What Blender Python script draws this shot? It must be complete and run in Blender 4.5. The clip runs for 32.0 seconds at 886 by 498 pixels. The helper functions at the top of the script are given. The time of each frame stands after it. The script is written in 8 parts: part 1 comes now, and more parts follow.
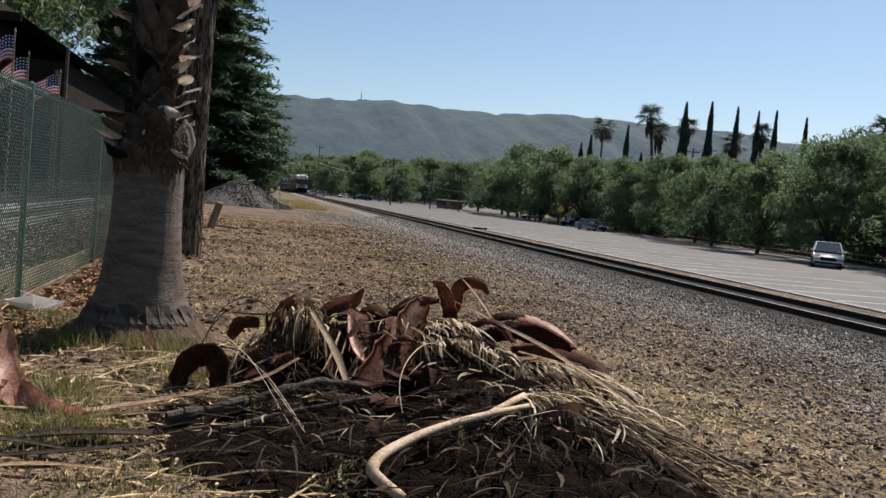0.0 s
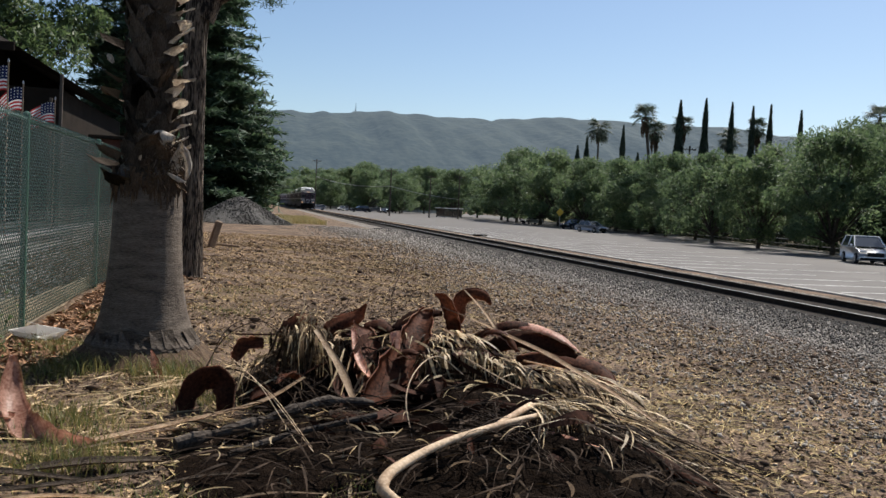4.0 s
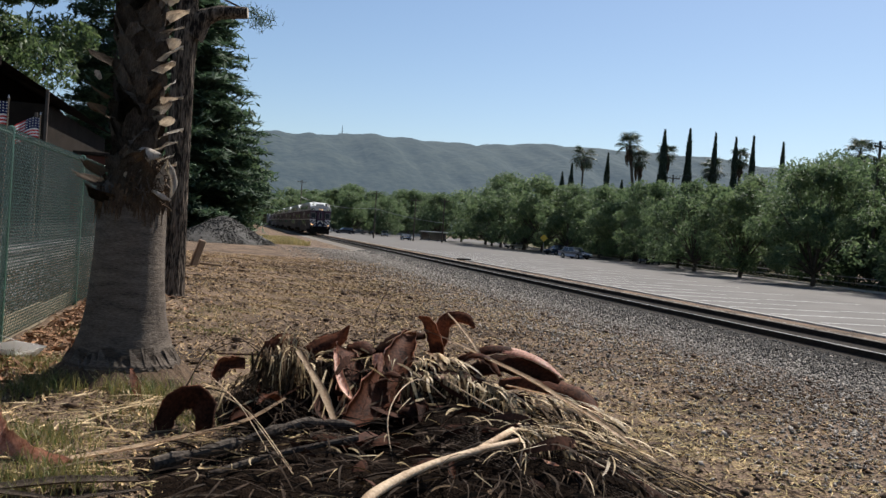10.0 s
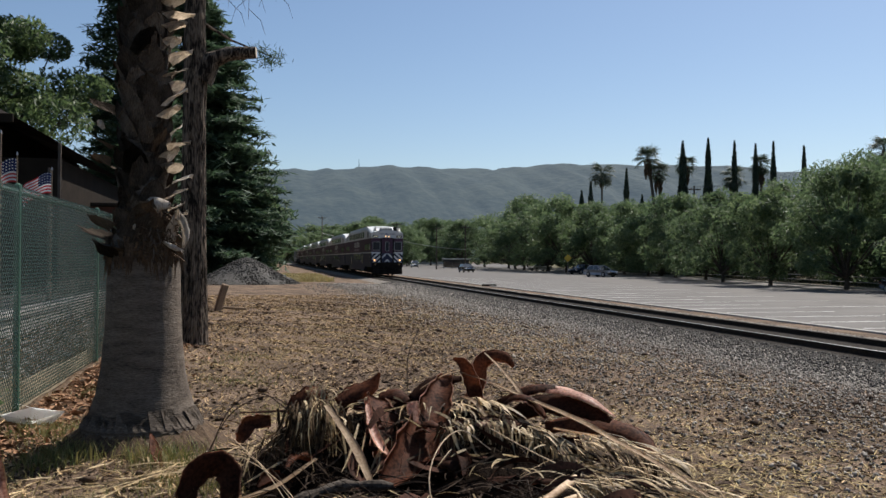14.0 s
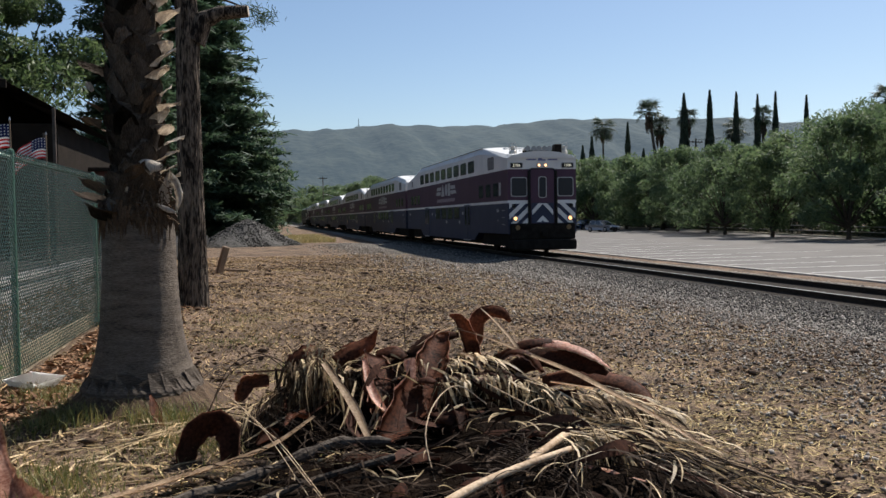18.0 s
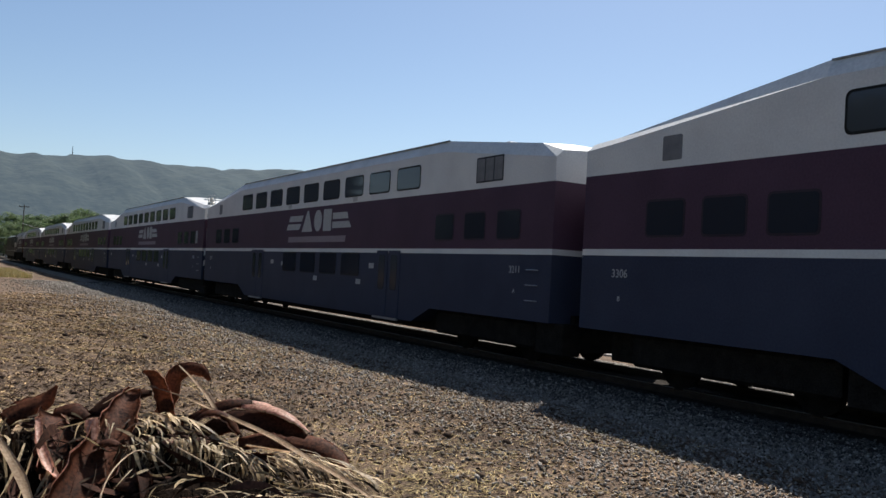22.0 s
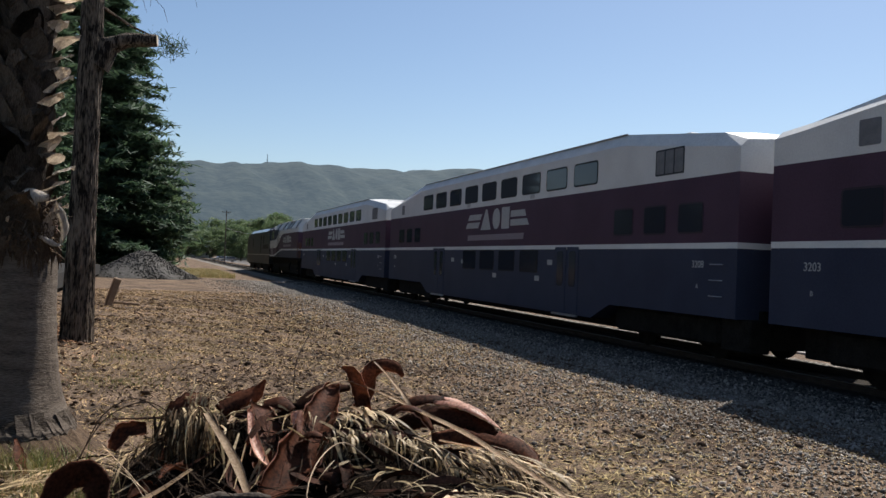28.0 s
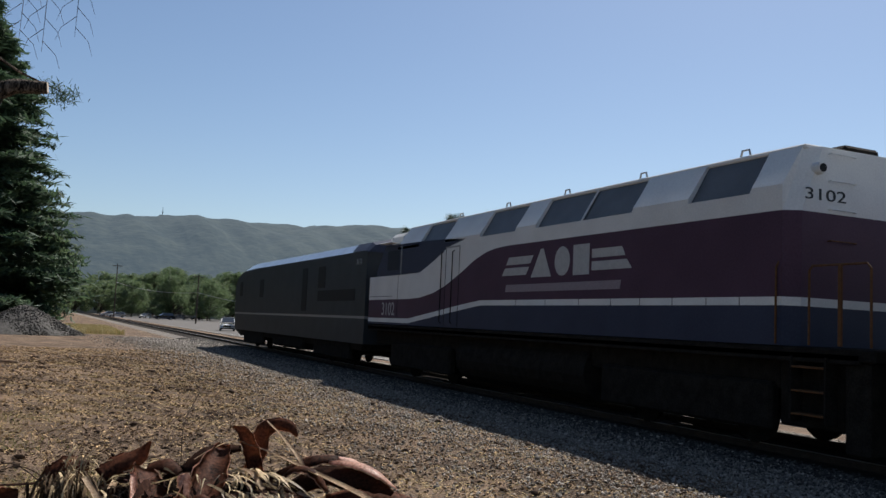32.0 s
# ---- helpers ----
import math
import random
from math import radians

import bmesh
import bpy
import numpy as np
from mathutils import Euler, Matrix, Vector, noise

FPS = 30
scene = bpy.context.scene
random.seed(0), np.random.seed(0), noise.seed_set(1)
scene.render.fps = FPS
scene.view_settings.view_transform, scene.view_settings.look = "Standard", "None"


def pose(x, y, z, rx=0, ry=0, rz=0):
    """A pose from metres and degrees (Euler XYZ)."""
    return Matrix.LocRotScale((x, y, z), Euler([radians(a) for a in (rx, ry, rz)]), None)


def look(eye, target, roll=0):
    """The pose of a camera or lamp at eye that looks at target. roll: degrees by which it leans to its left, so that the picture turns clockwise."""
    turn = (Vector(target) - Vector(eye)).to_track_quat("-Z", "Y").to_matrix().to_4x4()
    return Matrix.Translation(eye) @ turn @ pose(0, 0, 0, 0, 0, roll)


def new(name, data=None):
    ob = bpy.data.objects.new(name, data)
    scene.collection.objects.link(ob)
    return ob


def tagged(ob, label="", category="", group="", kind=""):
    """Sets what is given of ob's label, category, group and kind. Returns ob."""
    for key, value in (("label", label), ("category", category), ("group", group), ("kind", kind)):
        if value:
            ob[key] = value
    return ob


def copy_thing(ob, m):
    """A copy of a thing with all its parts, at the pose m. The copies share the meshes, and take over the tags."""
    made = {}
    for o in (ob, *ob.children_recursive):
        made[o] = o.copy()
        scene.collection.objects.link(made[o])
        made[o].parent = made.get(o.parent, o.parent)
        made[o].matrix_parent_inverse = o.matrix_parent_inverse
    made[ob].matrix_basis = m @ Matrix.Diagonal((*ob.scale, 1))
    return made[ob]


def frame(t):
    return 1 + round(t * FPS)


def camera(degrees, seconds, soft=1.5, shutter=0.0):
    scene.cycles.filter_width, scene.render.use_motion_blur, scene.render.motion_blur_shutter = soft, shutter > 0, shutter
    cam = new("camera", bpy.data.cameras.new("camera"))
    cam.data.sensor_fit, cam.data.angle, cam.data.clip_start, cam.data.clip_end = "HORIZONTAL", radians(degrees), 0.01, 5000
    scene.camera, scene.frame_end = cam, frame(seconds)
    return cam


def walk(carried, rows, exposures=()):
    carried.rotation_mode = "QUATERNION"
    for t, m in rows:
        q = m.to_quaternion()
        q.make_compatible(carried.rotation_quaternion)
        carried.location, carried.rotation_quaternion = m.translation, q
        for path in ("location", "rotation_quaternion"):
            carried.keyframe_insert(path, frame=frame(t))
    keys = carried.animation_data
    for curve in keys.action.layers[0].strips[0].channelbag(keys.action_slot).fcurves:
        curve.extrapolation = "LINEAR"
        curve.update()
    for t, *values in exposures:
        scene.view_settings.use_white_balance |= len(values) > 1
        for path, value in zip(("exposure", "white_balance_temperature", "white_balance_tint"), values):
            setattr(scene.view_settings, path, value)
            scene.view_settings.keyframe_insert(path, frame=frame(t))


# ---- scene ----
cam = camera(54.65, 32.0, 1.5)
ROWS = [
    (0.0, 0.000, 0.000, 1.650, -12.33, -3.23, -5.39),
    (0.5, 0.010, -0.009, 1.660, -11.91, -3.39, -4.73),
    (1.0, 0.004, -0.003, 1.656, -10.93, -4.23, -4.01),
    (1.5, 0.017, -0.002, 1.665, -12.09, -4.06, -2.45),
    (2.0, 0.017, -0.010, 1.663, -12.64, -3.64, -1.68),
    (2.5, 0.018, -0.002, 1.659, -11.81, -4.09, -1.45),
    (3.0, 0.011, -0.011, 1.667, -12.85, -3.80, -1.59),
    (3.5, 0.002, -0.007, 1.689, -12.20, -2.23, -2.47),
    (5.5, -0.002, -0.026, 1.685, -13.55, -5.19, -4.67),
    (6.0, -0.013, -0.021, 1.687, -13.35, -3.42, -4.92),
    (6.5, -0.009, -0.023, 1.683, -12.91, -2.88, -4.37),
    (7.0, -0.015, -0.007, 1.684, -12.72, -2.90, -4.32),
    (7.5, -0.016, -0.009, 1.680, -12.56, -3.07, -4.36),
    (8.0, -0.014, -0.018, 1.678, -12.86, -2.55, -4.30),
    (8.5, -0.005, -0.011, 1.679, -13.12, -2.06, -4.13),
    (9.0, -0.006, -0.015, 1.679, -13.12, -1.60, -4.01),
    (9.5, -0.009, -0.010, 1.685, -13.32, -1.10, -3.97),
    (10.0, -0.008, -0.008, 1.682, -13.45, -1.05, -4.01),
    (10.5, -0.003, -0.005, 1.676, -13.53, -1.41, -3.93),
    (11.0, -0.031, -0.013, 1.674, -13.66, -1.40, -4.06),
    (11.5, -0.079, 0.014, 1.687, -14.70, -0.26, -3.98),
    (12.0, -0.117, 0.101, 1.657, -15.11, -0.96, -4.21),
    (12.5, 0.034, 0.364, 1.698, -13.01, -0.94, -2.96),
    (13.0, 0.048, 0.467, 1.764, -13.60, 1.12, -0.85),
    (13.5, 0.039, 0.508, 1.762, -14.67, 2.33, -0.03),
    (14.0, 0.045, 0.517, 1.751, -11.95, 0.69, -0.27),
    (14.5, 0.046, 0.550, 1.769, -4.94, -1.87, -0.24),
    (15.0, 0.067, 0.533, 1.757, -6.94, -2.13, -0.59),
    (15.5, 0.089, 0.538, 1.736, -10.95, -2.09, -1.41),
    (17.5, 0.111, 0.523, 1.733, -12.67, -2.70, -0.67),
    (18.0, 0.115, 0.530, 1.735, -11.81, -2.09, 0.90),
    (18.5, 0.060, 0.523, 1.798, -10.82, -0.40, 0.70),
    (19.0, 0.085, 0.529, 1.810, -13.34, -0.08, -0.67),
    (19.5, 0.113, 0.523, 1.818, -16.64, 0.28, -1.09),
    (20.0, 0.138, 0.510, 1.829, -19.74, 1.06, -1.75),
    (20.5, 0.161, 0.528, 1.842, -20.76, 0.81, -1.07),
    (21.0, 0.229, 0.559, 1.813, -24.86, -0.75, -1.97),
    (21.5, 0.228, 0.543, 1.802, -28.68, -0.66, -3.29),
    (22.0, 0.234, 0.532, 1.806, -30.11, 1.74, -3.18),
    (22.5, 0.223, 0.492, 1.820, -26.41, 2.21, -1.90),
    (23.0, 0.186, 0.504, 1.822, -22.85, 1.87, -0.97),
    (23.5, 0.178, 0.504, 1.827, -23.00, 2.28, -0.47),
    (24.0, 0.148, 0.501, 1.825, -21.92, 1.91, -0.84),
    (24.5, 0.148, 0.513, 1.822, -20.91, 1.78, -1.31),
    (25.0, 0.142, 0.519, 1.818, -18.40, 1.41, -0.68),
    (25.5, 0.138, 0.520, 1.822, -14.85, 0.61, 0.39),
    (26.0, 0.167, 0.527, 1.815, -15.72, 0.66, 0.87),
    (26.5, 0.158, 0.530, 1.814, -17.87, 0.52, -0.01),
    (28.5, 0.181, 0.589, 1.809, -17.87, 0.99, -2.76),
    (29.0, 0.172, 0.600, 1.801, -15.98, -0.39, -2.27),
    (29.5, 0.119, 0.601, 1.805, -12.11, 0.50, -1.31),
    (30.0, 0.114, 0.598, 1.812, -13.03, 2.36, -2.06),
    (30.5, 0.166, 0.594, 1.799, -18.72, 3.39, -2.43),
    (31.0, 0.178, 0.586, 1.800, -21.59, 2.90, -2.57),
    (31.5, 0.209, 0.583, 1.796, -24.33, 2.93, -2.51),
    (32.0, 0.204, 0.578, 1.810, -24.83, 5.01, -2.62),
]
walk(cam, [(t, pose(x, y, z, 90 + pitch, roll, yaw)) for t, x, y, z, yaw, pitch, roll in ROWS],
     [(0, 0.54), (1.5, 0.58), (6, 0.6), (11.2, 0.58), (12.0, 0.4), (13.0, 0.52), (13.6, 0.52), (14.3, 0.42), (15.0, 0.55), (17.5, 0.57), (19.5, 0.57), (20.0, 0.42), (20.7, 0.55), (30.5, 0.55), (31.2, 0.5), (32, 0.4)])

# ---- daylight: sun to the right and a little ahead, high in a clear sky ----
SUN = Vector((3.1, 2.6, 4.9)).normalized()
world = bpy.data.worlds.new("world")
scene.world = world
world.use_nodes = True
wn, wl = world.node_tree.nodes, world.node_tree.links
sky = wn.new("ShaderNodeTexSky")
sky.sky_type, sky.sun_disc = "NISHITA", False
sky.sun_elevation = math.asin(SUN.z)
sky.sun_rotation = math.atan2(SUN.x, SUN.y)
sky.altitude, sky.air_density, sky.dust_density, sky.ozone_density = 120, 1.0, 0.6, 3.0
wl.new(sky.outputs[0], wn["Background"].inputs[0])
wn["Background"].inputs[1].default_value = 0.075
sun_data = bpy.data.lights.new("sun", "SUN")
sun_data.energy, sun_data.angle, sun_data.color = 5.0, radians(0.53), (1.0, 0.95, 0.89)
sun = new("sun", sun_data)
sun.matrix_world = look(SUN * 80, (0, 0, 0))
scene.view_settings.exposure = 0.0


# ---- materials ----
def surf(name, c1, c2, scale=6.0, rough=0.8, bump=0.3, fine=60.0, metal=0.0, vary=0.0, coat=0.0, dist=0.02, stretch=(1, 1, 1), lo=0.35, hi=0.65, spec=None, island=0.0, through_light=0.0):
    """A node material: two colours mixed by noise at two scales, with relief; vary: change from object to object, island: from piece to piece."""
    m = bpy.data.materials.new(name)
    m.use_nodes = True
    n, l = m.node_tree.nodes, m.node_tree.links
    p = n["Principled BSDF"]
    p.inputs["Roughness"].default_value, p.inputs["Metallic"].default_value = rough, metal
    p.inputs["Coat Weight"].default_value = coat
    p.inputs["Specular IOR Level"].default_value = spec if spec is not None else 0.5 if rough < 0.45 else 0.16
    tc, mp = n.new("ShaderNodeTexCoord"), n.new("ShaderNodeMapping")
    mp.inputs["Scale"].default_value = stretch
    l.new(tc.outputs["Object"], mp.inputs["Vector"])
    big, small = n.new("ShaderNodeTexNoise"), n.new("ShaderNodeTexNoise")
    big.inputs["Scale"].default_value, big.inputs["Detail"].default_value = scale, 4
    small.inputs["Scale"].default_value, small.inputs["Detail"].default_value = fine, 3
    l.new(mp.outputs[0], big.inputs["Vector"])
    l.new(mp.outputs[0], small.inputs["Vector"])
    add = n.new("ShaderNodeMath")
    add.operation = "MULTIPLY_ADD"
    l.new(small.outputs["Fac"], add.inputs[0])
    add.inputs[1].default_value = 0.5
    half = n.new("ShaderNodeMath")
    half.operation = "MULTIPLY"
    half.inputs[1].default_value = 0.5
    l.new(big.outputs["Fac"], half.inputs[0])
    l.new(half.outputs[0], add.inputs[2])
    ramp = n.new("ShaderNodeValToRGB")
    ramp.color_ramp.elements[0].position, ramp.color_ramp.elements[1].position = lo, hi
    ramp.color_ramp.elements[0].color, ramp.color_ramp.elements[1].color = (*c1, 1), (*c2, 1)
    l.new(add.outputs[0], ramp.inputs[0])
    out = ramp.outputs[0]
    if vary or island:
        info = n.new("ShaderNodeObjectInfo") if vary else n.new("ShaderNodeNewGeometry")
        rng = n.new("ShaderNodeMapRange")
        amount = vary or island
        rng.inputs["To Min"].default_value, rng.inputs["To Max"].default_value = 1 - amount, 1 + amount
        l.new(info.outputs["Random"] if vary else info.outputs["Random Per Island"], rng.inputs["Value"])
        hsv = n.new("ShaderNodeHueSaturation")
        l.new(rng.outputs[0], hsv.inputs["Value"])
        l.new(out, hsv.inputs["Color"])
        out = hsv.outputs[0]
    l.new(out, p.inputs["Base Color"])
    if bump:
        b = n.new("ShaderNodeBump")
        b.inputs["Strength"].default_value, b.inputs["Distance"].default_value = bump, dist
        l.new(add.outputs[0], b.inputs["Height"])
        l.new(b.outputs[0], p.inputs["Normal"])
    if through_light:
        tr, mix = n.new("ShaderNodeBsdfTranslucent"), n.new("ShaderNodeMixShader")
        l.new(out, tr.inputs["Color"])
        mix.inputs[0].default_value = through_light
        l.new(p.outputs[0], mix.inputs[1])
        l.new(tr.outputs[0], mix.inputs[2])
        l.new(mix.outputs[0], n["Material Output"].inputs[0])
    return m


def leafy(name, c1, c2, c3, rough=0.55, through_light=0.35):
    """Foliage: colour from piece to piece, with some light coming through."""
    m = bpy.data.materials.new(name)
    m.use_nodes = True
    n, l = m.node_tree.nodes, m.node_tree.links
    p = n["Principled BSDF"]
    geo, ramp = n.new("ShaderNodeNewGeometry"), n.new("ShaderNodeValToRGB")
    ramp.color_ramp.elements[0].color, ramp.color_ramp.elements[1].color = (*c1, 1), (*c3, 1)
    e = ramp.color_ramp.elements.new(0.5)
    e.color = (*c2, 1)
    l.new(geo.outputs["Random Per Island"], ramp.inputs[0])
    l.new(ramp.outputs[0], p.inputs["Base Color"])
    p.inputs["Roughness"].default_value = rough
    tr, mix = n.new("ShaderNodeBsdfTranslucent"), n.new("ShaderNodeMixShader")
    l.new(ramp.outputs[0], tr.inputs["Color"])
    mix.inputs[0].default_value = through_light
    l.new(p.outputs[0], mix.inputs[1])
    l.new(tr.outputs[0], mix.inputs[2])
    l.new(mix.outputs[0], n["Material Output"].inputs[0])
    return m


def glow(name, colour, strength):
    m = bpy.data.materials.new(name)
    m.use_nodes = True
    p = m.node_tree.nodes["Principled BSDF"]
    p.inputs["Base Color"].default_value = (*colour, 1)
    p.inputs["Emission Color"].default_value = (*colour, 1)
    p.inputs["Emission Strength"].default_value = strength
    return m


def glass(name, tint, rough=0.03, spec=0.6):
    """Dark tinted window glass that mirrors its surroundings."""
    m = bpy.data.materials.new(name)
    m.use_nodes = True
    n, l = m.node_tree.nodes, m.node_tree.links
    p = n["Principled BSDF"]
    p.inputs["Base Color"].default_value = (*tint, 1)
    p.inputs["Roughness"].default_value = rough
    p.inputs["IOR"].default_value = 1.5
    p.inputs["Specular IOR Level"].default_value = spec
    return m


M_DIRT = surf("dry_dirt", (0.024, 0.016, 0.011), (0.255, 0.176, 0.118), 0.8, 0.95, 1.0, 34, dist=0.07, lo=0.36, hi=0.66)
M_BED = surf("ballast_bed", (0.085, 0.074, 0.063), (0.25, 0.222, 0.19), 2.5, 0.9, 1.0, 42, dist=0.04)
M_DARKBALLAST = surf("dark_ballast", (0.014, 0.012, 0.01), (0.05, 0.043, 0.037), 6, 0.95, 1.0, 40, dist=0.04, spec=0.05)
M_SOOT = surf("sooty_stone", (0.022, 0.02, 0.018), (0.11, 0.1, 0.088), 9, 0.75, 0.3, 80, island=0.5)
M_STONE = surf("ballast_stone", (0.1, 0.087, 0.074), (0.33, 0.295, 0.25), 9, 0.75, 0.3, 80, island=0.5)
M_HEAP = surf("heap_gravel", (0.03, 0.028, 0.025), (0.105, 0.098, 0.088), 5, 0.85, 0.8, 40, island=0.4)
M_CHIP = surf("wood_chip", (0.2, 0.125, 0.062), (0.52, 0.37, 0.2), 20, 0.85, 0.2, 80, island=0.6)
M_CLOD = surf("dark_clod", (0.035, 0.023, 0.015), (0.12, 0.08, 0.053), 14, 0.95, 0.6, 70, island=0.3)
M_ASPHALT = surf("worn_asphalt", (0.085, 0.078, 0.07), (0.158, 0.146, 0.133), 0.35, 0.82, 0.25, 70, dist=0.006, lo=0.3, hi=0.7)
M_LINE = surf("worn_road_paint", (0.5, 0.49, 0.46), (0.75, 0.74, 0.7), 3, 0.7, 0.1, 50)
M_CONC = surf("weathered_concrete", (0.3, 0.28, 0.25), (0.46, 0.44, 0.4), 2.5, 0.85, 0.3, 55)
M_RAILSTEEL = surf("rusted_rail", (0.02, 0.014, 0.011), (0.055, 0.038, 0.027), 8, 0.7, 0.3, 60)
M_RAILTOP = surf("polished_railhead", (0.13, 0.125, 0.12), (0.24, 0.23, 0.22), 20, 0.45, 0.05, 90, metal=0.9)
M_TIE = surf("creosoted_tie", (0.022, 0.017, 0.013), (0.075, 0.055, 0.042), 5, 0.85, 0.6, 50, vary=0.3)
M_GRASS = leafy("dry_grass", (0.1, 0.12, 0.03), (0.3, 0.24, 0.09), (0.06, 0.11, 0.025), 0.6, 0.3)
M_STRAWGRASS = leafy("straw_grass", (0.33, 0.25, 0.1), (0.44, 0.36, 0.17), (0.22, 0.2, 0.07), 0.6, 0.3)


# ---- building blocks ----
def mesh_from(name, bm, material):
    me = bpy.data.meshes.new(name)
    bm.to_mesh(me)
    bm.free()
    for m in material if isinstance(material, (list, tuple)) else [material]:
        me.materials.append(m)
    return me


def part(name, bm, material, parent=None, label="", smooth=False):
    """Links a bmesh, or mesh data, as one mesh object under a thing or a part."""
    me = mesh_from(name, bm, material) if isinstance(bm, bmesh.types.BMesh) else bm
    if smooth:
        me.polygons.foreach_set("use_smooth", [True] * len(me.polygons))
    ob = new(name, me)
    if parent is not None:
        ob.parent = parent
    if label:
        ob["label"] = label
    return ob


def thing(name, label, category, at=(0, 0, 0), group="", turn=0.0, kind=""):
    ob = new(name)
    ob.matrix_basis = pose(*at, 0, 0, turn)
    ob.empty_display_size = 0.2
    return tagged(ob, label, category, group, kind)


def slab(x0, x1, y0, y1, z0, z1, bevel=0.0, bm=None):
    bm = bm or bmesh.new()
    m = Matrix.LocRotScale(((x0 + x1) / 2, (y0 + y1) / 2, (z0 + z1) / 2), None, (abs(x1 - x0), abs(y1 - y0), abs(z1 - z0)))
    made = bmesh.ops.create_cube(bm, size=1, matrix=m)
    if bevel:
        edges = list({e for v in made["verts"] for e in v.link_edges})
        bmesh.ops.bevel(bm, geom=edges, offset=bevel, segments=1, affect="EDGES")
    return bm


def tube(points, radii, sides=8, bm=None, caps=True, squash=1.0):
    """A tube along points; radii one for all or one for each point."""
    bm = bm or bmesh.new()
    pts = [Vector(p) for p in points]
    radii = radii if isinstance(radii, (list, tuple)) else [radii] * len(pts)
    rings = []
    side = None
    for i, p in enumerate(pts):
        d = (pts[min(i + 1, len(pts) - 1)] - pts[max(i - 1, 0)]).normalized()
        if side is None:
            side = d.orthogonal().normalized()
        side = (side - d * side.dot(d)).normalized()
        up = d.cross(side)
        rings.append([bm.verts.new(p + (side * math.cos(a) + up * math.sin(a) * squash) * radii[i]) for a in (k * math.tau / sides for k in range(sides))])
    for a, b in zip(rings, rings[1:]):
        for k in range(sides):
            bm.faces.new((a[k], a[(k + 1) % sides], b[(k + 1) % sides], b[k]))
    if caps:
        bm.faces.new(rings[0][::-1])
        bm.faces.new(rings[-1])
    return bm


def lathe(profile, sides=24, bm=None, centre=(0, 0), wobble=None, caps=True):
    """A surface of revolution about z; profile rows of (z, radius)."""
    bm = bm or bmesh.new()
    rings = []
    for z, r in profile:
        ring = []
        for k in range(sides):
            a = k * math.tau / sides
            q = r * (1 + (wobble(a, z) if wobble else 0))
            ring.append(bm.verts.new((centre[0] + q * math.cos(a), centre[1] + q * math.sin(a), z)))
        rings.append(ring)
    for a, b in zip(rings, rings[1:]):
        for k in range(sides):
            bm.faces.new((a[k], a[(k + 1) % sides], b[(k + 1) % sides], b[k]))
    if caps:
        bm.faces.new(rings[0][::-1])
        bm.faces.new(rings[-1])
    return bm


def soup(name, verts, faces, material):
    """A mesh from arrays of vertices (n, 3) and equal-sized faces (m, k)."""
    verts, faces = np.asarray(verts, np.float32), np.asarray(faces, np.int32)
    me = bpy.data.meshes.new(name)
    k = faces.shape[1]
    me.vertices.add(len(verts))
    me.vertices.foreach_set("co", verts.ravel())
    me.loops.add(faces.size)
    me.loops.foreach_set("vertex_index", faces.ravel())
    me.polygons.add(len(faces))
    me.polygons.foreach_set("loop_start", np.arange(0, faces.size, k, dtype=np.int32))
    me.update(calc_edges=True)
    me.materials.append(material)
    return me


def turns(rng, n, tilt=None):
    """n random rotations; tilt: how far (radians) the z axis leans at most."""
    yaw = rng.uniform(0, math.tau, n)
    lean = rng.uniform(0, tilt, n) if tilt is not None else np.arccos(rng.uniform(-1, 1, n))
    az = rng.uniform(0, math.tau, n)
    cy, sy, cl, sl, ca, sa = np.cos(yaw), np.sin(yaw), np.cos(lean), np.sin(lean), np.cos(az), np.sin(az)
    z0 = np.zeros(n)
    A = np.stack([np.stack([cy, -sy, z0], -1), np.stack([sy, cy, z0], -1), np.stack([z0, z0, z0 + 1], -1)], 1)
    B = np.stack([np.stack([ca, -sa, z0], -1), np.stack([sa, ca, z0], -1), np.stack([z0, z0, z0 + 1], -1)], 1)
    C = np.stack([np.stack([cl, z0, sl], -1), np.stack([z0, z0 + 1, z0], -1), np.stack([-sl, z0, cl], -1)], 1)
    return B @ C @ np.transpose(B, (0, 2, 1)) @ A


def scatter(shape_v, shape_f, centres, rot, size):
    """Copies of a small shape, joined into arrays."""
    v = np.asarray(shape_v, float)[None] * size[:, None, :]
    v = np.einsum("nij,nkj->nki", rot, v) + centres[:, None, :]
    f = np.asarray(shape_f)[None] + (np.arange(len(centres)) * len(shape_v))[:, None, None]
    return v.reshape(-1, 3), f.reshape(-1, len(shape_f[0]))


def glide(points, n=16):
    """A smooth line through points."""
    p = [Vector(q) for q in points]
    p = [2 * p[0] - p[1]] + p + [2 * p[-1] - p[-2]]
    out = []
    segs = len(p) - 3
    for k in range(n + 1):
        s = min(k * segs / n, segs - 1e-6)
        i, t = int(s), s - int(s)
        a, b, c, d = p[i:i + 4]
        out.append(0.5 * (2 * b + (c - a) * t + (2 * a - 5 * b + 4 * c - d) * t * t + (3 * b - a - 3 * c + d) * t ** 3))
    return out


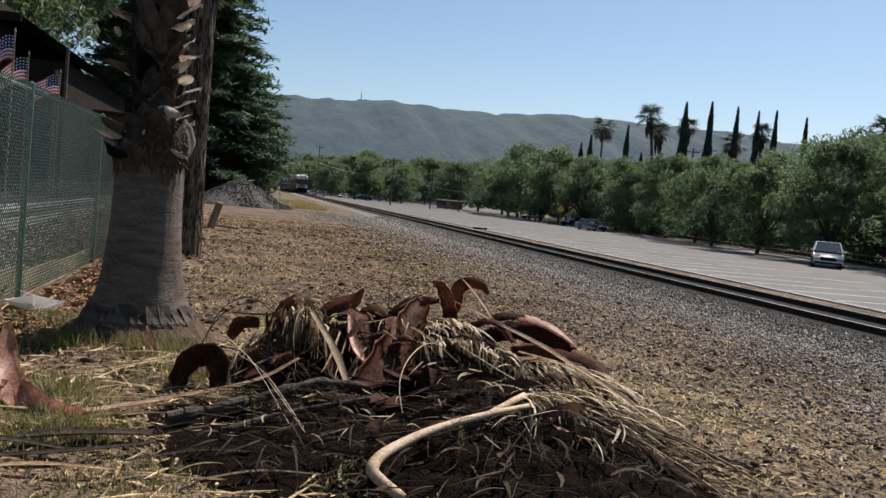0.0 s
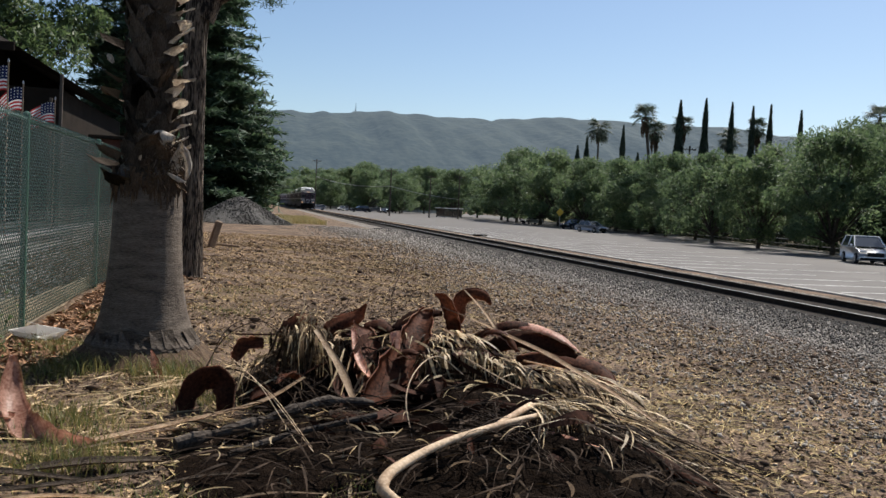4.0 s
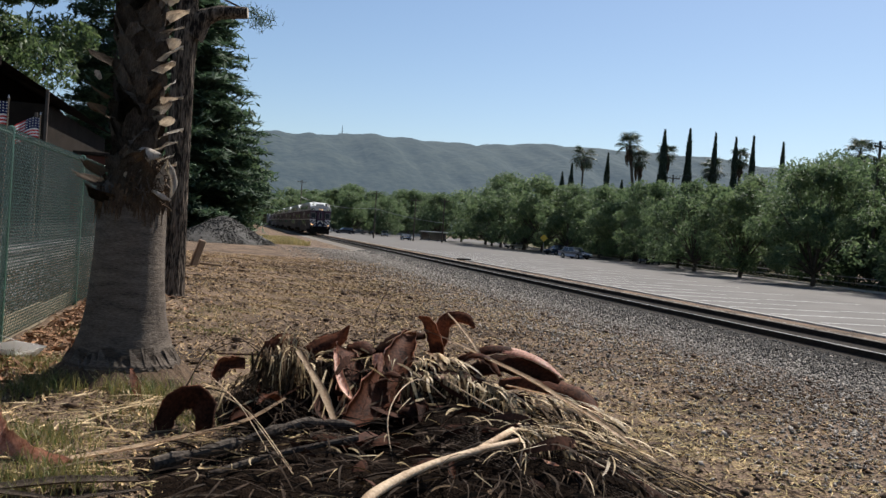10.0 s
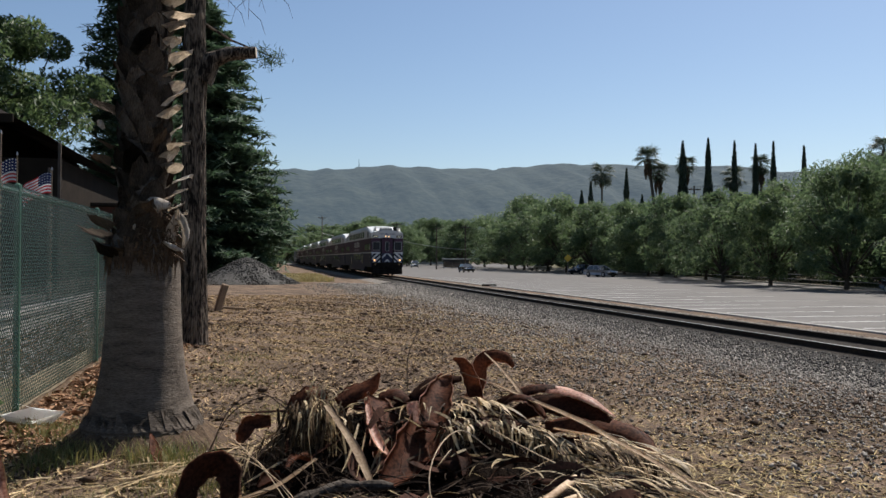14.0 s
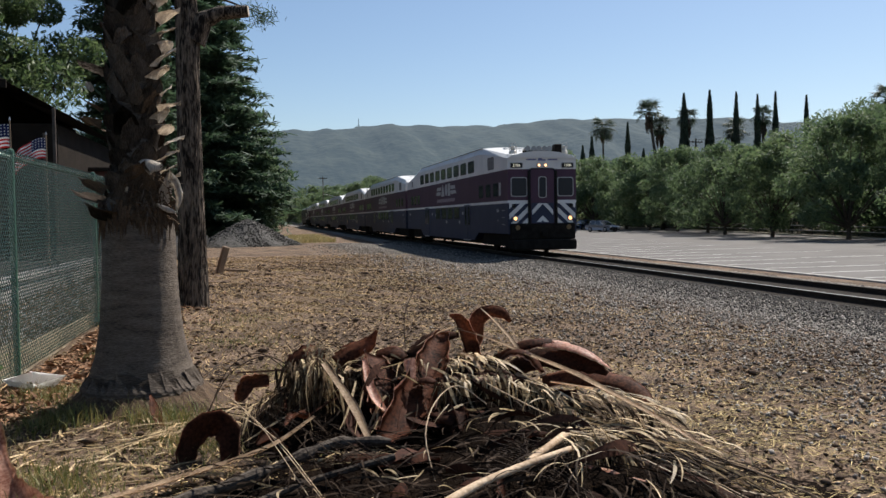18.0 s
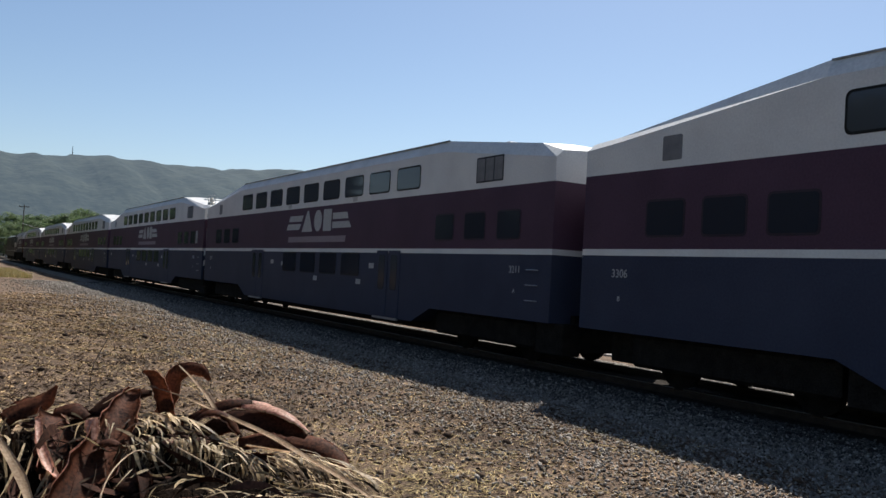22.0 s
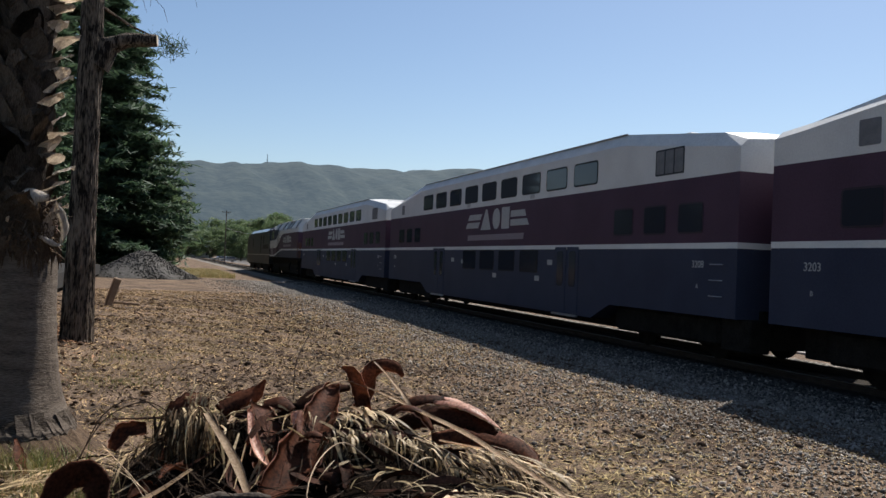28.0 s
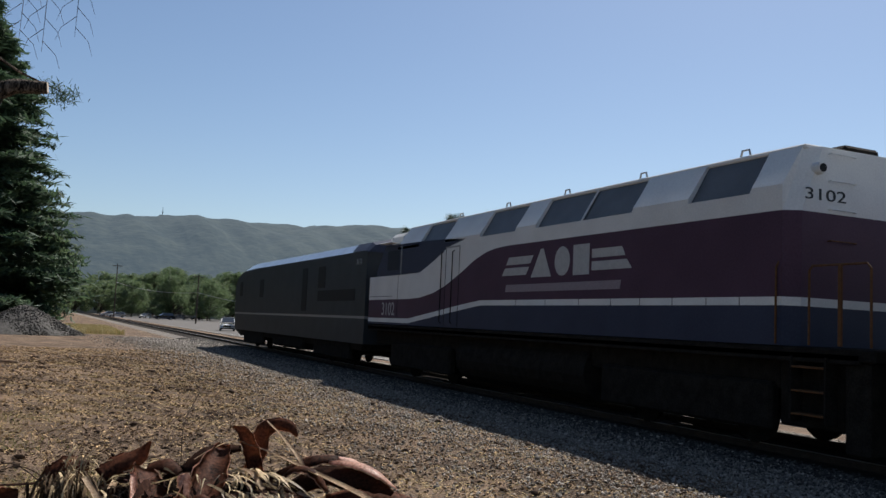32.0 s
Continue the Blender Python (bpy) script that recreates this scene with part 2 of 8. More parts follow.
def trough(points, widths, cup, seed, thick=0.012, n=18, up=(0, 0, 1), ragged=0.0, arc=(-1.3, -0.8, -0.3, 0.3, 0.8, 1.3)):
    """A cupped strap along a line: leaf sheaths and stalks."""
    rng = random.Random(seed)
    twist = rng.uniform(-1.1, 1.1) if ragged else 0.0
    line = glide(points, n)
    bm = bmesh.new()
    rows = []
    for k, p in enumerate(line):
        d = (line[min(k + 1, n)] - line[max(k - 1, 0)]).normalized()
        side = d.cross(Vector(up))
        side = side.normalized() if side.length > 0.1 else d.orthogonal().normalized()
        side = Matrix.Rotation(twist * (k / n - 0.5), 3, d) @ side
        lift = side.cross(d)
        u = k / n * (len(widths) - 1)
        i = min(int(u), len(widths) - 2)
        w = widths[i] + (widths[i + 1] - widths[i]) * (u - i)
        w *= 1 + rng.uniform(-ragged, ragged)
        rows.append([bm.verts.new(p + side * (w * math.sin(a)) + lift * (cup * w * (1 - math.cos(a)))) for a in arc])
    for a, b in zip(rows, rows[1:]):
        for j in range(len(arc) - 1):
            bm.faces.new((a[j], a[j + 1], b[j + 1], b[j]))
    bmesh.ops.solidify(bm, geom=bm.faces[:], thickness=thick)
    return bm


OCTA_V = [(1, 0.1, 0), (-0.9, -0.2, 0.1), (0.1, 1, -0.1), (0, -0.9, 0.15), (0.15, 0.1, 0.85), (0, 0, -0.7)]
OCTA_F = [(0, 2, 4), (2, 1, 4), (1, 3, 4), (3, 0, 4), (2, 0, 5), (1, 2, 5), (3, 1, 5), (0, 3, 5)]
LEAF_V = [(0, -1, 0), (0.38, 0, 0.12), (0, 1, 0), (-0.38, 0, 0.12)]
LEAF_F = [(0, 1, 2), (0, 2, 3)]

TRACK_X, RAIL_Z, LOT_Z = 11.6, 0.15, -0.4


def ground_z(x, y):
    """Height of the earth: level by the fence, a low shoulder at the track, then down to the paved lot."""
    z = 0.035 * np.sin(x * 1.7 + 0.4 * y) * np.sin(y * 0.9 + 0.3) + 0.02 * np.sin(x * 5.1 + y * 3.3)
    z = z * np.clip((8.0 - x) / 3, 0, 1) * np.clip((60 - y) / 20, 0, 1)
    shoulder = -0.10 * np.clip((x - 6) / 3, 0, 1) + 0.08 * np.clip((x - 9.4) / 0.8, 0, 1)
    drop = (LOT_Z + 0.02) * np.clip((x - 13.4) / 3.6, 0, 1)
    return z + shoulder + drop - 0.004


# ---- ground: one sheet to the horizon ----
def build_ground():
    xs = np.r_[-4000, -1200, -400, -150, -60, -30, np.arange(-16, -4, 2.0), np.arange(-4, 10, 0.22), np.arange(10, 20, 0.5), 22, 30, 45, 70, 150, 400, 1200, 4000]
    ys = np.r_[-900, -200, -60, -20, -6, np.arange(0, 26, 0.22), np.arange(26, 60, 1.0), 65, 75, 90, 120, 160, 240, 400, 800, 1600, 4200]
    X, Y = np.meshgrid(xs, ys)
    Z = ground_z(X, Y)
    v = np.stack([X, Y, Z], -1).reshape(-1, 3)
    w = len(xs)
    i = (np.arange(len(ys) - 1)[:, None] * w + np.arange(w - 1)[None]).ravel()
    me = soup("ground", v, np.stack([i, i + 1, i + w + 1, i + w], -1), M_DIRT)
    ob = part("ground", me, None, smooth=True)
    tagged(ob, "dry brown earth strewn with chips and dead leaves", "ground", kind="structure")


build_ground()


def build_ballast():
    bed = np.array([(8.2, -60), (15.0, -60), (15.0, 420), (8.2, 420)])
    xs, ys = np.array([8.0, 9.0, 9.6, 10.2, 13.0, 13.6, 14.4, 15.2]), np.r_[np.arange(-60, 60, 4.0), np.arange(60, 430, 20)]
    zs = np.array([-0.14, -0.05, 0.0, 0.02, 0.02, -0.02, -0.12, -0.3])
    X, Y = np.meshgrid(xs, ys)
    Z = np.broadcast_to(zs, X.shape)
    w = len(xs)
    i = (np.arange(len(ys) - 1)[:, None] * w + np.arange(w - 1)[None]).ravel()
    me = soup("ballast_bed", np.stack([X, Y, Z], -1).reshape(-1, 3), np.stack([i, i + 1, i + w + 1, i + w], -1), M_BED)
    bed = tagged(part("ballast_bed", me, None), "grey crushed stone bed of the railway track", "ballast", kind="structure")
    part("dark_bed", slab(9.75, 13.25, -60, 428, -0.1, 0.026, 0.0), M_DARKBALLAST, bed, "dark ballast between and beside the rails")
    rng = np.random.default_rng(3)
    n = 90000
    y = 4.0 + 58 * rng.random(n) ** 1.9
    x = np.where(rng.random(n) < 0.72, rng.triangular(3.6, 9.2, 10.3, n), rng.uniform(13.15, 15.2, n))
    x = np.where(rng.random(n) < 0.035, rng.uniform(2.6, 7.0, n), x)
    s = rng.uniform(0.009, 0.028, n) * (1 + 0.02 * y) * np.where(rng.random(n) < 0.05, 1.6, 1)
    z = ground_z(x, y)
    z = np.where(x > 8.0, np.maximum(z, np.interp(x, xs, zs)), z) + 0.3 * s
    v, f = scatter(OCTA_V, OCTA_F, np.stack([x, y, z], -1), turns(rng, n), np.stack([s, s * rng.uniform(0.6, 1, n), s * rng.uniform(0.5, 0.9, n)], -1))
    tagged(part("ballast_stones", soup("ballast_stones", v, f, M_STONE), None), "loose angular grey ballast stones", "gravel", kind="stuff")
    n = 26000
    y = 4.0 + 60 * rng.random(n) ** 1.7
    x = rng.triangular(8.6, 9.9, 10.5, n)
    s = rng.uniform(0.012, 0.03, n) * (1 + 0.02 * y)
    z = np.maximum(ground_z(x, y), np.interp(x, xs, zs)) + 0.35 * s
    v, f = scatter(OCTA_V, OCTA_F, np.stack([x, y, z], -1), turns(rng, n), np.stack([s, s * rng.uniform(0.6, 1, n), s * rng.uniform(0.5, 0.9, n)], -1))
    tagged(part("sooty_stones", soup("sooty_stones", v, f, M_SOOT), None), "dark oily ballast stones close to the rail", "gravel", kind="stuff")


build_ballast()


def build_track():
    for i, x in enumerate((TRACK_X - 0.755, TRACK_X + 0.755)):
        bm = bmesh.new()
        web = [(-0.07, 0.0), (0.07, 0.0), (0.07, 0.012), (0.012, 0.03), (0.012, 0.105), (0.035, 0.115), (0.035, 0.135), (-0.035, 0.135), (-0.035, 0.115), (-0.012, 0.105), (-0.012, 0.03), (-0.07, 0.012)]
        ends = [[bm.verts.new((x + a, y, RAIL_Z - 0.142 + b)) for a, b in web] for y in (-120, 460)]
        for k in range(len(web)):
            bm.faces.new((ends[0][k], ends[0][(k + 1) % len(web)], ends[1][(k + 1) % len(web)], ends[1][k]))
        rail = tagged(part("rail", bm, M_RAILSTEEL), "rusty steel running rail with a polished head", "rail", group="rails of the track")
        part("railhead", slab(x - 0.03, x + 0.03, -120, 460, RAIL_Z - 0.007, RAIL_Z, 0.0), M_RAILSTEEL if i else M_RAILTOP, rail, "bright worn top of the rail")


build_track()


# ---- paved lot beyond the track ----
def kerb_x(y):
    return 33.8 + 0.19 * y


def build_lot():
    bm = bmesh.new()
    ys = [-60, -20, 20, 60, 110, 180, 300, 420]
    near = [bm.verts.new((18.2, y, LOT_Z + 0.004)) for y in ys]
    far = [bm.verts.new((kerb_x(y) + 0.1, y, LOT_Z + 0.004)) for y in ys]
    for k in range(len(ys) - 1):
        bm.faces.new((near[k], far[k], far[k + 1], near[k + 1]))
    tagged(part("parking_lot", bm, M_ASPHALT), "sun-bleached grey asphalt lot with worn bay lines", "road", kind="structure")
    bm = bmesh.new()
    for k in range(34):
        y = 8 + 2.75 * k
        slab(18.9, 23.9, y, y + 0.11, LOT_Z + 0.006, LOT_Z + 0.009, 0, bm)
        if k % 2 == 0:
            slab(24.6, 29.0 + 0.1 * k, y + 0.7, y + 0.8, LOT_Z + 0.006, LOT_Z + 0.009, 0, bm)
    tagged(part("bay_lines", bm, M_LINE), "worn white parking bay lines on asphalt", "road marking", kind="structure")
    bm = bmesh.new()
    for k in range(46):
        y = -30 + 10 * k
        a, b = (kerb_x(y), y), (kerb_x(y + 9.97), y + 9.97)
        q = [bm.verts.new((x + o, yy, z)) for z in (LOT_Z - 0.1, LOT_Z + 0.15) for (x, yy, o) in ((a[0], a[1], 0), (a[0], a[1], 0.16), (b[0], b[1], 0.16), (b[0], b[1], 0))]
        bm.faces.new(q[4:])
        for i in range(4):
            bm.faces.new((q[i], q[(i + 1) % 4], q[4 + (i + 1) % 4], q[4 + i]))
    tagged(part("kerb", bm, M_CONC), "pale concrete kerb along the far side of the lot", "kerb", kind="structure")
    bm = bmesh.new()
    for k in range(60):
        slab(17.95, 18.15, -30 + 4 * k, -30 + 4 * k + 3.9, LOT_Z - 0.1, LOT_Z + 0.06, 0.015, bm)
    tagged(part("lot_edge", bm, M_CONC), "low broken concrete edging between lot and track", "kerb", kind="structure")


build_lot()


# ---- litter, clods and grass on the dirt ----
def build_litter():
    rng = np.random.default_rng(5)
    n = 85000
    y = -3.0 + 45 * rng.random(n) ** 1.35
    x = rng.uniform(-2.6, 7.5, n) - 1.2 * np.clip((y - 20) / 20, 0, 1) * rng.random(n)
    keep = rng.random(n) < np.clip((8.5 - x) / 3.5, 0.05, 1)
    x, y = x[keep], y[keep]
    n = len(x)
    s = rng.uniform(0.006, 0.03, n) * (1 + 0.02 * y)
    long = rng.uniform(0.8, 2.4, n)
    v, f = scatter([(0, -1, 0), (0.35, 0, 0.16), (0, 1, 0.05), (-0.35, 0, 0.1)], LEAF_F, np.stack([x, y, ground_z(x, y) + 0.012], -1), turns(rng, n, 1.0), np.stack([s, s * long, s * 1.2], -1))
    tagged(part("wood_chips", soup("wood_chips", v, f, M_CHIP), None), "pale wood chips and broken dry leaves", "litter", kind="stuff")
    # dark bark mulch mixed into the dirt, thicker in patches
    k = 90
    py, px = 4.6 + 34 * rng.random(k) ** 1.4, rng.uniform(-1.8, 8.0, k)
    i = rng.integers(0, k, 44000)
    x, y = rng.normal(px[i], 0.7), rng.normal(py[i], 0.7)
    s = rng.uniform(0.01, 0.034, len(i))
    v, f = scatter([(0, -1, 0), (0.45, 0, 0.3), (0, 1, 0.05), (-0.45, 0, 0.2)], LEAF_F, np.stack([x, y, ground_z(x, y) + 0.012], -1), turns(rng, len(i), 0.8), np.stack([s, s * rng.uniform(0.8, 2.0, len(i)), s], -1))
    tagged(part("bark_mulch", soup("bark_mulch", v, f, M_CLOD), None), "dark scraps of bark mulch trodden into the dirt", "litter", kind="stuff")
    # flattened straw in patches
    k = 70
    py, px = 5.0 + 34 * rng.random(k) ** 1.4, rng.uniform(-1.8, 7.0, k)
    i = rng.integers(0, k, 21000)
    x, y = rng.normal(px[i], 0.55), rng.normal(py[i], 0.6)
    s = rng.uniform(0.03, 0.11, len(i))
    v, f = scatter([(0, -1, 0), (0.06, 0, 0.1), (0, 1, 0.05), (-0.06, 0, 0.1)], LEAF_F, np.stack([x, y, ground_z(x, y) + 0.014], -1), turns(rng, len(i), 0.35), np.stack([s, s, s * 0.4], -1))
    tagged(part("straw_patches", soup("straw_patches", v, f, surf("trodden_straw", (0.22, 0.15, 0.06), (0.5, 0.4, 0.19), 15, 0.8, 0.1, 70, island=0.5)), None), "golden straw trodden flat on the dirt in patches", "straw", kind="stuff")
    n = 4600
    y = 5 + 30 * rng.random(n) ** 1.3
    x = rng.uniform(-2.2, 8.2, n) - 1.5 * np.clip((y - 18) / 15, 0, 1)
    s = rng.uniform(0.008, 0.034, n) * np.where(rng.random(n) < 0.04, 2.0, 1) * (0.85 + 0.03 * y)
    v, f = scatter(OCTA_V, OCTA_F, np.stack([x, y, ground_z(x, y) + 0.25 * s], -1), turns(rng, n, 0.5), np.stack([s * rng.uniform(0.8, 2.2, n), s, s * 0.75], -1))
    tagged(part("soil_clods", soup("soil_clods", v, f, M_CLOD), None), "dark dry clods of soil", "soil", kind="stuff")
    # brown curled leaves gathered along the fence
    n = 2600
    y = rng.uniform(8.5, 22, n)
    x = -2.5 + np.abs(rng.normal(0, 0.55, n))
    s = rng.uniform(0.03, 0.07, n)
    v, f = scatter([(0, -1, 0), (0.45, 0, 0.35), (0, 1, 0.1), (-0.45, 0, 0.3)], LEAF_F, np.stack([x, y, ground_z(x, y) + 0.04], -1), turns(rng, n, 1.0), np.stack([s, s * 1.3, s], -1))
    tagged(part("fallen_leaves", soup("fallen_leaves", v, f, surf("fallen_leaf", (0.13, 0.062, 0.033), (0.33, 0.19, 0.105), 12, 0.8, 0.2, 70, island=0.5)), None), "curled reddish-brown fallen leaves along the fence", "leaves", kind="stuff")


def blades(rng, x, y, height, width, lean):
    """Grass blades of three points each, as one triangle strip."""
    n = len(x)
    a, b = rng.uniform(0, math.tau, n), rng.uniform(0, math.tau, n)
    h = height * rng.uniform(0.5, 1.2, n)
    base = np.stack([x, y, ground_z(x, y) - 0.01], -1)
    side = np.stack([np.cos(a), np.sin(a), 0 * a], -1) * width
    out = np.stack([np.cos(b), np.sin(b), 0 * b], -1) * (lean * h * rng.uniform(0.2, 1, n))[:, None]
    up = np.stack([0 * a, 0 * a, h], -1)
    v = np.stack([base - side, base + side, base + 0.35 * out + 0.6 * up + 0.7 * side, base + 0.35 * out + 0.6 * up - 0.7 * side, base + out + up], 1)
    i = (np.arange(n) * 5)[:, None]
    f = np.concatenate([i + [0, 1, 2], i + [0, 2, 3], i + [3, 2, 4]])
    return v.reshape(-1, 3), f


def build_grass():
    rng = np.random.default_rng(8)
    spots = [(-1.9, 9.6, 0.5, 0.14, 700), (-1.6, 8.4, 0.45, 0.16, 700), (-0.75, 8.1, 0.4, 0.2, 500), (-1.1, 5.6, 0.45, 0.13, 700), (-0.6, 4.7, 0.5, 0.08, 600), (-0.4, 7.3, 0.5, 0.1, 500), (-2.2, 7.4, 0.4, 0.2, 500), (-2.0, 12.5, 0.5, 0.1, 400), (-0.3, 13.0, 0.9, 0.07, 500), (0.4, 10.4, 0.6, 0.07, 350), (-1.3, 6.6, 0.5, 0.12, 600), (-0.3, 16.0, 0.9, 0.07, 400), (0.6, 4.9, 0.35, 0.07, 300)]
    parts = []
    for cx, cy, r, h, n in spots:
        parts.append(blades(rng, rng.normal(cx, r * 0.5, n), rng.normal(cy, r * 0.5, n), h, 0.004, 0.9))
    v, f, o = [], [], 0
    for a, b in parts:
        v.append(a), f.append(b + o)
        o += len(a)
    tagged(part("grass", soup("grass", np.concatenate(v), np.concatenate(f), M_GRASS), None), "sparse half-dry grass tufts in the shade of the palm", "grass", kind="stuff")
    n = 9000
    y = 66 + 22 * rng.random(n)
    x = rng.uniform(0.0, 5.5, n)
    v, f = blades(rng, x, y, 0.35, 0.03, 0.8)
    tagged(part("dry_grass", soup("dry_grass", v, f, M_STRAWGRASS), None), "yellow dry grass patch beside the track", "grass", kind="stuff")
    n = 1500
    v, f = blades(rng, rng.normal(-0.6, 1.1, n), rng.normal(7.0, 1.0, n), 0.05, 0.006, 2.6)
    tagged(part("straw", soup("straw", v, f, M_STRAWGRASS), None), "flattened straw round the foot of the palm", "straw", kind="stuff")


M_PALMBARK = surf("palm_trunk", (0.05, 0.038, 0.03), (0.17, 0.138, 0.108), 3.0, 0.9, 0.8, 26, dist=0.02, stretch=(1, 1, 5))
M_BOOT = surf("leaf_base", (0.045, 0.033, 0.024), (0.135, 0.105, 0.08), 5, 0.9, 0.6, 40, vary=0.2, stretch=(2.5, 2.5, 0.5))
# pale copy of leaf_base; down the sunny edge it stands in for sunlight
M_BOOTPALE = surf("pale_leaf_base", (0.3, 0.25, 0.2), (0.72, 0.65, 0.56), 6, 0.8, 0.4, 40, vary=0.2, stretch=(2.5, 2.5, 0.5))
M_FIBRE = surf("palm_fibre", (0.035, 0.023, 0.015), (0.12, 0.08, 0.05), 8, 0.95, 0.8, 50)
M_PINEBARK = surf("pine_bark", (0.012, 0.009, 0.007), (0.17, 0.132, 0.1), 4, 0.95, 1.0, 14, dist=0.08, stretch=(2.6, 2.6, 0.45), lo=0.43, hi=0.57)
M_CUT = surf("sawn_wood", (0.42, 0.34, 0.25), (0.6, 0.5, 0.38), 12, 0.8, 0.2, 60)
M_TRUNK = surf("tree_bark", (0.04, 0.033, 0.027), (0.12, 0.1, 0.08), 4, 0.95, 0.5, 30)
M_CONIFER = leafy("conifer_needles", (0.036, 0.064, 0.04), (0.058, 0.1, 0.054), (0.09, 0.14, 0.072), 0.75, 0.38)
M_LEAF = leafy("broad_leaves", (0.062, 0.1, 0.046), (0.105, 0.155, 0.07), (0.16, 0.21, 0.097), 0.6, 0.52)
M_LEAFB = leafy("pale_leaves", (0.07, 0.112, 0.05), (0.12, 0.17, 0.075), (0.18, 0.23, 0.105), 0.6, 0.54)
M_OAK = leafy("oak_leaves", (0.05, 0.085, 0.032), (0.09, 0.135, 0.052), (0.15, 0.2, 0.08), 0.55, 0.5)
M_CYPRESS = leafy("cypress_scales", (0.012, 0.024, 0.012), (0.02, 0.036, 0.017), (0.032, 0.05, 0.022), 0.6, 0.12)
M_FAN = leafy("palm_fan", (0.02, 0.035, 0.015), (0.04, 0.065, 0.025), (0.075, 0.1, 0.045), 0.5, 0.25)
M_HEDGE = leafy("hedge_leaves", (0.014, 0.028, 0.01), (0.024, 0.045, 0.014), (0.04, 0.065, 0.02), 0.5, 0.2)


# ---- the palm by the fence ----
def leaf_base_mesh(seed, length, width, mats, curl=0.06):
    """A broken-off leaf base: a tongue hugging the trunk, its torn tip curling away."""
    rng = random.Random(seed)
    bm = bmesh.new()
    rows, cols = 8, 7
    lean = rng.uniform(-0.35, 0.35)
    grid = []
    for i in range(rows):
        u = i / (rows - 1)
        w = width * (1 - 0.15 * u - 0.75 * u ** 4)
        out = 0.045 * math.sin(u * 1.5) + curl * u ** 3
        row = []
        for j in range(cols):
            s = j / (cols - 1) * 2 - 1
            torn = u ** 2 * rng.uniform(-0.03, 0.02)
            row.append(bm.verts.new((s * w + lean * u * u * width, -out + (0.5 - 0.65 * u) * w * s * s * 0.9 + rng.uniform(-0.004, 0.004), u * length * (1 - 0.12 * abs(s) * u) + torn)))
        grid.append(row)
    for a, b in zip(grid, grid[1:]):
        for j in range(cols - 1):
            bm.faces.new((a[j], a[j + 1], b[j + 1], b[j]))
    bmesh.ops.solidify(bm, geom=bm.faces[:], thickness=0.012)
    return mesh_from("leaf_base", bm, mats)


def fan_mesh(seed, radius=0.9, fingers=22):
    """A fan leaf on its stalk, folded fingers drooping at the tips."""
    rng = random.Random(seed)
    bm = bmesh.new()
    tube([(0, 0, 0), (0, 0.5, 0.22), (0, 1.0, 0.3)], [0.03, 0.024, 0.016], 5, bm)
    for k in range(fingers):
        a = radians(-115 + 230 * k / (fingers - 1))
        d, s = Vector((math.sin(a), math.cos(a), 0)), Vector((math.cos(a), -math.sin(a), 0))
        r, c = radius * rng.uniform(0.85, 1.1), Vector((0, 1.0, 0.3))
        rows = [(0.04, 0.004, 0), (0.55 * r, 0.045, -0.03), (0.85 * r, 0.02, -0.16), (r, 0.003, -0.34 * rng.uniform(0.7, 1.3))]
        v = [[bm.verts.new(c + d * q + s * w * e + Vector((0, 0, z + (0.02 if e == 0 else 0)))) for e in (-1, 0, 1)] for q, w, z in rows]
        for p, q in zip(v, v[1:]):
            for i in (0, 1):
                bm.faces.new((p[i], p[i + 1], q[i + 1], q[i]))
    return mesh_from("frond", bm, M_FAN)


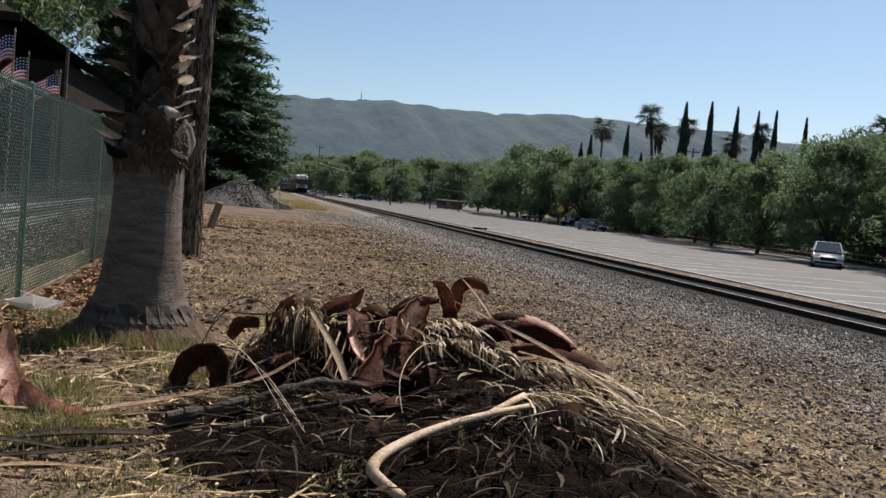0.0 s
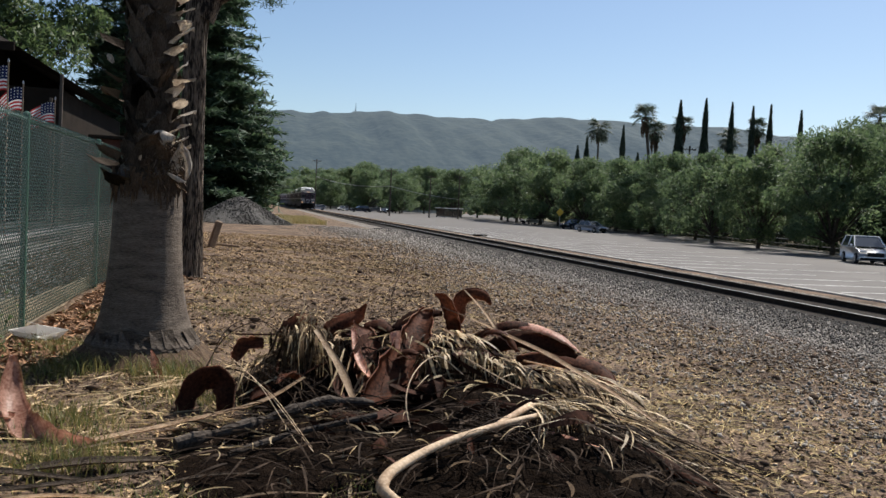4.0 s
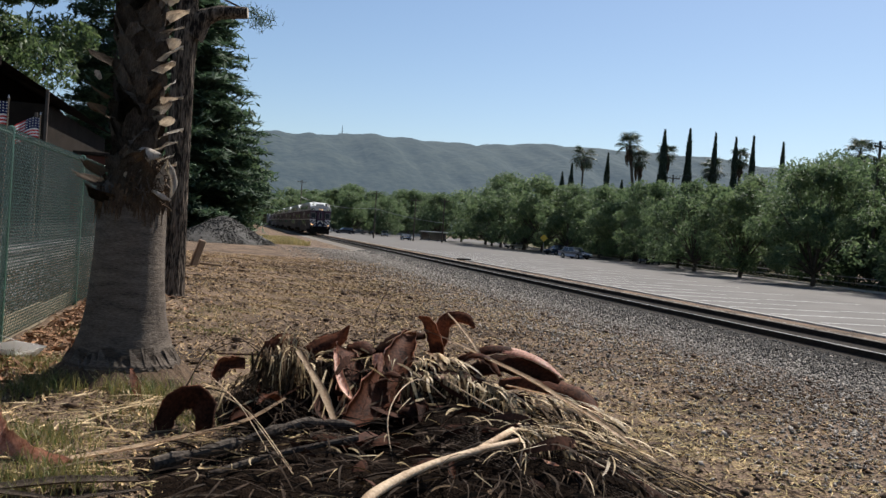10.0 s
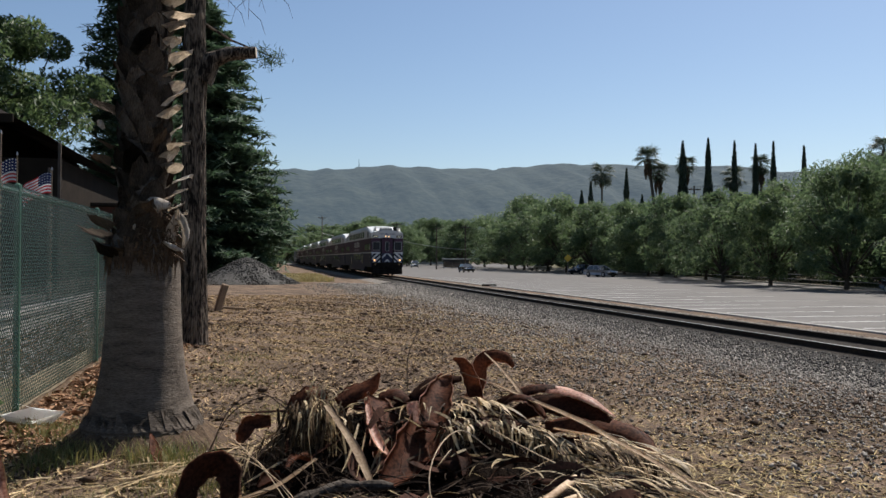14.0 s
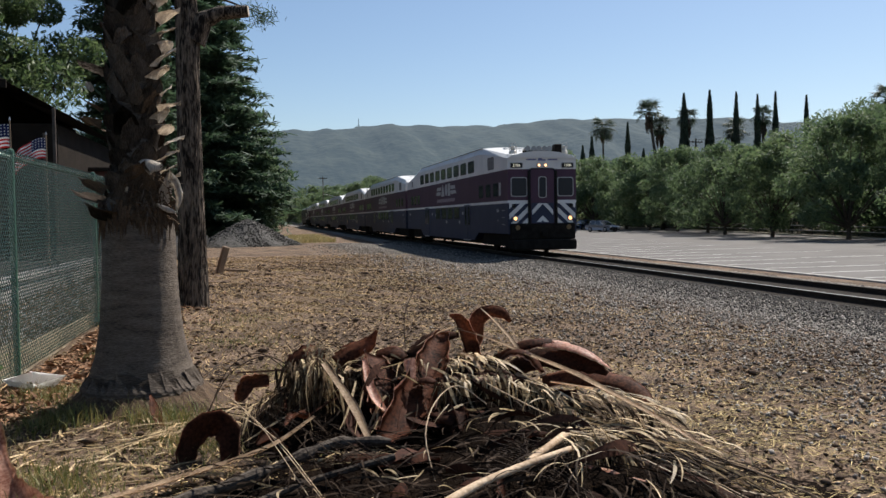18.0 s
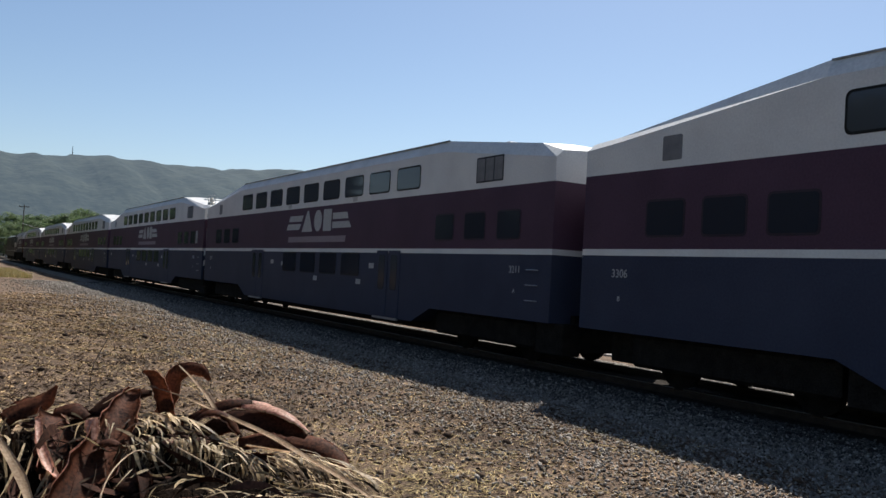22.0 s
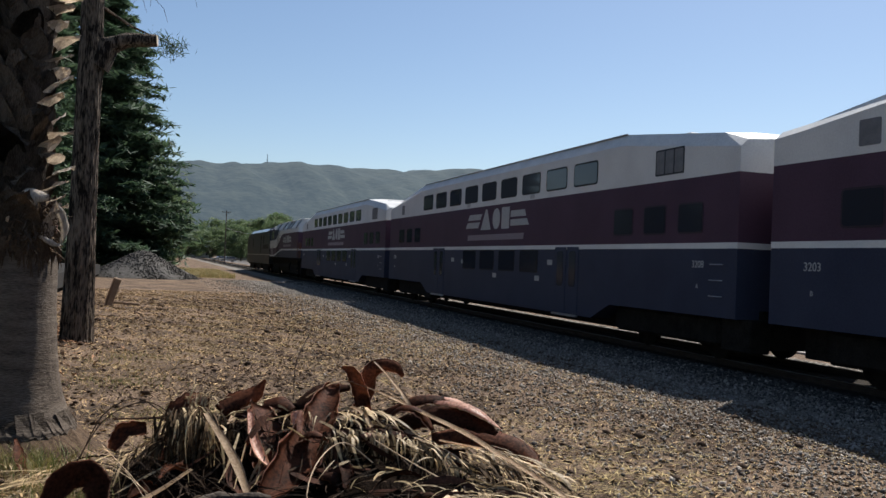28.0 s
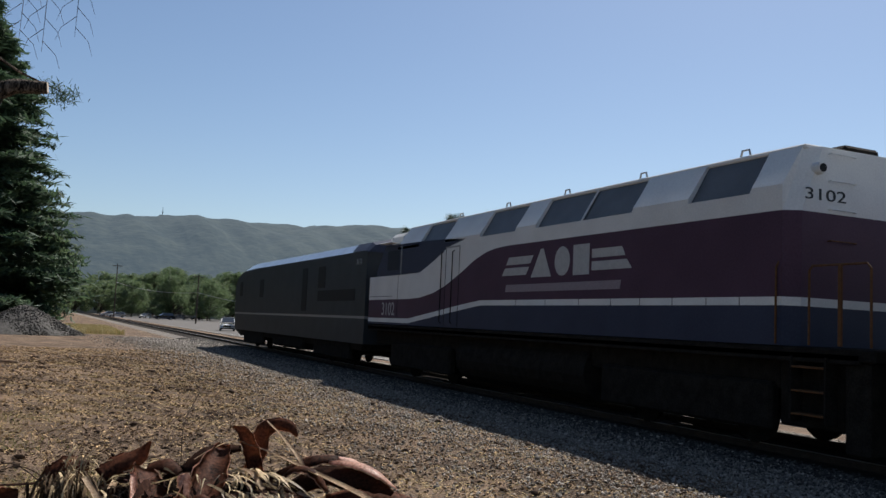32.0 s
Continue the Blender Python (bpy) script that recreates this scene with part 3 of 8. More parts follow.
def build_palm():
    rng = random.Random(12)
    palm = thing("palm_tree", "stout fan palm with broken leaf bases and a flared grey foot", "palm", (-1.03, 8.95, 0))
    prof = [(-0.05, 0.66), (0.1, 0.60), (0.18, 0.545), (0.26, 0.50), (0.36, 0.46), (0.5, 0.415), (0.7, 0.375), (1.0, 0.35), (1.3, 0.335), (1.6, 0.325), (1.85, 0.305), (2.1, 0.21), (2.7, 0.18), (3.5, 0.175), (4.6, 0.175), (6.0, 0.18), (7.0, 0.22), (7.3, 0.12)]
    rings = []
    for (z0, r0), (z1, r1) in zip(prof, prof[1:]):
        steps = max(1, int((z1 - z0) / (0.035 if z0 < 1.8 else 0.25)))
        rings += [(z0 + (z1 - z0) * k / steps, r0 + (r1 - r0) * k / steps) for k in range(steps)]
    rings.append(prof[-1])
    wob = lambda a, z: (0.02 * noise.noise((2 * math.cos(a), 2 * math.sin(a), z * 1.2)) + 0.010 * noise.noise((3 * math.cos(a), 3 * math.sin(a), z * 26)) + 0.018 * noise.noise((18 * math.cos(a), 18 * math.sin(a), z * 2.2)))
    part("trunk", lathe(rings, 96, wobble=wob), M_PALMBARK, palm, smooth=True)
    # the torn collar of old bark and the root mass below it
    for k in range(46):
        a = math.tau * k / 46 + rng.uniform(-0.05, 0.05)
        r = 0.53
        bm = bmesh.new()
        w, h = rng.uniform(0.055, 0.08), rng.uniform(0.10, 0.2)
        pts = [(-w, -0.05 - 0.25 * (h - 0.1), h), (w, -0.05 - 0.25 * (h - 0.1), h), (w * 0.95, 0.015, 0.03), (w * 0.3, 0.03, -rng.uniform(0.0, 0.04)), (-w * 0.95, 0.015, 0.02)]
        bm.faces.new([bm.verts.new(p) for p in pts])
        bmesh.ops.solidify(bm, geom=bm.faces[:], thickness=0.02)
        ob = part("bark_flap", bm, M_PALMBARK, palm)
        ob.matrix_basis = pose(r * math.cos(a), r * math.sin(a), 0.2, 0, 0, math.degrees(a) - 90)
    roots = lambda a, z: 0.08 * noise.noise((7 * math.cos(a), 7 * math.sin(a), z * 9)) + 0.03 * noise.noise((30 * math.cos(a), 30 * math.sin(a), z * 14))
    part("root_mass", lathe([(-0.08, 0.9), (0.0, 0.8), (0.05, 0.72), (0.11, 0.65), (0.18, 0.56), (0.24, 0.5)], 72, wobble=roots), M_FIBRE, palm, "matted brown roots under the bark")
    boots = [leaf_base_mesh(k, 0.25 + 0.025 * (k % 3), 0.115 + 0.012 * (k % 2), M_BOOT, 0.0 + 0.014 * (k % 4)) for k in range(8)]
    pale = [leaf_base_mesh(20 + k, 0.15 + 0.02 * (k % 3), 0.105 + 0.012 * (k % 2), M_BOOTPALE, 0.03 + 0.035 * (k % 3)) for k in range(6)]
    k, z = 0, 1.78
    while z < 7.0:
        for j in range(7):
            a = math.tau * (j + 0.5 * (k % 2)) / 7 + 0.09 * k + rng.uniform(-0.14, 0.14)
            ob = part("leaf_base", rng.choice(boots), None, palm)
            ob.matrix_basis = pose(0.2 * math.cos(a), 0.2 * math.sin(a), z + rng.uniform(-0.05, 0.05), rng.uniform(-6, 3), rng.uniform(-22, 22), math.degrees(a) + 90 + rng.uniform(-14, 14))
        k += 1
        z += 0.15
    # pale torn bases down the sunny side, the sunlight painted into their colour
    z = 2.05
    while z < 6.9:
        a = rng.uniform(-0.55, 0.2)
        ob = part("leaf_base", pale[k % 6], None, palm, "pale torn leaf base, sunlight painted in")
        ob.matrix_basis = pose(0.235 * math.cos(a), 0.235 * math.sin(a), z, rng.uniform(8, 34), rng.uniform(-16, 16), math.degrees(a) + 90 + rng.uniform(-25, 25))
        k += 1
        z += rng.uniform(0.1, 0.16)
    # a big torn base, split fibres and a ragged lower edge
    torn = part("torn_leaf_base", leaf_base_mesh(31, 0.46, 0.2, M_BOOT, 0.14), None, palm)
    torn.matrix_basis = pose(-0.02, -0.31, 1.86, 4, 26, 6)
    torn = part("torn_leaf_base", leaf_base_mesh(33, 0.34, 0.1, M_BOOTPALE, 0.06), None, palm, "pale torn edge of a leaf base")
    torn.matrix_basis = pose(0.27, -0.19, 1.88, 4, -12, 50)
    bm = bmesh.new()
    for k in range(170):
        a = rng.uniform(-1.5, -0.55)
        p = Vector((0.31 * math.cos(a), 0.31 * math.sin(a), rng.uniform(1.78, 2.2)))
        o = Vector((math.cos(a), math.sin(a), 0))
        q = p + o * rng.uniform(0.01, 0.1) + Vector((rng.uniform(-0.1, 0.1), rng.uniform(-0.05, 0.05), rng.uniform(-0.22, 0.1)))
        tube([p, (p + q) / 2 + o * 0.03, q], [0.006, 0.005, 0.002], 3, bm, False)
    part("torn_fibre", bm, M_FIBRE, palm)["kind"] = "stuff"
    bm = bmesh.new()
    for k in range(26):
        a = rng.uniform(-1.4, -0.3)
        p = Vector((0.32 * math.cos(a), 0.32 * math.sin(a), rng.uniform(1.85, 2.15)))
        o = Vector((math.cos(a), math.sin(a), 0))
        q = p + o * rng.uniform(0.03, 0.12) + Vector((rng.uniform(-0.1, 0.1), 0, rng.uniform(-0.16, 0.05)))
        tube([p, (p + q) / 2 + o * 0.03, q], [0.009, 0.007, 0.002], 3, bm, False)
    part("torn_fibre", bm, M_BOOT, palm)["kind"] = "stuff"
    bm = bmesh.new()
    for k in range(260):
        a = rng.uniform(0, math.tau)
        p = Vector((0.33 * math.cos(a), 0.33 * math.sin(a), rng.uniform(1.75, 1.95)))
        q = p + Vector((rng.uniform(-0.04, 0.04), rng.uniform(-0.04, 0.04), -rng.uniform(0.06, 0.24)))
        tube([p, q], [0.014, 0.003], 3, bm, False)
    part("fibre_skirt", bm, M_FIBRE, palm)["kind"] = "stuff"
    for k in range(7):
        a = rng.uniform(2.7, 4.0)
        z = (1.75, 1.8, 1.9, 2.6, 2.75, 3.1, 2.0)[k]
        ob = part("leaf_base", boots[k % 8], None, palm)
        ob.matrix_basis = pose(0.31 * math.cos(a), 0.31 * math.sin(a), z, rng.uniform(30, 55), rng.uniform(-20, 20), math.degrees(a) + 90)
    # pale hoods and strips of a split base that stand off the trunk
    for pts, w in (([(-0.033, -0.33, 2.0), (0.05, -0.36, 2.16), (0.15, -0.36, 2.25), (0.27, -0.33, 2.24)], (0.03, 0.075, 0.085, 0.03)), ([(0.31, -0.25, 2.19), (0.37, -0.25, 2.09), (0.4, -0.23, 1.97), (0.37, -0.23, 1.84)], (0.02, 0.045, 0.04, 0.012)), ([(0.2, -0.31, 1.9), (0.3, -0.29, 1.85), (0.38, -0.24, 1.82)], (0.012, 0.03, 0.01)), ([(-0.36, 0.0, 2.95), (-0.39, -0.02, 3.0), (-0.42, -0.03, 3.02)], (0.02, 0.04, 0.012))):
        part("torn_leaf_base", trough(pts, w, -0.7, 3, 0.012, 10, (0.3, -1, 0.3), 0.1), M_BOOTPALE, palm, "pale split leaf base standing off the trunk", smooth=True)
    fans = [fan_mesh(k) for k in range(3)]
    for k in range(26):
        ob = part("frond", fans[k % 3], None, palm)
        ob.matrix_basis = pose(0, 0, 7.1, rng.uniform(-50, 60), 0, 137.5 * k)


# ---- the pine beside it: furrowed trunk with a sawn-off limb ----
def build_pine():
    pine = thing("pine_tree", "tall pine with deeply furrowed dark bark and a sawn limb", "tree", (-1.3, 18.4, 0))
    def bark(a, z):
        crack = abs(noise.noise((9 * math.cos(a), 9 * math.sin(a), z * 0.8)) + 0.4 * noise.noise((20 * math.cos(a), 20 * math.sin(a), z * 3.0)))
        plates = 0.085 * min(1.0, crack / 0.2) + 0.02 * noise.noise((24 * math.cos(a), 24 * math.sin(a), z * 7))
        return plates + 0.03 * noise.noise((2 * math.cos(a), 2 * math.sin(a), z * 0.6)) + 0.26 * max(0, math.cos(a + 0.2)) * math.exp(-((z - 5.45) / 0.4) ** 2)
    rings = [(-0.05, 0.33)] + [(0.07 * k, 0.075 * math.exp(-0.4 * k * 0.07) + 0.215 - 0.0003 * k) for k in range(1, 140)] + [(9.9 + 0.2 * k, 0.19 - 0.004 * k) for k in range(26)]
    part("trunk", lathe(rings, 120, wobble=bark), M_PINEBARK, pine)
    limb = part("limb", tube([(0.12, 0, 5.35), (0.35, -0.05, 5.75), (0.66, -0.1, 5.88), (1.2, -0.15, 5.92)], [0.26, 0.19, 0.145, 0.12], 14), M_PINEBARK, pine)
    part("sawn_end", tube([(1.2, -0.15, 5.92), (1.215, -0.152, 5.921)], 0.105, 14), M_CUT, limb, "pale sawn face")
    rng = np.random.default_rng(21)
    bm = bmesh.new()
    for k in range(14):
        a, z = rng.uniform(0, math.tau), rng.uniform(9, 14.5)
        d = Vector((math.cos(a), math.sin(a), 0.25))
        tube([(0, 0, z), d * 1.4 + Vector((0, 0, z)), d * rng.uniform(2.4, 3.4) + Vector((0, 0, z - 0.1))], [0.08, 0.05, 0.02], 5, bm, False)
    part("branches", bm, M_PINEBARK, pine)
    c = np.stack([rng.normal(0, 1.4, 5200), rng.normal(0, 1.4, 5200), rng.uniform(9.5, 15.5, 5200)], -1)
    v, f = scatter(LEAF_V, LEAF_F, c, turns(rng, len(c)), np.stack([rng.uniform(0.05, 0.09, len(c)), rng.uniform(0.16, 0.3, len(c)), np.full(len(c), 0.06)], -1))
    part("crown", soup("crown", v, f, M_CONIFER), None, pine)
    for k, (x, z) in enumerate(((1.45, 5.92), (1.58, 5.98), (1.3, 6.12))):
        n = 90
        c = np.stack([rng.normal(x, 0.11, n), rng.normal(0.5, 0.1, n), rng.normal(z, 0.09, n)], -1)
        v, f = scatter(LEAF_V, LEAF_F, c, turns(rng, n), np.stack([np.full(n, 0.025), rng.uniform(0.06, 0.12, n), np.full(n, 0.02)], -1))
        part("needle_tuft", soup("needle_tuft", v, f, M_CONIFER), None, pine)["kind"] = "stuff"
    part("tuft_branch", tube([(0.1, 0.3, 6.6), (0.7, 0.5, 6.3), (1.6, 0.5, 5.98)], [0.04, 0.025, 0.008], 5), M_PINEBARK, pine)
    for k, (x, z, r) in enumerate(((0.95, 8.2, 1.6), (1.5, 8.4, 1.4), (0.55, 8.0, 1.2))):
        bm = bmesh.new()
        p = Vector((x, -0.1, z))
        tube([(0.1, 0, z + 0.9), p + Vector((-0.2, 0, 0.35)), p, p + Vector((0.12, 0, -0.5)), p + Vector((0.1, 0, -r))], [0.03, 0.022, 0.014, 0.009, 0.004], 4, bm, False)
        for j in range(7):
            q = p + Vector((0.1, 0, -r * j / 7))
            tube([q, q + Vector((0.25 * (-1) ** j, 0.1, -0.22)), q + Vector((0.34 * (-1) ** j, 0.1, -0.5))], [0.008, 0.006, 0.003], 3, bm, False)
        part("bare_twig", bm, M_PINEBARK, pine)


def conifer(name, label, at, height, radius, seed, levels=44, low=1.5, group="", thick=1.4):
    """A conifer: trunk, drooping whorls of boughs and needle sprays with gaps between."""
    rng = np.random.default_rng(seed)
    tree = thing(name, label, "tree", at, group)
    part("trunk", lathe([(-0.1, 0.03 * height * 0.6), (height * 0.3, 0.013 * height), (height * 0.7, 0.008 * height), (height, 0.02)], 12), M_TRUNK, tree)
    bm = bmesh.new()
    C = []
    for k in range(levels):
        u = k / levels
        z = low + (height - low) * u
        for j in range(13):
            a = rng.uniform(0, math.tau)
            L = radius * (1 - u ** 1.7) * rng.uniform(0.62, 1.08) + 0.3
            end = np.array([math.cos(a) * L, math.sin(a) * L, z - 0.12 * L])
            if j < 4:
                tube([(0, 0, z), tuple(end * (0.5, 0.5, 1) + (0, 0, 0.04 * L)), tuple(end)], [0.05, 0.03, 0.01], 3, bm, False)
            n = int(26 + 24 * L)
            t = rng.uniform(0.25, 1.0, n) ** 0.7
            c = np.array([0, 0, z]) * (1 - t)[:, None] + end * t[:, None]
            c += np.stack([rng.normal(0, 0.16 * L ** 0.5, n), rng.normal(0, 0.16 * L ** 0.5, n), rng.normal(-0.1, 0.14, n)], -1)
            C.append(c)
    part("bough_frame", bm, M_TRUNK, tree)["kind"] = "stuff"
    C = np.concatenate(C)
    n = len(C)
    v, f = scatter(LEAF_V, LEAF_F, C, turns(rng, n, 0.9), np.stack([thick * rng.uniform(0.1, 0.2, n), thick * rng.uniform(0.2, 0.42, n), np.full(n, 0.1)], -1))
    part("crown", soup("crown", v, f, M_CONIFER), None, tree)
    return tree


def broadleaf(name, label, at, height, spread, seed, material, leaf=0.17, count=7500, group="", low=0.3):
    """A broadleaf tree: forked trunk and a crown of leaf clumps with an uneven outline."""
    rng = np.random.default_rng(seed)
    tree = thing(name, label, "tree", at, group)
    bm = bmesh.new()
    fork = height * low
    tube([(0, 0, -0.15), (0.05, 0, fork * 0.6), (0, 0.05, fork)], [0.024 * height, 0.018 * height, 0.016 * height], 8, bm, False)
    C = []
    clumps = 62
    for k in range(clumps):
        a, u = rng.uniform(0, math.tau), rng.random()
        z = fork + (height - fork) * (0.02 + 0.97 * u)
        r = spread * math.sqrt(rng.random()) * math.sqrt(max(0.08, 1 - (2 * u - 0.75) ** 2 / 1.7))
        c = np.array([r * math.cos(a), r * math.sin(a), z])
        if k % 2 == 0:
            tube([(0, 0.05, fork * 0.95), tuple(c * (0.45, 0.45, 1) * (1, 1, 0.5) + (0, 0, fork * 0.5)), tuple(c)], [0.01 * height, 0.006 * height, 0.015], 5, bm, False)
        m = count // clumps
        q = rng.normal(0, 1, (m, 3))
        q /= np.linalg.norm(q, axis=1)[:, None]
        R = spread * rng.uniform(0.13, 0.36)
        C.append(c + q * (R * rng.uniform(0.45, 1.0, m) ** 0.6)[:, None] * (1, 1, 0.8))
    part("trunk", bm, M_TRUNK, tree)
    C = np.concatenate(C)
    C = C[C[:, 2] > 0.55]
    n = len(C)
    v, f = scatter(LEAF_V, LEAF_F, C, turns(rng, n), np.stack([leaf * rng.uniform(0.7, 1.2, n), leaf * rng.uniform(0.8, 1.6, n), np.full(n, leaf)], -1))
    part("crown", soup("crown", v, f, material), None, tree)
    return tree


def cypress(at, height, radius, seed):
    rng = np.random.default_rng(seed)
    tree = thing("cypress_tree", "slender dark columnar cypress above the hedge trees", "tree", at, "cypresses")
    part("trunk", tube([(0, 0, -0.2), (0, 0, height * 0.5), (0, 0, height * 0.97)], [0.2, 0.12, 0.02], 6), M_TRUNK, tree)
    n = 5200
    u = rng.random(n)
    r = radius * np.minimum(1, 1.25 * (1 - u) ** 0.62 + 0.03) * rng.uniform(0.55, 1.08, n) * (1 + 0.14 * np.sin(23 * u + 5 * rng.random()))
    a = rng.uniform(0, math.tau, n)
    c = np.stack([r * np.cos(a), r * np.sin(a), height * (0.08 + 0.92 * u)], -1)
    v, f = scatter(LEAF_V, LEAF_F, c, turns(rng, n, 0.5) @ np.array([[1, 0, 0], [0, 0, -1], [0, 1, 0]]), np.stack([np.full(n, 0.16), rng.uniform(0.25, 0.5, n), np.full(n, 0.1)], -1))
    part("crown", soup("crown", v, f, M_CYPRESS), None, tree)


def tall_palm(at, height, lean, seed, big=1.0):
    rng = random.Random(seed)
    tree = thing("fan_palm", "tall slim fan palm with a skirt of dead fronds", "palm", at, "tall palms")
    top = Vector((lean[0], lean[1], height))
    part("trunk", tube([(0, 0, -0.2), (lean[0] * 0.35, lean[1] * 0.3, height * 0.5), tuple(top)], [0.3, 0.22, 0.2], 8), M_TRUNK, tree)
    fans = [fan_mesh(40 + seed + k, 0.95, 14) for k in range(2)]
    for k in range(34):
        ob = part("frond", fans[k % 2], None, tree)
        ob.matrix_basis = Matrix.Translation(top) @ pose(0, 0, 0, 0, 0, 137.5 * k) @ pose(0, 0, 0, rng.uniform(-75, 62), 0, 0) @ Matrix.Diagonal((big, big, big, 1))
    bm = bmesh.new()
    for k in range(40):
        a, z = rng.uniform(0, math.tau), rng.uniform(0.4, 2.2)
        d = Vector((math.cos(a), math.sin(a), 0))
        tube([top + Vector((0, 0, 0.1 - z * 0.5)), top + d * 0.5 + Vector((0, 0, -z)), top + d * 0.35 + Vector((0, 0, -z - 0.9))], [0.05, 0.12, 0.02], 4, bm, False)
    part("dead_skirt", bm, M_FIBRE, tree)


build_litter()
build_grass()
build_palm()
build_pine()
conifer("redwood", "broad dark evergreen conifer with drooping boughs", (-6.6, 78, -0.1), 29, 9.3, 31, 58, 0.8, thick=1.7)
conifer("cedar", "dark conifer behind the building", (-5.9, 42, 0), 19, 2.6, 32, 22, 2.5, thick=1.0)
broadleaf("shade_tree", "leafy green tree at the foot of the conifer", (0.2, 86, -0.1), 7.5, 3.2, 33, M_LEAF, 0.17, 6000, low=0.15)
for k, (x, y, h, s) in enumerate(((-14.5, 36, 12.3, 4.6), (-24, 32, 12, 5.5), (-11.0, 39, 11.6, 3.4), (-31, 28, 11, 5))):
    broadleaf("oak_tree", "full-crowned green tree behind the building", (x, y, 0), h * 1.04, s * 1.25, 40 + k, M_OAK, 0.12, 42000, "trees behind the building")


# ---- trees beyond the lot ----
def build_far_side():
    kinds = [broadleaf("lot_tree", "rounded street tree in the edge of the parking lot", (43.6, 58, LOT_Z), 9.2, 4.5, 60, M_LEAF, 0.17, 15000, "lot trees", 0.1),
             broadleaf("lot_tree", "rounded street tree in the edge of the parking lot", (43.6, 68, LOT_Z), 8.6, 4.4, 61, M_LEAFB, 0.17, 14000, "lot trees", 0.1),
             broadleaf("lot_tree", "rounded street tree in the edge of the parking lot", (45.4, 79, LOT_Z), 8.8, 4.4, 62, M_LEAF, 0.17, 14000, "lot trees", 0.1)]
    rng = random.Random(4)
    spots = [(45.5, 48, 1.04), (48.5, 40, 1.05), (48.5, 88, 0.95), (50, 98, 0.97), (51.5, 109, 0.97), (53, 120, 1.1), (52, 130, 1.12), (52, 142, 1.62), (53, 155, 1.5), (53, 170, 1.45), (56, 186, 1.5), (60, 205, 1.55), (52, 222, 1.3), (62, 236, 1.7), (42, 250, 1.25), (34, 268, 1.35), (47, 276, 1.5), (25, 290, 1.3), (57, 290, 1.6), (33, 305, 1.5), (66, 300, 1.6), (41, 318, 1.7), (18, 330, 1.4), (26, 345, 1.7), (52, 340, 1.8), (10, 355, 1.5), (36, 360, 1.9), (66, 345, 1.9), (20, 385, 1.9), (2, 395, 1.5), (48, 385, 2.0), (78, 370, 2.1), (8, 410, 1.8), (33, 405, 2.1)]
    for k, (x, y, s) in enumerate(spots):
        copy_thing(kinds[k % 3], pose(x, y, LOT_Z, 0, 0, rng.uniform(0, 360)) @ Matrix.Diagonal((s * rng.uniform(0.95, 1.3), s * rng.uniform(0.95, 1.3), s * rng.uniform(0.88, 1.12), 1)))
    back = [broadleaf("tall_tree", "taller dense tree behind the hedge", (58, 74, LOT_Z), 12.2, 6.2, 70, M_LEAF, 0.22, 16000, "trees behind the hedge", 0.1),
            broadleaf("tall_tree", "taller dense tree behind the hedge", (54, 60, LOT_Z), 11.0, 6.0, 71, M_LEAF, 0.22, 16000, "trees behind the hedge", 0.1)]
    for k, (x, y, s) in enumerate(((50.5, 50, 1.0), (57, 66, 0.95), (61, 84, 0.95), (60, 96, 0.85), (61, 106, 0.82), (57, 46, 1.05), (66, 62, 1.05), (60, 116, 0.88), (61, 126, 0.9), (63, 136, 0.95), (70, 76, 1.0), (64, 148, 1.0), (66, 162, 1.0), (68, 176, 1.05), (72, 192, 1.05), (72, 208, 1.05), (76, 240, 1.1), (52, 36, 1.0), (62, 40, 1.1), (74, 96, 0.9), (78, 120, 0.95))):
        copy_thing(back[k % 2], pose(x, y, LOT_Z, 0, 0, 47 * k) @ Matrix.Diagonal((s, s, s, 1)))
    # trees added behind the conifer, out of sight, to cut sky light on the coaches
    for k, (x, y, s) in enumerate(((-9, 98, 1.5), (-12, 112, 1.7), (-6, 120, 1.35), (-14, 130, 1.8), (-6.0, 138, 1.4), (-11, 150, 1.8), (-5.0, 158, 1.4), (-10, 172, 1.9), (-4.0, 180, 1.5), (-9, 196, 1.9), (-3.5, 206, 1.5), (-8, 222, 2.0), (-2.5, 236, 1.6), (-8, 250, 2.0), (-2.5, 268, 1.7))):
        ob = copy_thing(back[k % 2], pose(x, y, 0, 0, 0, 61 * k) @ Matrix.Diagonal((s * 0.8, s * 0.9, s, 1)))
        tagged(ob, "tall dense tree added out of sight beyond the conifer", "tree", "trees beside the line")
    rng = np.random.default_rng(9)
    n = 42000
    y = rng.uniform(28, 190, n)
    x = 33.8 + 0.19 * y + 2.2 + rng.uniform(0, 1.6, n)
    z = LOT_Z + rng.random(n) ** 0.7 * (3.0 + 0.3 * np.sin(y * 0.8))
    v, f = scatter(LEAF_V, LEAF_F, np.stack([x, y, z], -1), turns(rng, n), np.stack([np.full(n, 0.16), rng.uniform(0.15, 0.28, n), np.full(n, 0.12)], -1))
    tagged(part("hedge", soup("hedge", v, f, M_HEDGE), None), "dark clipped hedge along the far side of the lot", "hedge", kind="stuff")
    for k, (x, h, r) in enumerate(((57.2, 18.1, 1.15), (61.05, 18.6, 1.0), (65.1, 18.4, 0.8), (68.4, 18.1, 0.85), (71.2, 18.5, 0.8), (76.1, 18.1, 0.75), (48.9, 14.2, 0.8), (42.4, 11.0, 0.85), (43.7, 12.2, 0.85), (51.2, 10.6, 0.9))):
        far = 1.55 if k > 5 else 1.0
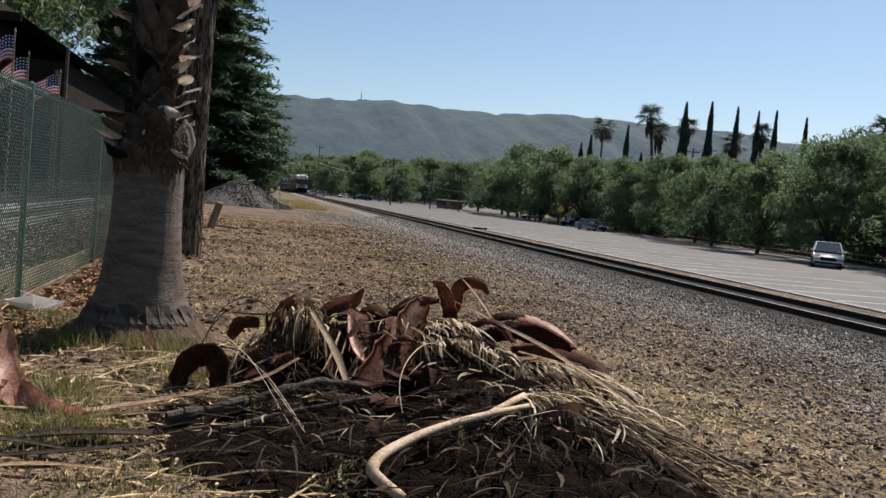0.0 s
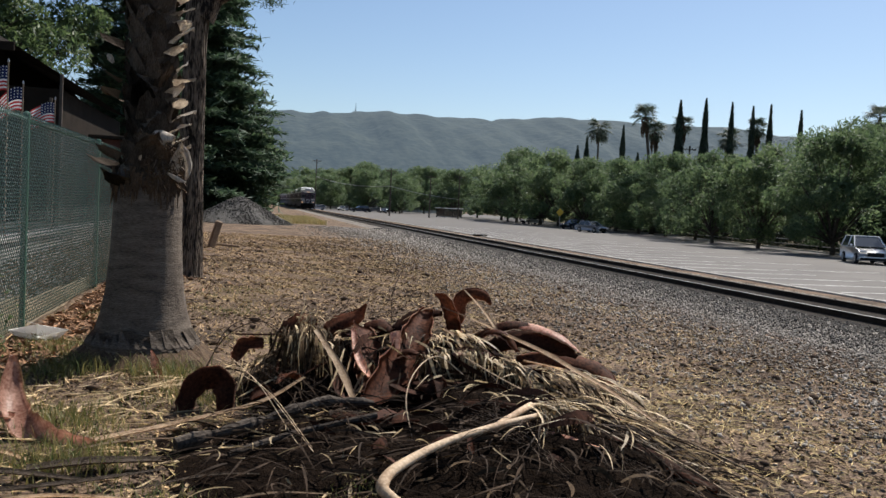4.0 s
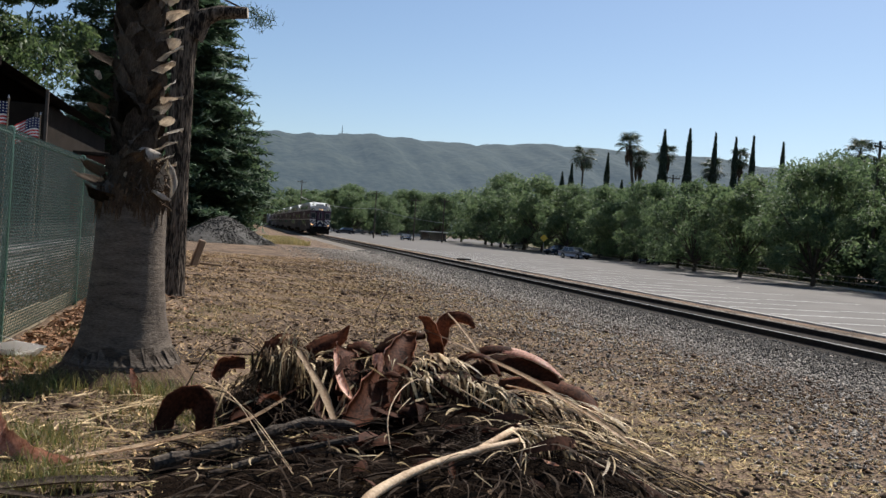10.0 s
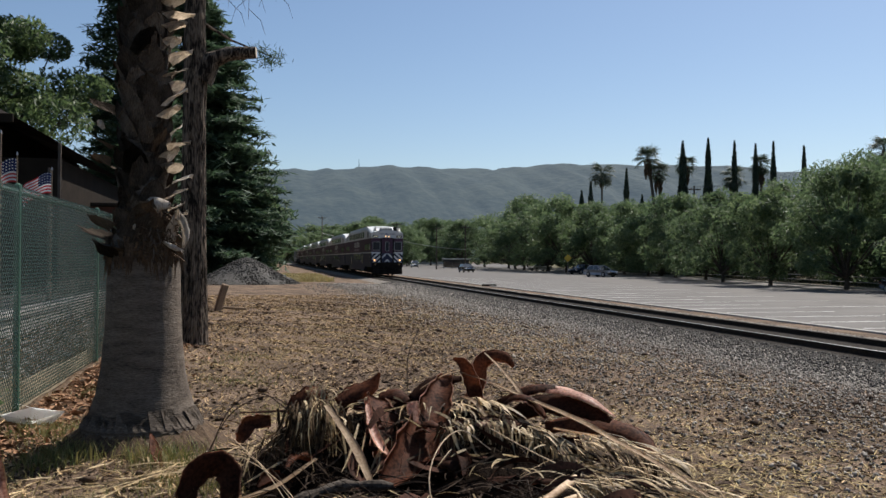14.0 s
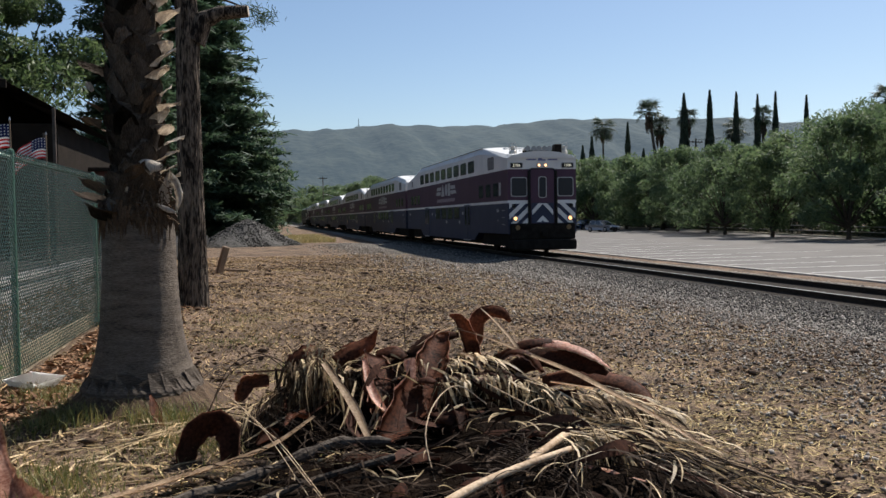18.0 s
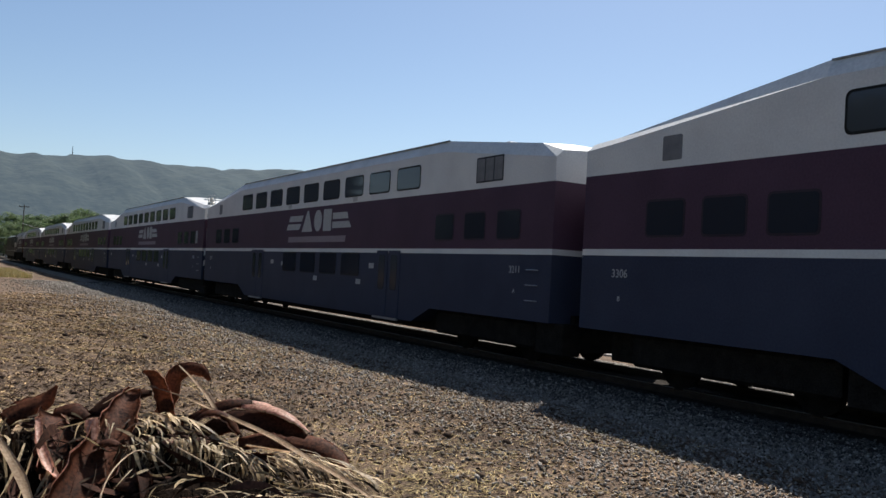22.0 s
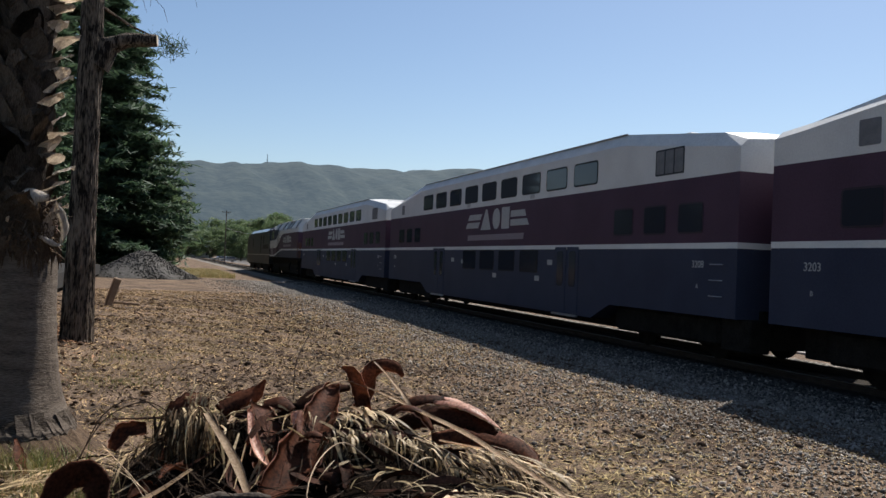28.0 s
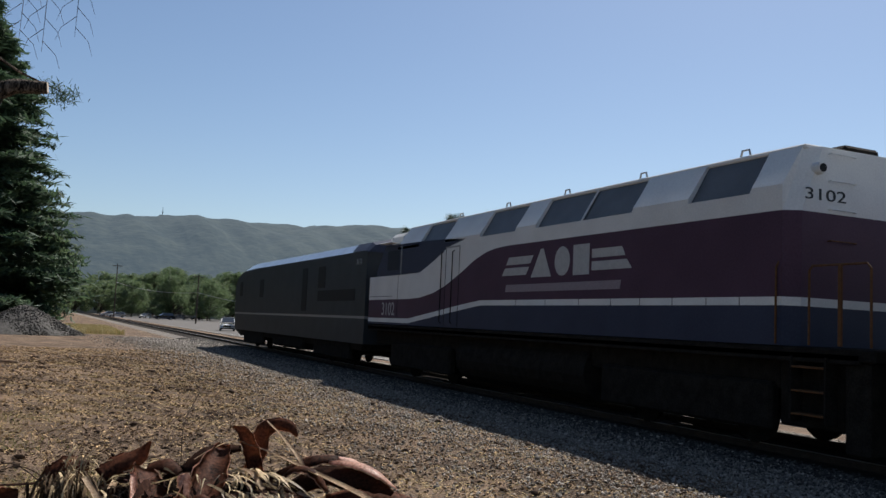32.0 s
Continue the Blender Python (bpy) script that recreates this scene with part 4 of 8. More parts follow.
        cypress((x * far, 110 * far, LOT_Z), 1.65 + (h - 1.65) * far + 0.4, 0.74 * r * far, 80 + k)
    for k, (x, h, lx, big) in enumerate(((54.6, 16.3, -1.9, 1.15), (55.2, 14.4, -0.9, 0.95), (57.2, 15.6, 1.2, 0.95), (46.0, 13.8, -0.1, 1.1), (66.2, 14.0, -0.4, 1.1), (70.6, 15.8, -0.5, 1.0))):
        far = 1.55 if k == 3 else 1.0
        tall_palm((x * far, 111.5 * far, LOT_Z), 1.65 + (h - 1.65) * far, (lx, 0), 3 * k, big * far)
    tall_palm((63.0, 78, LOT_Z), 13.6, (0.2, 0), 22, 1.0)


build_far_side()


# ---- the train ----
M_WHITE = surf("train_white", (0.56, 0.56, 0.55), (0.68, 0.68, 0.66), 1.2, 0.7, 0.04, 30, spec=0.14, dist=0.004)
M_PURPLE = surf("train_maroon", (0.06, 0.033, 0.052), (0.082, 0.045, 0.07), 1.0, 0.55, 0.04, 30, spec=0.14, dist=0.004)
M_BLUE = surf("train_blue", (0.029, 0.035, 0.06), (0.042, 0.05, 0.081), 1.0, 0.55, 0.05, 30, spec=0.14, dist=0.004)
M_ROOF = surf("train_roof", (0.5, 0.5, 0.49), (0.66, 0.66, 0.64), 1.5, 0.5, 0.1, 20)
M_UNDER = surf("grimy_undergear", (0.008, 0.007, 0.006), (0.024, 0.021, 0.018), 5, 0.8, 0.4, 40, spec=0.04)
# base tint raised to stand in for daylight seen through the coach
M_PANE = glass("train_window", (0.052, 0.06, 0.072), 0.06, 0.3)
M_PANEDIM = glass("dim_train_window", (0.026, 0.029, 0.038), 0.1, 0.1)
M_GASKET = surf("black_gasket", (0.008, 0.008, 0.008), (0.016, 0.016, 0.016), 8, 0.6, 0.0, 40)
M_SILVER = surf("silver_frame", (0.25, 0.25, 0.25), (0.36, 0.36, 0.36), 8, 0.45, 0.05, 50, metal=0.6)
M_LETTER = surf("white_lettering", (0.34, 0.34, 0.34), (0.44, 0.44, 0.43), 6, 0.5, 0.02, 40)
M_LAMP = glow("headlight_lens", (1.0, 0.55, 0.27), 1.7)
M_LAMPW = glow("ditch_light_lens", (1.0, 0.47, 0.18), 1.8)
M_AMBER = surf("amber_beacon", (0.55, 0.5, 0.4), (0.7, 0.66, 0.58), 10, 0.3, 0.05, 40)
M_AMBER2 = surf("dull_amber_lens", (0.12, 0.07, 0.02), (0.2, 0.12, 0.04), 12, 0.4, 0.05, 50)
M_HANDRAIL = surf("orange_handrail", (0.075, 0.036, 0.016), (0.14, 0.064, 0.026), 12, 0.6, 0.1, 50)
M_DARKGREY = surf("dark_grey_paint", (0.02, 0.024, 0.028), (0.036, 0.042, 0.048), 1.5, 0.5, 0.05, 30, spec=0.2)
M_BAY = surf("grey_intake_mesh", (0.075, 0.08, 0.086), (0.115, 0.12, 0.127), 1.5, 0.5, 0.1, 60, spec=0.2)
M_STEELROOF = surf("brushed_roof", (0.42, 0.45, 0.5), (0.6, 0.63, 0.67), 2.0, 0.3, 0.05, 30, metal=0.6)

SIDE = {-1: Matrix(((0, 0, -1, 0), (-1, 0, 0, 0), (0, 1, 0, 0), (0, 0, 0, 1))), 1: Matrix(((0, 0, 1, 0), (1, 0, 0, 0), (0, 1, 0, 0), (0, 0, 0, 1)))}
FACE = Matrix(((1, 0, 0, 0), (0, 0, -1, 0), (0, 1, 0, 0), (0, 0, 0, 1)))
HALF = 1.5


def rounded(w, h, r, depth, name, material):
    """A plate w x h with rounded corners, standing depth proud of its plane."""
    bm = bmesh.new()
    ring = []
    for cx, cy, a0 in ((w / 2 - r, h / 2 - r, 0), (-w / 2 + r, h / 2 - r, 90), (-w / 2 + r, -h / 2 + r, 180), (w / 2 - r, -h / 2 + r, 270)):
        for k in range(4):
            a = radians(a0 + 30 * k)
            ring.append((cx + r * math.cos(a), cy + r * math.sin(a)))
    lo = [bm.verts.new((x, y, -0.012)) for x, y in ring]
    hi = [bm.verts.new((x, y, depth)) for x, y in ring]
    bm.faces.new(hi)
    for k in range(len(ring)):
        bm.faces.new((lo[k], lo[(k + 1) % len(ring)], hi[(k + 1) % len(ring)], hi[k]))
    return mesh_from(name, bm, material)


def poly_plate(points, depth, name, material):
    bm = bmesh.new()
    lo = [bm.verts.new((x, y, -0.006)) for x, y in points]
    hi = [bm.verts.new((x, y, depth)) for x, y in points]
    bm.faces.new(hi)
    for k in range(len(points)):
        bm.faces.new((lo[k], lo[(k + 1) % len(points)], hi[(k + 1) % len(points)], hi[k]))
    bmesh.ops.recalc_face_normals(bm, faces=bm.faces[:])
    return mesh_from(name, bm, material)


def band(ys, lows, highs, half=HALF, bottom=False):
    """A belt of body panels round a vehicle, between two edges that run along it."""
    bm = bmesh.new()
    rows = [[bm.verts.new((x, y, z)) for x, z in ((-half, a), (-half, b), (half, b), (half, a))] for y, a, b in zip(ys, lows, highs)]
    for p, q in zip(rows, rows[1:]):
        bm.faces.new((p[0], p[1], q[1], q[0]))
        bm.faces.new((p[2], p[3], q[3], q[2]))
        if bottom:
            bm.faces.new((p[3], p[0], q[0], q[3]))
    bm.faces.new(rows[0])
    bm.faces.new(rows[-1][::-1])
    bmesh.ops.recalc_face_normals(bm, faces=bm.faces[:])
    return bm


def lettering(text, height, parent, m, material, name="lettering"):
    cu = bpy.data.curves.new("text", "FONT")
    cu.body, cu.size, cu.extrude, cu.align_x = text, height, 0.004, "CENTER"
    tmp = new("text", cu)
    bpy.context.view_layer.update()
    me = bpy.data.meshes.new_from_object(tmp)
    bpy.data.objects.remove(tmp)
    me.materials.clear()
    me.materials.append(material)
    ob = part(name, me, None, parent)
    ob.matrix_basis = m
    return ob


WIN_UP = rounded(1.27, 0.59, 0.10, 0.006, "window_gasket", M_GASKET)
PANE_UP = rounded(1.19, 0.51, 0.08, 0.011, "pane", M_PANE)
WIN_LOW = rounded(1.27, 0.64, 0.08, 0.006, "window_gasket", M_GASKET)
PANE_LOW = rounded(1.2, 0.57, 0.06, 0.011, "pane", M_PANEDIM)
M_FRAMEDIM = surf("worn_window_frame", (0.03, 0.022, 0.03), (0.042, 0.032, 0.042), 8, 0.6, 0.0, 40)
WIN_MID = rounded(0.86, 0.62, 0.08, 0.006, "window_gasket", M_FRAMEDIM)
PANE_MID = rounded(0.79, 0.55, 0.06, 0.011, "pane", M_PANEDIM)
DOOR_LEAF = rounded(0.66, 1.68, 0.03, 0.012, "door_leaf", M_BLUE)
DOOR_PANE = rounded(0.36, 0.9, 0.08, 0.017, "pane", M_PANEDIM)
DOOR_STEP = rounded(1.4, 0.05, 0.01, 0.05, "door_step", M_SILVER)
M_LOUVRE = surf("grey_louvre", (0.13, 0.13, 0.135), (0.2, 0.2, 0.205), 6, 0.6, 0.2, 60, stretch=(1, 1, 6))
VENT = rounded(1.05, 0.55, 0.03, 0.008, "vent_panel", M_DARKGREY)
LOUVRE = rounded(0.3, 0.48, 0.02, 0.008, "vent_louvre", M_LOUVRE)
SLIT = rounded(0.42, 0.4, 0.03, 0.008, "vent_slit", M_LOUVRE)
NOTICE = rounded(0.3, 0.14, 0.01, 0.006, "notice", M_LETTER)
LOGO = [poly_plate([(-2.75, 0.16), (-2.6, 0.36), (-1.35, 0.36), (-1.5, 0.16)], 0.006, "logo_bar", M_LETTER), poly_plate([(-2.95, -0.12), (-2.8, 0.08), (-1.55, 0.08), (-1.7, -0.12)], 0.006, "logo_bar", M_LETTER),
        poly_plate([(1.2, 0.16), (1.2, 0.36), (2.3, 0.36), (2.42, 0.16)], 0.006, "logo_bar", M_LETTER), poly_plate([(1.2, -0.12), (1.2, 0.08), (2.48, 0.08), (2.65, -0.12)], 0.006, "logo_bar", M_LETTER),
        poly_plate([(-1.45, -0.2), (-1.0, 0.5), (-0.88, 0.5), (-0.5, -0.2)], 0.006, "logo_mark", M_LETTER),
        poly_plate([(0.33 * math.cos(k * math.tau / 16) - 0.02, 0.15 + 0.35 * math.sin(k * math.tau / 16)) for k in range(16)], 0.006, "logo_mark", M_LETTER),
        poly_plate([(0.45, -0.2), (0.45, 0.5), (1.1, 0.5), (1.1, -0.2)], 0.006, "logo_mark", M_LETTER),
        poly_plate([(-2.75, -0.55), (-2.7, -0.36), (2.3, -0.36), (2.25, -0.55)], 0.005, "logo_strap", surf("dim_lettering", (0.2, 0.16, 0.18), (0.3, 0.26, 0.28), 40, 0.6, 0, 60))]
WHEEL = mesh_from("wheel", tube([(-0.07, 0, 0), (-0.06, 0, 0), (0.06, 0, 0), (0.07, 0, 0)], [0.36, 0.44, 0.42, 0.36], 20), M_UNDER)


def bogie(parent, y, base=2.6):
    for s in (-1, 1):
        frame_bm = slab(s * 1.08 - 0.07, s * 1.08 + 0.07, y - base / 2 - 0.5, y + base / 2 + 0.5, 0.42, 0.7, 0.03)
        slab(s * 1.08 - 0.1, s * 1.08 + 0.1, y - 0.45, y + 0.45, 0.3, 0.85, 0.04, frame_bm)
        part("bogie_frame", frame_bm, M_UNDER, parent)
    for dy in (-base / 2, base / 2):
        for s in (-1, 1):
            w = part("wheel", WHEEL, None, parent)
            w.matrix_basis = pose(s * 0.76, y + dy, 0.43)
        part("axle", tube([(-0.8, y + dy, 0.43), (0.8, y + dy, 0.43)], 0.08, 8), M_UNDER, parent)


def pane_at(parent, frame_mesh, pane_mesh, s, y, z, name="window"):
    w = part(name, frame_mesh, None, parent)
    w.matrix_basis = Matrix.Translation((s * HALF, y, z)) @ SIDE[s]
    part("pane", pane_mesh, None, w)


def logo(parent, s, y, z, scale):
    for me in LOGO:
        ob = part(me.name.split(".")[0], me, None, parent)
        ob.matrix_basis = Matrix.Translation((s * HALF, y, z)) @ SIDE[s] @ Matrix.Diagonal((scale, scale, 1, 1))


def coach(cab=False):
    L, y0 = 25.4, 0.0 if cab else 0.4
    car = thing("passenger_coach", "double-deck rail coach, white over maroon over blue", "rail car", (TRACK_X, 0, RAIL_Z), "coaches of the train")
    ys = [y0, 5.0, 5.9, 19.4, 20.3, L]
    part("lower_body", band(ys, [0.86, 0.86, 0.49, 0.49, 0.86, 0.86], [2.15] * 6, bottom=True), M_BLUE, car)
    part("waist_stripe", band([y0, L], [2.15] * 2, [2.262] * 2, HALF + 0.004), M_WHITE, car)
    part("middle_body", band([y0, L], [2.262] * 2, [3.56] * 2), M_PURPLE, car)
    top = [(y0, 4.02), (y0 + 0.7, 4.10), (4.7, 4.52), (20.6, 4.54), (24.7, 4.08), (L, 4.02)]
    part("upper_body", band([y for y, _ in top], [3.56] * 6, [z for _, z in top], HALF + 0.002), M_WHITE, car)
    bm = bmesh.new()
    rows = []
    for y, z in top:
        rise = 0.27 if 1 < y < L - 1 else 0.14
        rows.append([bm.verts.new((x, y, zz)) for x, zz in ((-HALF - 0.002, z), (-HALF + 0.16, z + rise), (-0.6, z + rise + 0.06), (0.6, z + rise + 0.06), (HALF - 0.16, z + rise), (HALF + 0.002, z))])
    for p, q in zip(rows, rows[1:]):
        for k in range(5):
            bm.faces.new((p[k], p[k + 1], q[k + 1], q[k]))
    bm.faces.new(rows[0])
    bm.faces.new(rows[-1][::-1])
    bmesh.ops.recalc_face_normals(bm, faces=bm.faces[:])
    part("roof", bm, M_ROOF, car, "pale roof sloping down at both ends")
    for s in (-1, 1):
        part("gutter", slab(s * (HALF - 0.14) - 0.02, s * (HALF - 0.14) + 0.02, 4.7, 20.6, 4.785, 4.81, 0.0), M_SILVER, car)
        for k in range(9):
            pane_at(car, WIN_UP, PANE_UP, s, 19.65 - 1.655 * k, 4.02, "upper_window")
        for k in range(4):
            pane_at(car, WIN_LOW, PANE_LOW, s, 14.685 - 1.655 * k, 1.82, "lower_window")
        for y in (1.9, 3.2, 4.5, 21.0, 22.2, 23.4):
            pane_at(car, WIN_MID, PANE_MID, s, y, 2.76, "end_window")
        for yd in (7.3, 18.05):
            for j in (-0.35, 0.35):
                d = part("door_leaf", DOOR_LEAF, None, car, "sliding door leaf with a narrow window")
                d.matrix_basis = Matrix.Translation((s * HALF, yd + j, 1.37)) @ SIDE[s]
                part("pane", DOOR_PANE, None, d).matrix_basis = pose(0, 0.28, 0)
            st = part("door_step", DOOR_STEP, None, car)
            st.matrix_basis = Matrix.Translation((s * HALF, yd, 0.47)) @ SIDE[s]
        v = part("vent_panel", VENT, None, car)
        v.matrix_basis = Matrix.Translation((s * HALF, 2.7, 3.96)) @ SIDE[s]
        for j in (-0.34, 0.0, 0.34):
            part("vent_louvre", LOUVRE, None, v).matrix_basis = pose(j, 0, 0.004)
        v = part("vent_slit", SLIT, None, car)
        v.matrix_basis = Matrix.Translation((s * HALF, 23.3, 3.88)) @ SIDE[s]
        for y, z in ((15.3, 1.75), (12.3, 1.35), (9.1, 1.35), (8.3, 1.8), (16.4, 1.8), (9.6, 3.66), (14.9, 3.66)):
            nt = part("notice", NOTICE, None, car)
            nt.matrix_basis = Matrix.Translation((s * HALF, y, z)) @ SIDE[s]
        logo(car, s, 12.3, 2.98, 0.95)
    for y in (3.1, L - 3.1):
        bogie(car, y)
        for s in (-1, 1):
            part("bogie_side", slab(s * 1.16, s * 1.3, y - 1.95, y + 1.95, 0.3, 0.84, 0.06), M_UNDER, car)
            part("equipment_box", slab(s * 0.9, s * 1.36, y - 2.95, y - 2.1, 0.25, 0.86, 0.03), M_UNDER, car)
    part("underframe", slab(-0.98, 0.98, 0.3, L - 0.3, 0.3, 1.02, 0.02), M_UNDER, car)
    part("coupler", slab(-0.12, 0.12, -0.3, L + 0.3, 0.72, 0.95, 0.02), M_UNDER, car)
    part("gangway", slab(-0.55, 0.55, L - 0.02, L + 0.85, 1.2, 3.3, 0.04), M_GASKET, car)
    part("roof_hatch", slab(-0.5, 0.5, 1.6, 2.5, 4.36, 4.47, 0.03), M_ROOF, car)
    part("air_unit", slab(-0.7, 0.7, 3.2, 4.5, 4.6, 4.72, 0.04), M_ROOF, car)
    for k in range(3):
        part("grab_iron", tube([(-HALF - 0.05, y0 + 0.35, 1.25 + 0.3 * k), (-HALF - 0.05, y0 + 0.75, 1.25 + 0.3 * k)], 0.012, 5), M_SILVER, car)
    if cab:
        cab_end(car)
    return car


def clip_box(pts, half):
    """The part of a convex outline between x = -half and x = half."""
    for side in (-1, 1):
        out = []
        for p, q in zip(pts, pts[1:] + pts[:1]):
            a, b = side * p[0] <= half, side * q[0] <= half
            if a:
                out.append(p)
            if a != b:
                u = (side * half - p[0]) / (q[0] - p[0])
                out.append((side * half, p[1] + (q[1] - p[1]) * u))
        pts = out
        if len(pts) < 3:
            return []
    return pts


def cab_end(car):
    """The driving end: windscreens, door, chevrons, lamps, horns and beacons."""
    car["label"] = "driving coach with striped front, lit lamps and roof horns"
    car["category"] = "rail car"
    at = lambda x, z, y=-0.002: Matrix.Translation((x, y, z)) @ FACE
    ws_frame, ws_pane = rounded(0.72, 0.82, 0.1, 0.02, "windscreen_frame", M_SILVER), rounded(0.64, 0.74, 0.08, 0.026, "pane", M_PANEDIM)
    for x in (-1.02, 1.02):
        w = part("windscreen", ws_frame, None, car, "windscreen in a silver frame")
        w.matrix_basis = at(x, 2.82)
        part("pane", ws_pane, None, w)
    door = part("end_door", rounded(1.02, 2.5, 0.1, 0.03, "end_door", M_PURPLE), None, car, "maroon end door with a narrow window")
    door.matrix_basis = at(0, 2.3)
    part("door_frame", rounded(1.14, 2.62, 0.12, 0.018, "door_frame", M_GASKET), None, car).matrix_basis = at(0, 2.3)
    w = part("door_window", rounded(0.36, 0.9, 0.1, 0.012, "door_window", M_SILVER), None, door)
    w.matrix_basis = pose(0, 0.5, 0.03)
    part("pane", rounded(0.29, 0.83, 0.08, 0.018, "pane", M_PANEDIM), None, door).matrix_basis = pose(0, 0.5, 0.03)
    backing = part("chevron_panel", rounded(0.98, 0.85, 0.02, 0.036, "chevron_panel", M_BLUE), None, car)
    backing.matrix_basis = at(0, 1.72)
    for x in (-1.03, 1.03):
        part("chevron_panel", rounded(0.86, 0.85, 0.02, 0.014, "chevron_panel", M_BLUE), None, car).matrix_basis = at(x, 1.72)
    for dz in (0.4, 0.02):
        pts = [(-0.46, -0.28), (0.0, 0.18), (0.46, -0.28), (0.46, -0.08), (0.2, 0.2), (-0.2, 0.2), (-0.46, -0.08)] if dz > 0.1 else [(-0.28, -0.28), (0.0, 0.0), (0.28, -0.28), (0.08, -0.28), (0.0, -0.2), (-0.08, -0.28)]
        ch = part("chevron", poly_plate(pts, 0.006, "chevron", M_WHITE), None, car, "white chevron")
        ch.matrix_basis = at(0, 1.72 + 0.2 if dz > 0.1 else 1.62, -0.04)
    for s in (-1, 1):
        for k in range(4):
            o = -1.32 + 0.48 * k
            pts = clip_box([(o, -0.42), (o + 0.25, -0.42), (o + 1.15, 0.42), (o + 0.9, 0.42)], 0.42)
            if len(pts) < 3:
                continue
            if s > 0:
                pts = [(-x, z) for x, z in pts]
            part("diagonal_stripe", poly_plate(pts, 0.005, "diagonal_stripe", M_WHITE), None, car, "white diagonal stripe").matrix_basis = at(s * 1.03, 1.72, -0.018)
        lamp = part("ditch_light", tube([(0, 0, -0.02), (0, 0, 0.06)], [0.13, 0.12], 16), M_SILVER, car, "round lit lamp low on the front")
        lamp.matrix_basis = at(s * 1.2, 1.5, -0.02)
        part("lens", tube([(0, 0, 0.05), (0, 0, 0.075)], [0.08, 0.07], 16), M_LAMPW, lamp)
        lamp = part("marker_light", tube([(0, 0, -0.02), (0, 0, 0.05)], [0.09, 0.08], 12), M_GASKET, car)
        lamp.matrix_basis = at(s * 1.26, 2.03, -0.02)
        hl = part("headlight", tube([(0, 0, -0.02), (0, 0, 0.05)], [0.1, 0.09], 14), M_SILVER, car, "upper headlight")
        hl.matrix_basis = at(s * 0.14, 3.72)
        part("lens", tube([(0, 0, 0.045), (0, 0, 0.06)], [0.06, 0.055], 14), M_LAMP, hl)
        nb = part("number_board", rounded(0.56, 0.24, 0.05, 0.02, "number_board", M_SILVER), None, car, "small lit number board")
        nb.matrix_basis = at(s * 1.12, 3.72)
        part("board", rounded(0.5, 0.19, 0.04, 0.026, "board", M_GASKET), None, nb)
    bl = surf("logo_blue", (0.1, 0.12, 0.25), (0.14, 0.16, 0.3), 8, 0.5, 0, 30)
    for pts in ([(-0.66, 0.06), (-0.62, 0.1), (-0.25, 0.1), (-0.25, 0.06)], [(-0.72, -0.04), (-0.66, 0.02), (-0.25, 0.02), (-0.25, -0.04)], [(0.25, 0.06), (0.25, 0.1), (0.6, 0.1), (0.64, 0.06)], [(0.25, -0.04), (0.25, 0.02), (0.66, 0.02), (0.7, -0.04)], [(-0.2, -0.06), (-0.12, 0.14), (0.16, 0.14), (0.16, 0.08), (0.0, 0.08), (0.0, 0.0), (0.16, 0.0), (0.16, -0.06)]):
        part("logo_bar", poly_plate(pts, 0.005, "logo_bar", bl), None, car).matrix_basis = at(0, 3.97)
    arch = [(-1.5, 0.0)] + [(1.5 * math.sin(radians(a)) / math.sin(radians(60)), 0.30 * (math.cos(radians(a)) - 0.5) / 0.5) for a in range(-60, 61, 10)] + [(1.5, 0.0)]
    brow = poly_plate([(x, z) for x, z in arch[1:-1]], 0.12, "front_brow", M_WHITE)
    part("front_brow", brow, None, car, "white arched brow over the front").matrix_basis = at(0, 4.02, 0.06)
    for s in (-1, 1):
        # black bar that paints in the dark of the recess round the door
        part("recess_shade_bar", slab(s * 0.6 - 0.045, s * 0.6 + 0.045, -0.09, 0.0, 1.1, 3.5, 0.02), M_GASKET, car)
        part("panel_border", slab(s * 1.03 - 0.44, s * 1.03 + 0.44, -0.022, 0.0, 2.12, 2.19, 0.0), M_WHITE, car)
        part("fog_lamp", tube([(s * 1.12, -0.16, 1.12), (s * 1.12, -0.11, 1.12)], [0.1, 0.1], 12), M_AMBER2, car)
    for k, x in enumerate((-0.62, -0.36, -0.12, 0.12, 0.34)):
        h = part("horn", tube([(x, 0.5, 4.42), (x, 0.25, 4.42), (x, 0.05, 4.42), (x, 0.0, 4.42)], [0.05, 0.06, 0.1, 0.12], 10), M_SILVER, car, "roof horn trumpet")
    part("horn_bracket", slab(-0.75, 0.5, 0.2, 0.32, 4.18, 4.36, 0.01), M_UNDER, car)
    part("aerial_box", slab(0.62, 0.92, 0.1, 0.5, 4.16, 4.62, 0.03), M_UNDER, car)
    for x, y in ((-1.05, 0.7), (1.15, 0.5)):
        bc = part("beacon", tube([(x, y, 4.2), (x, y, 4.36), (x, y, 4.4), (x, y, 4.55), (x, y, 4.6)], [0.16, 0.15, 0.11, 0.1, 0.05], 12), M_AMBER, car, "pale beacon in a wire cage")
        cage = bmesh.new()
        for q in (0, 90):
            d = Vector((math.cos(radians(q)), math.sin(radians(q)), 0)) * 0.17
            p = Vector((x, y, 4.2))
            tube([p - d, p - d * 0.8 + Vector((0, 0, 0.5)), p + d * 0.8 + Vector((0, 0, 0.5)), p + d], 0.012, 4, cage, False)
        part("cage", cage, M_SILVER, bc)
    part("pilot", slab(-1.4, 1.4, -0.35, 0.25, 0.18, 0.62, 0.06), M_UNDER, car, "dark steel pilot plate")
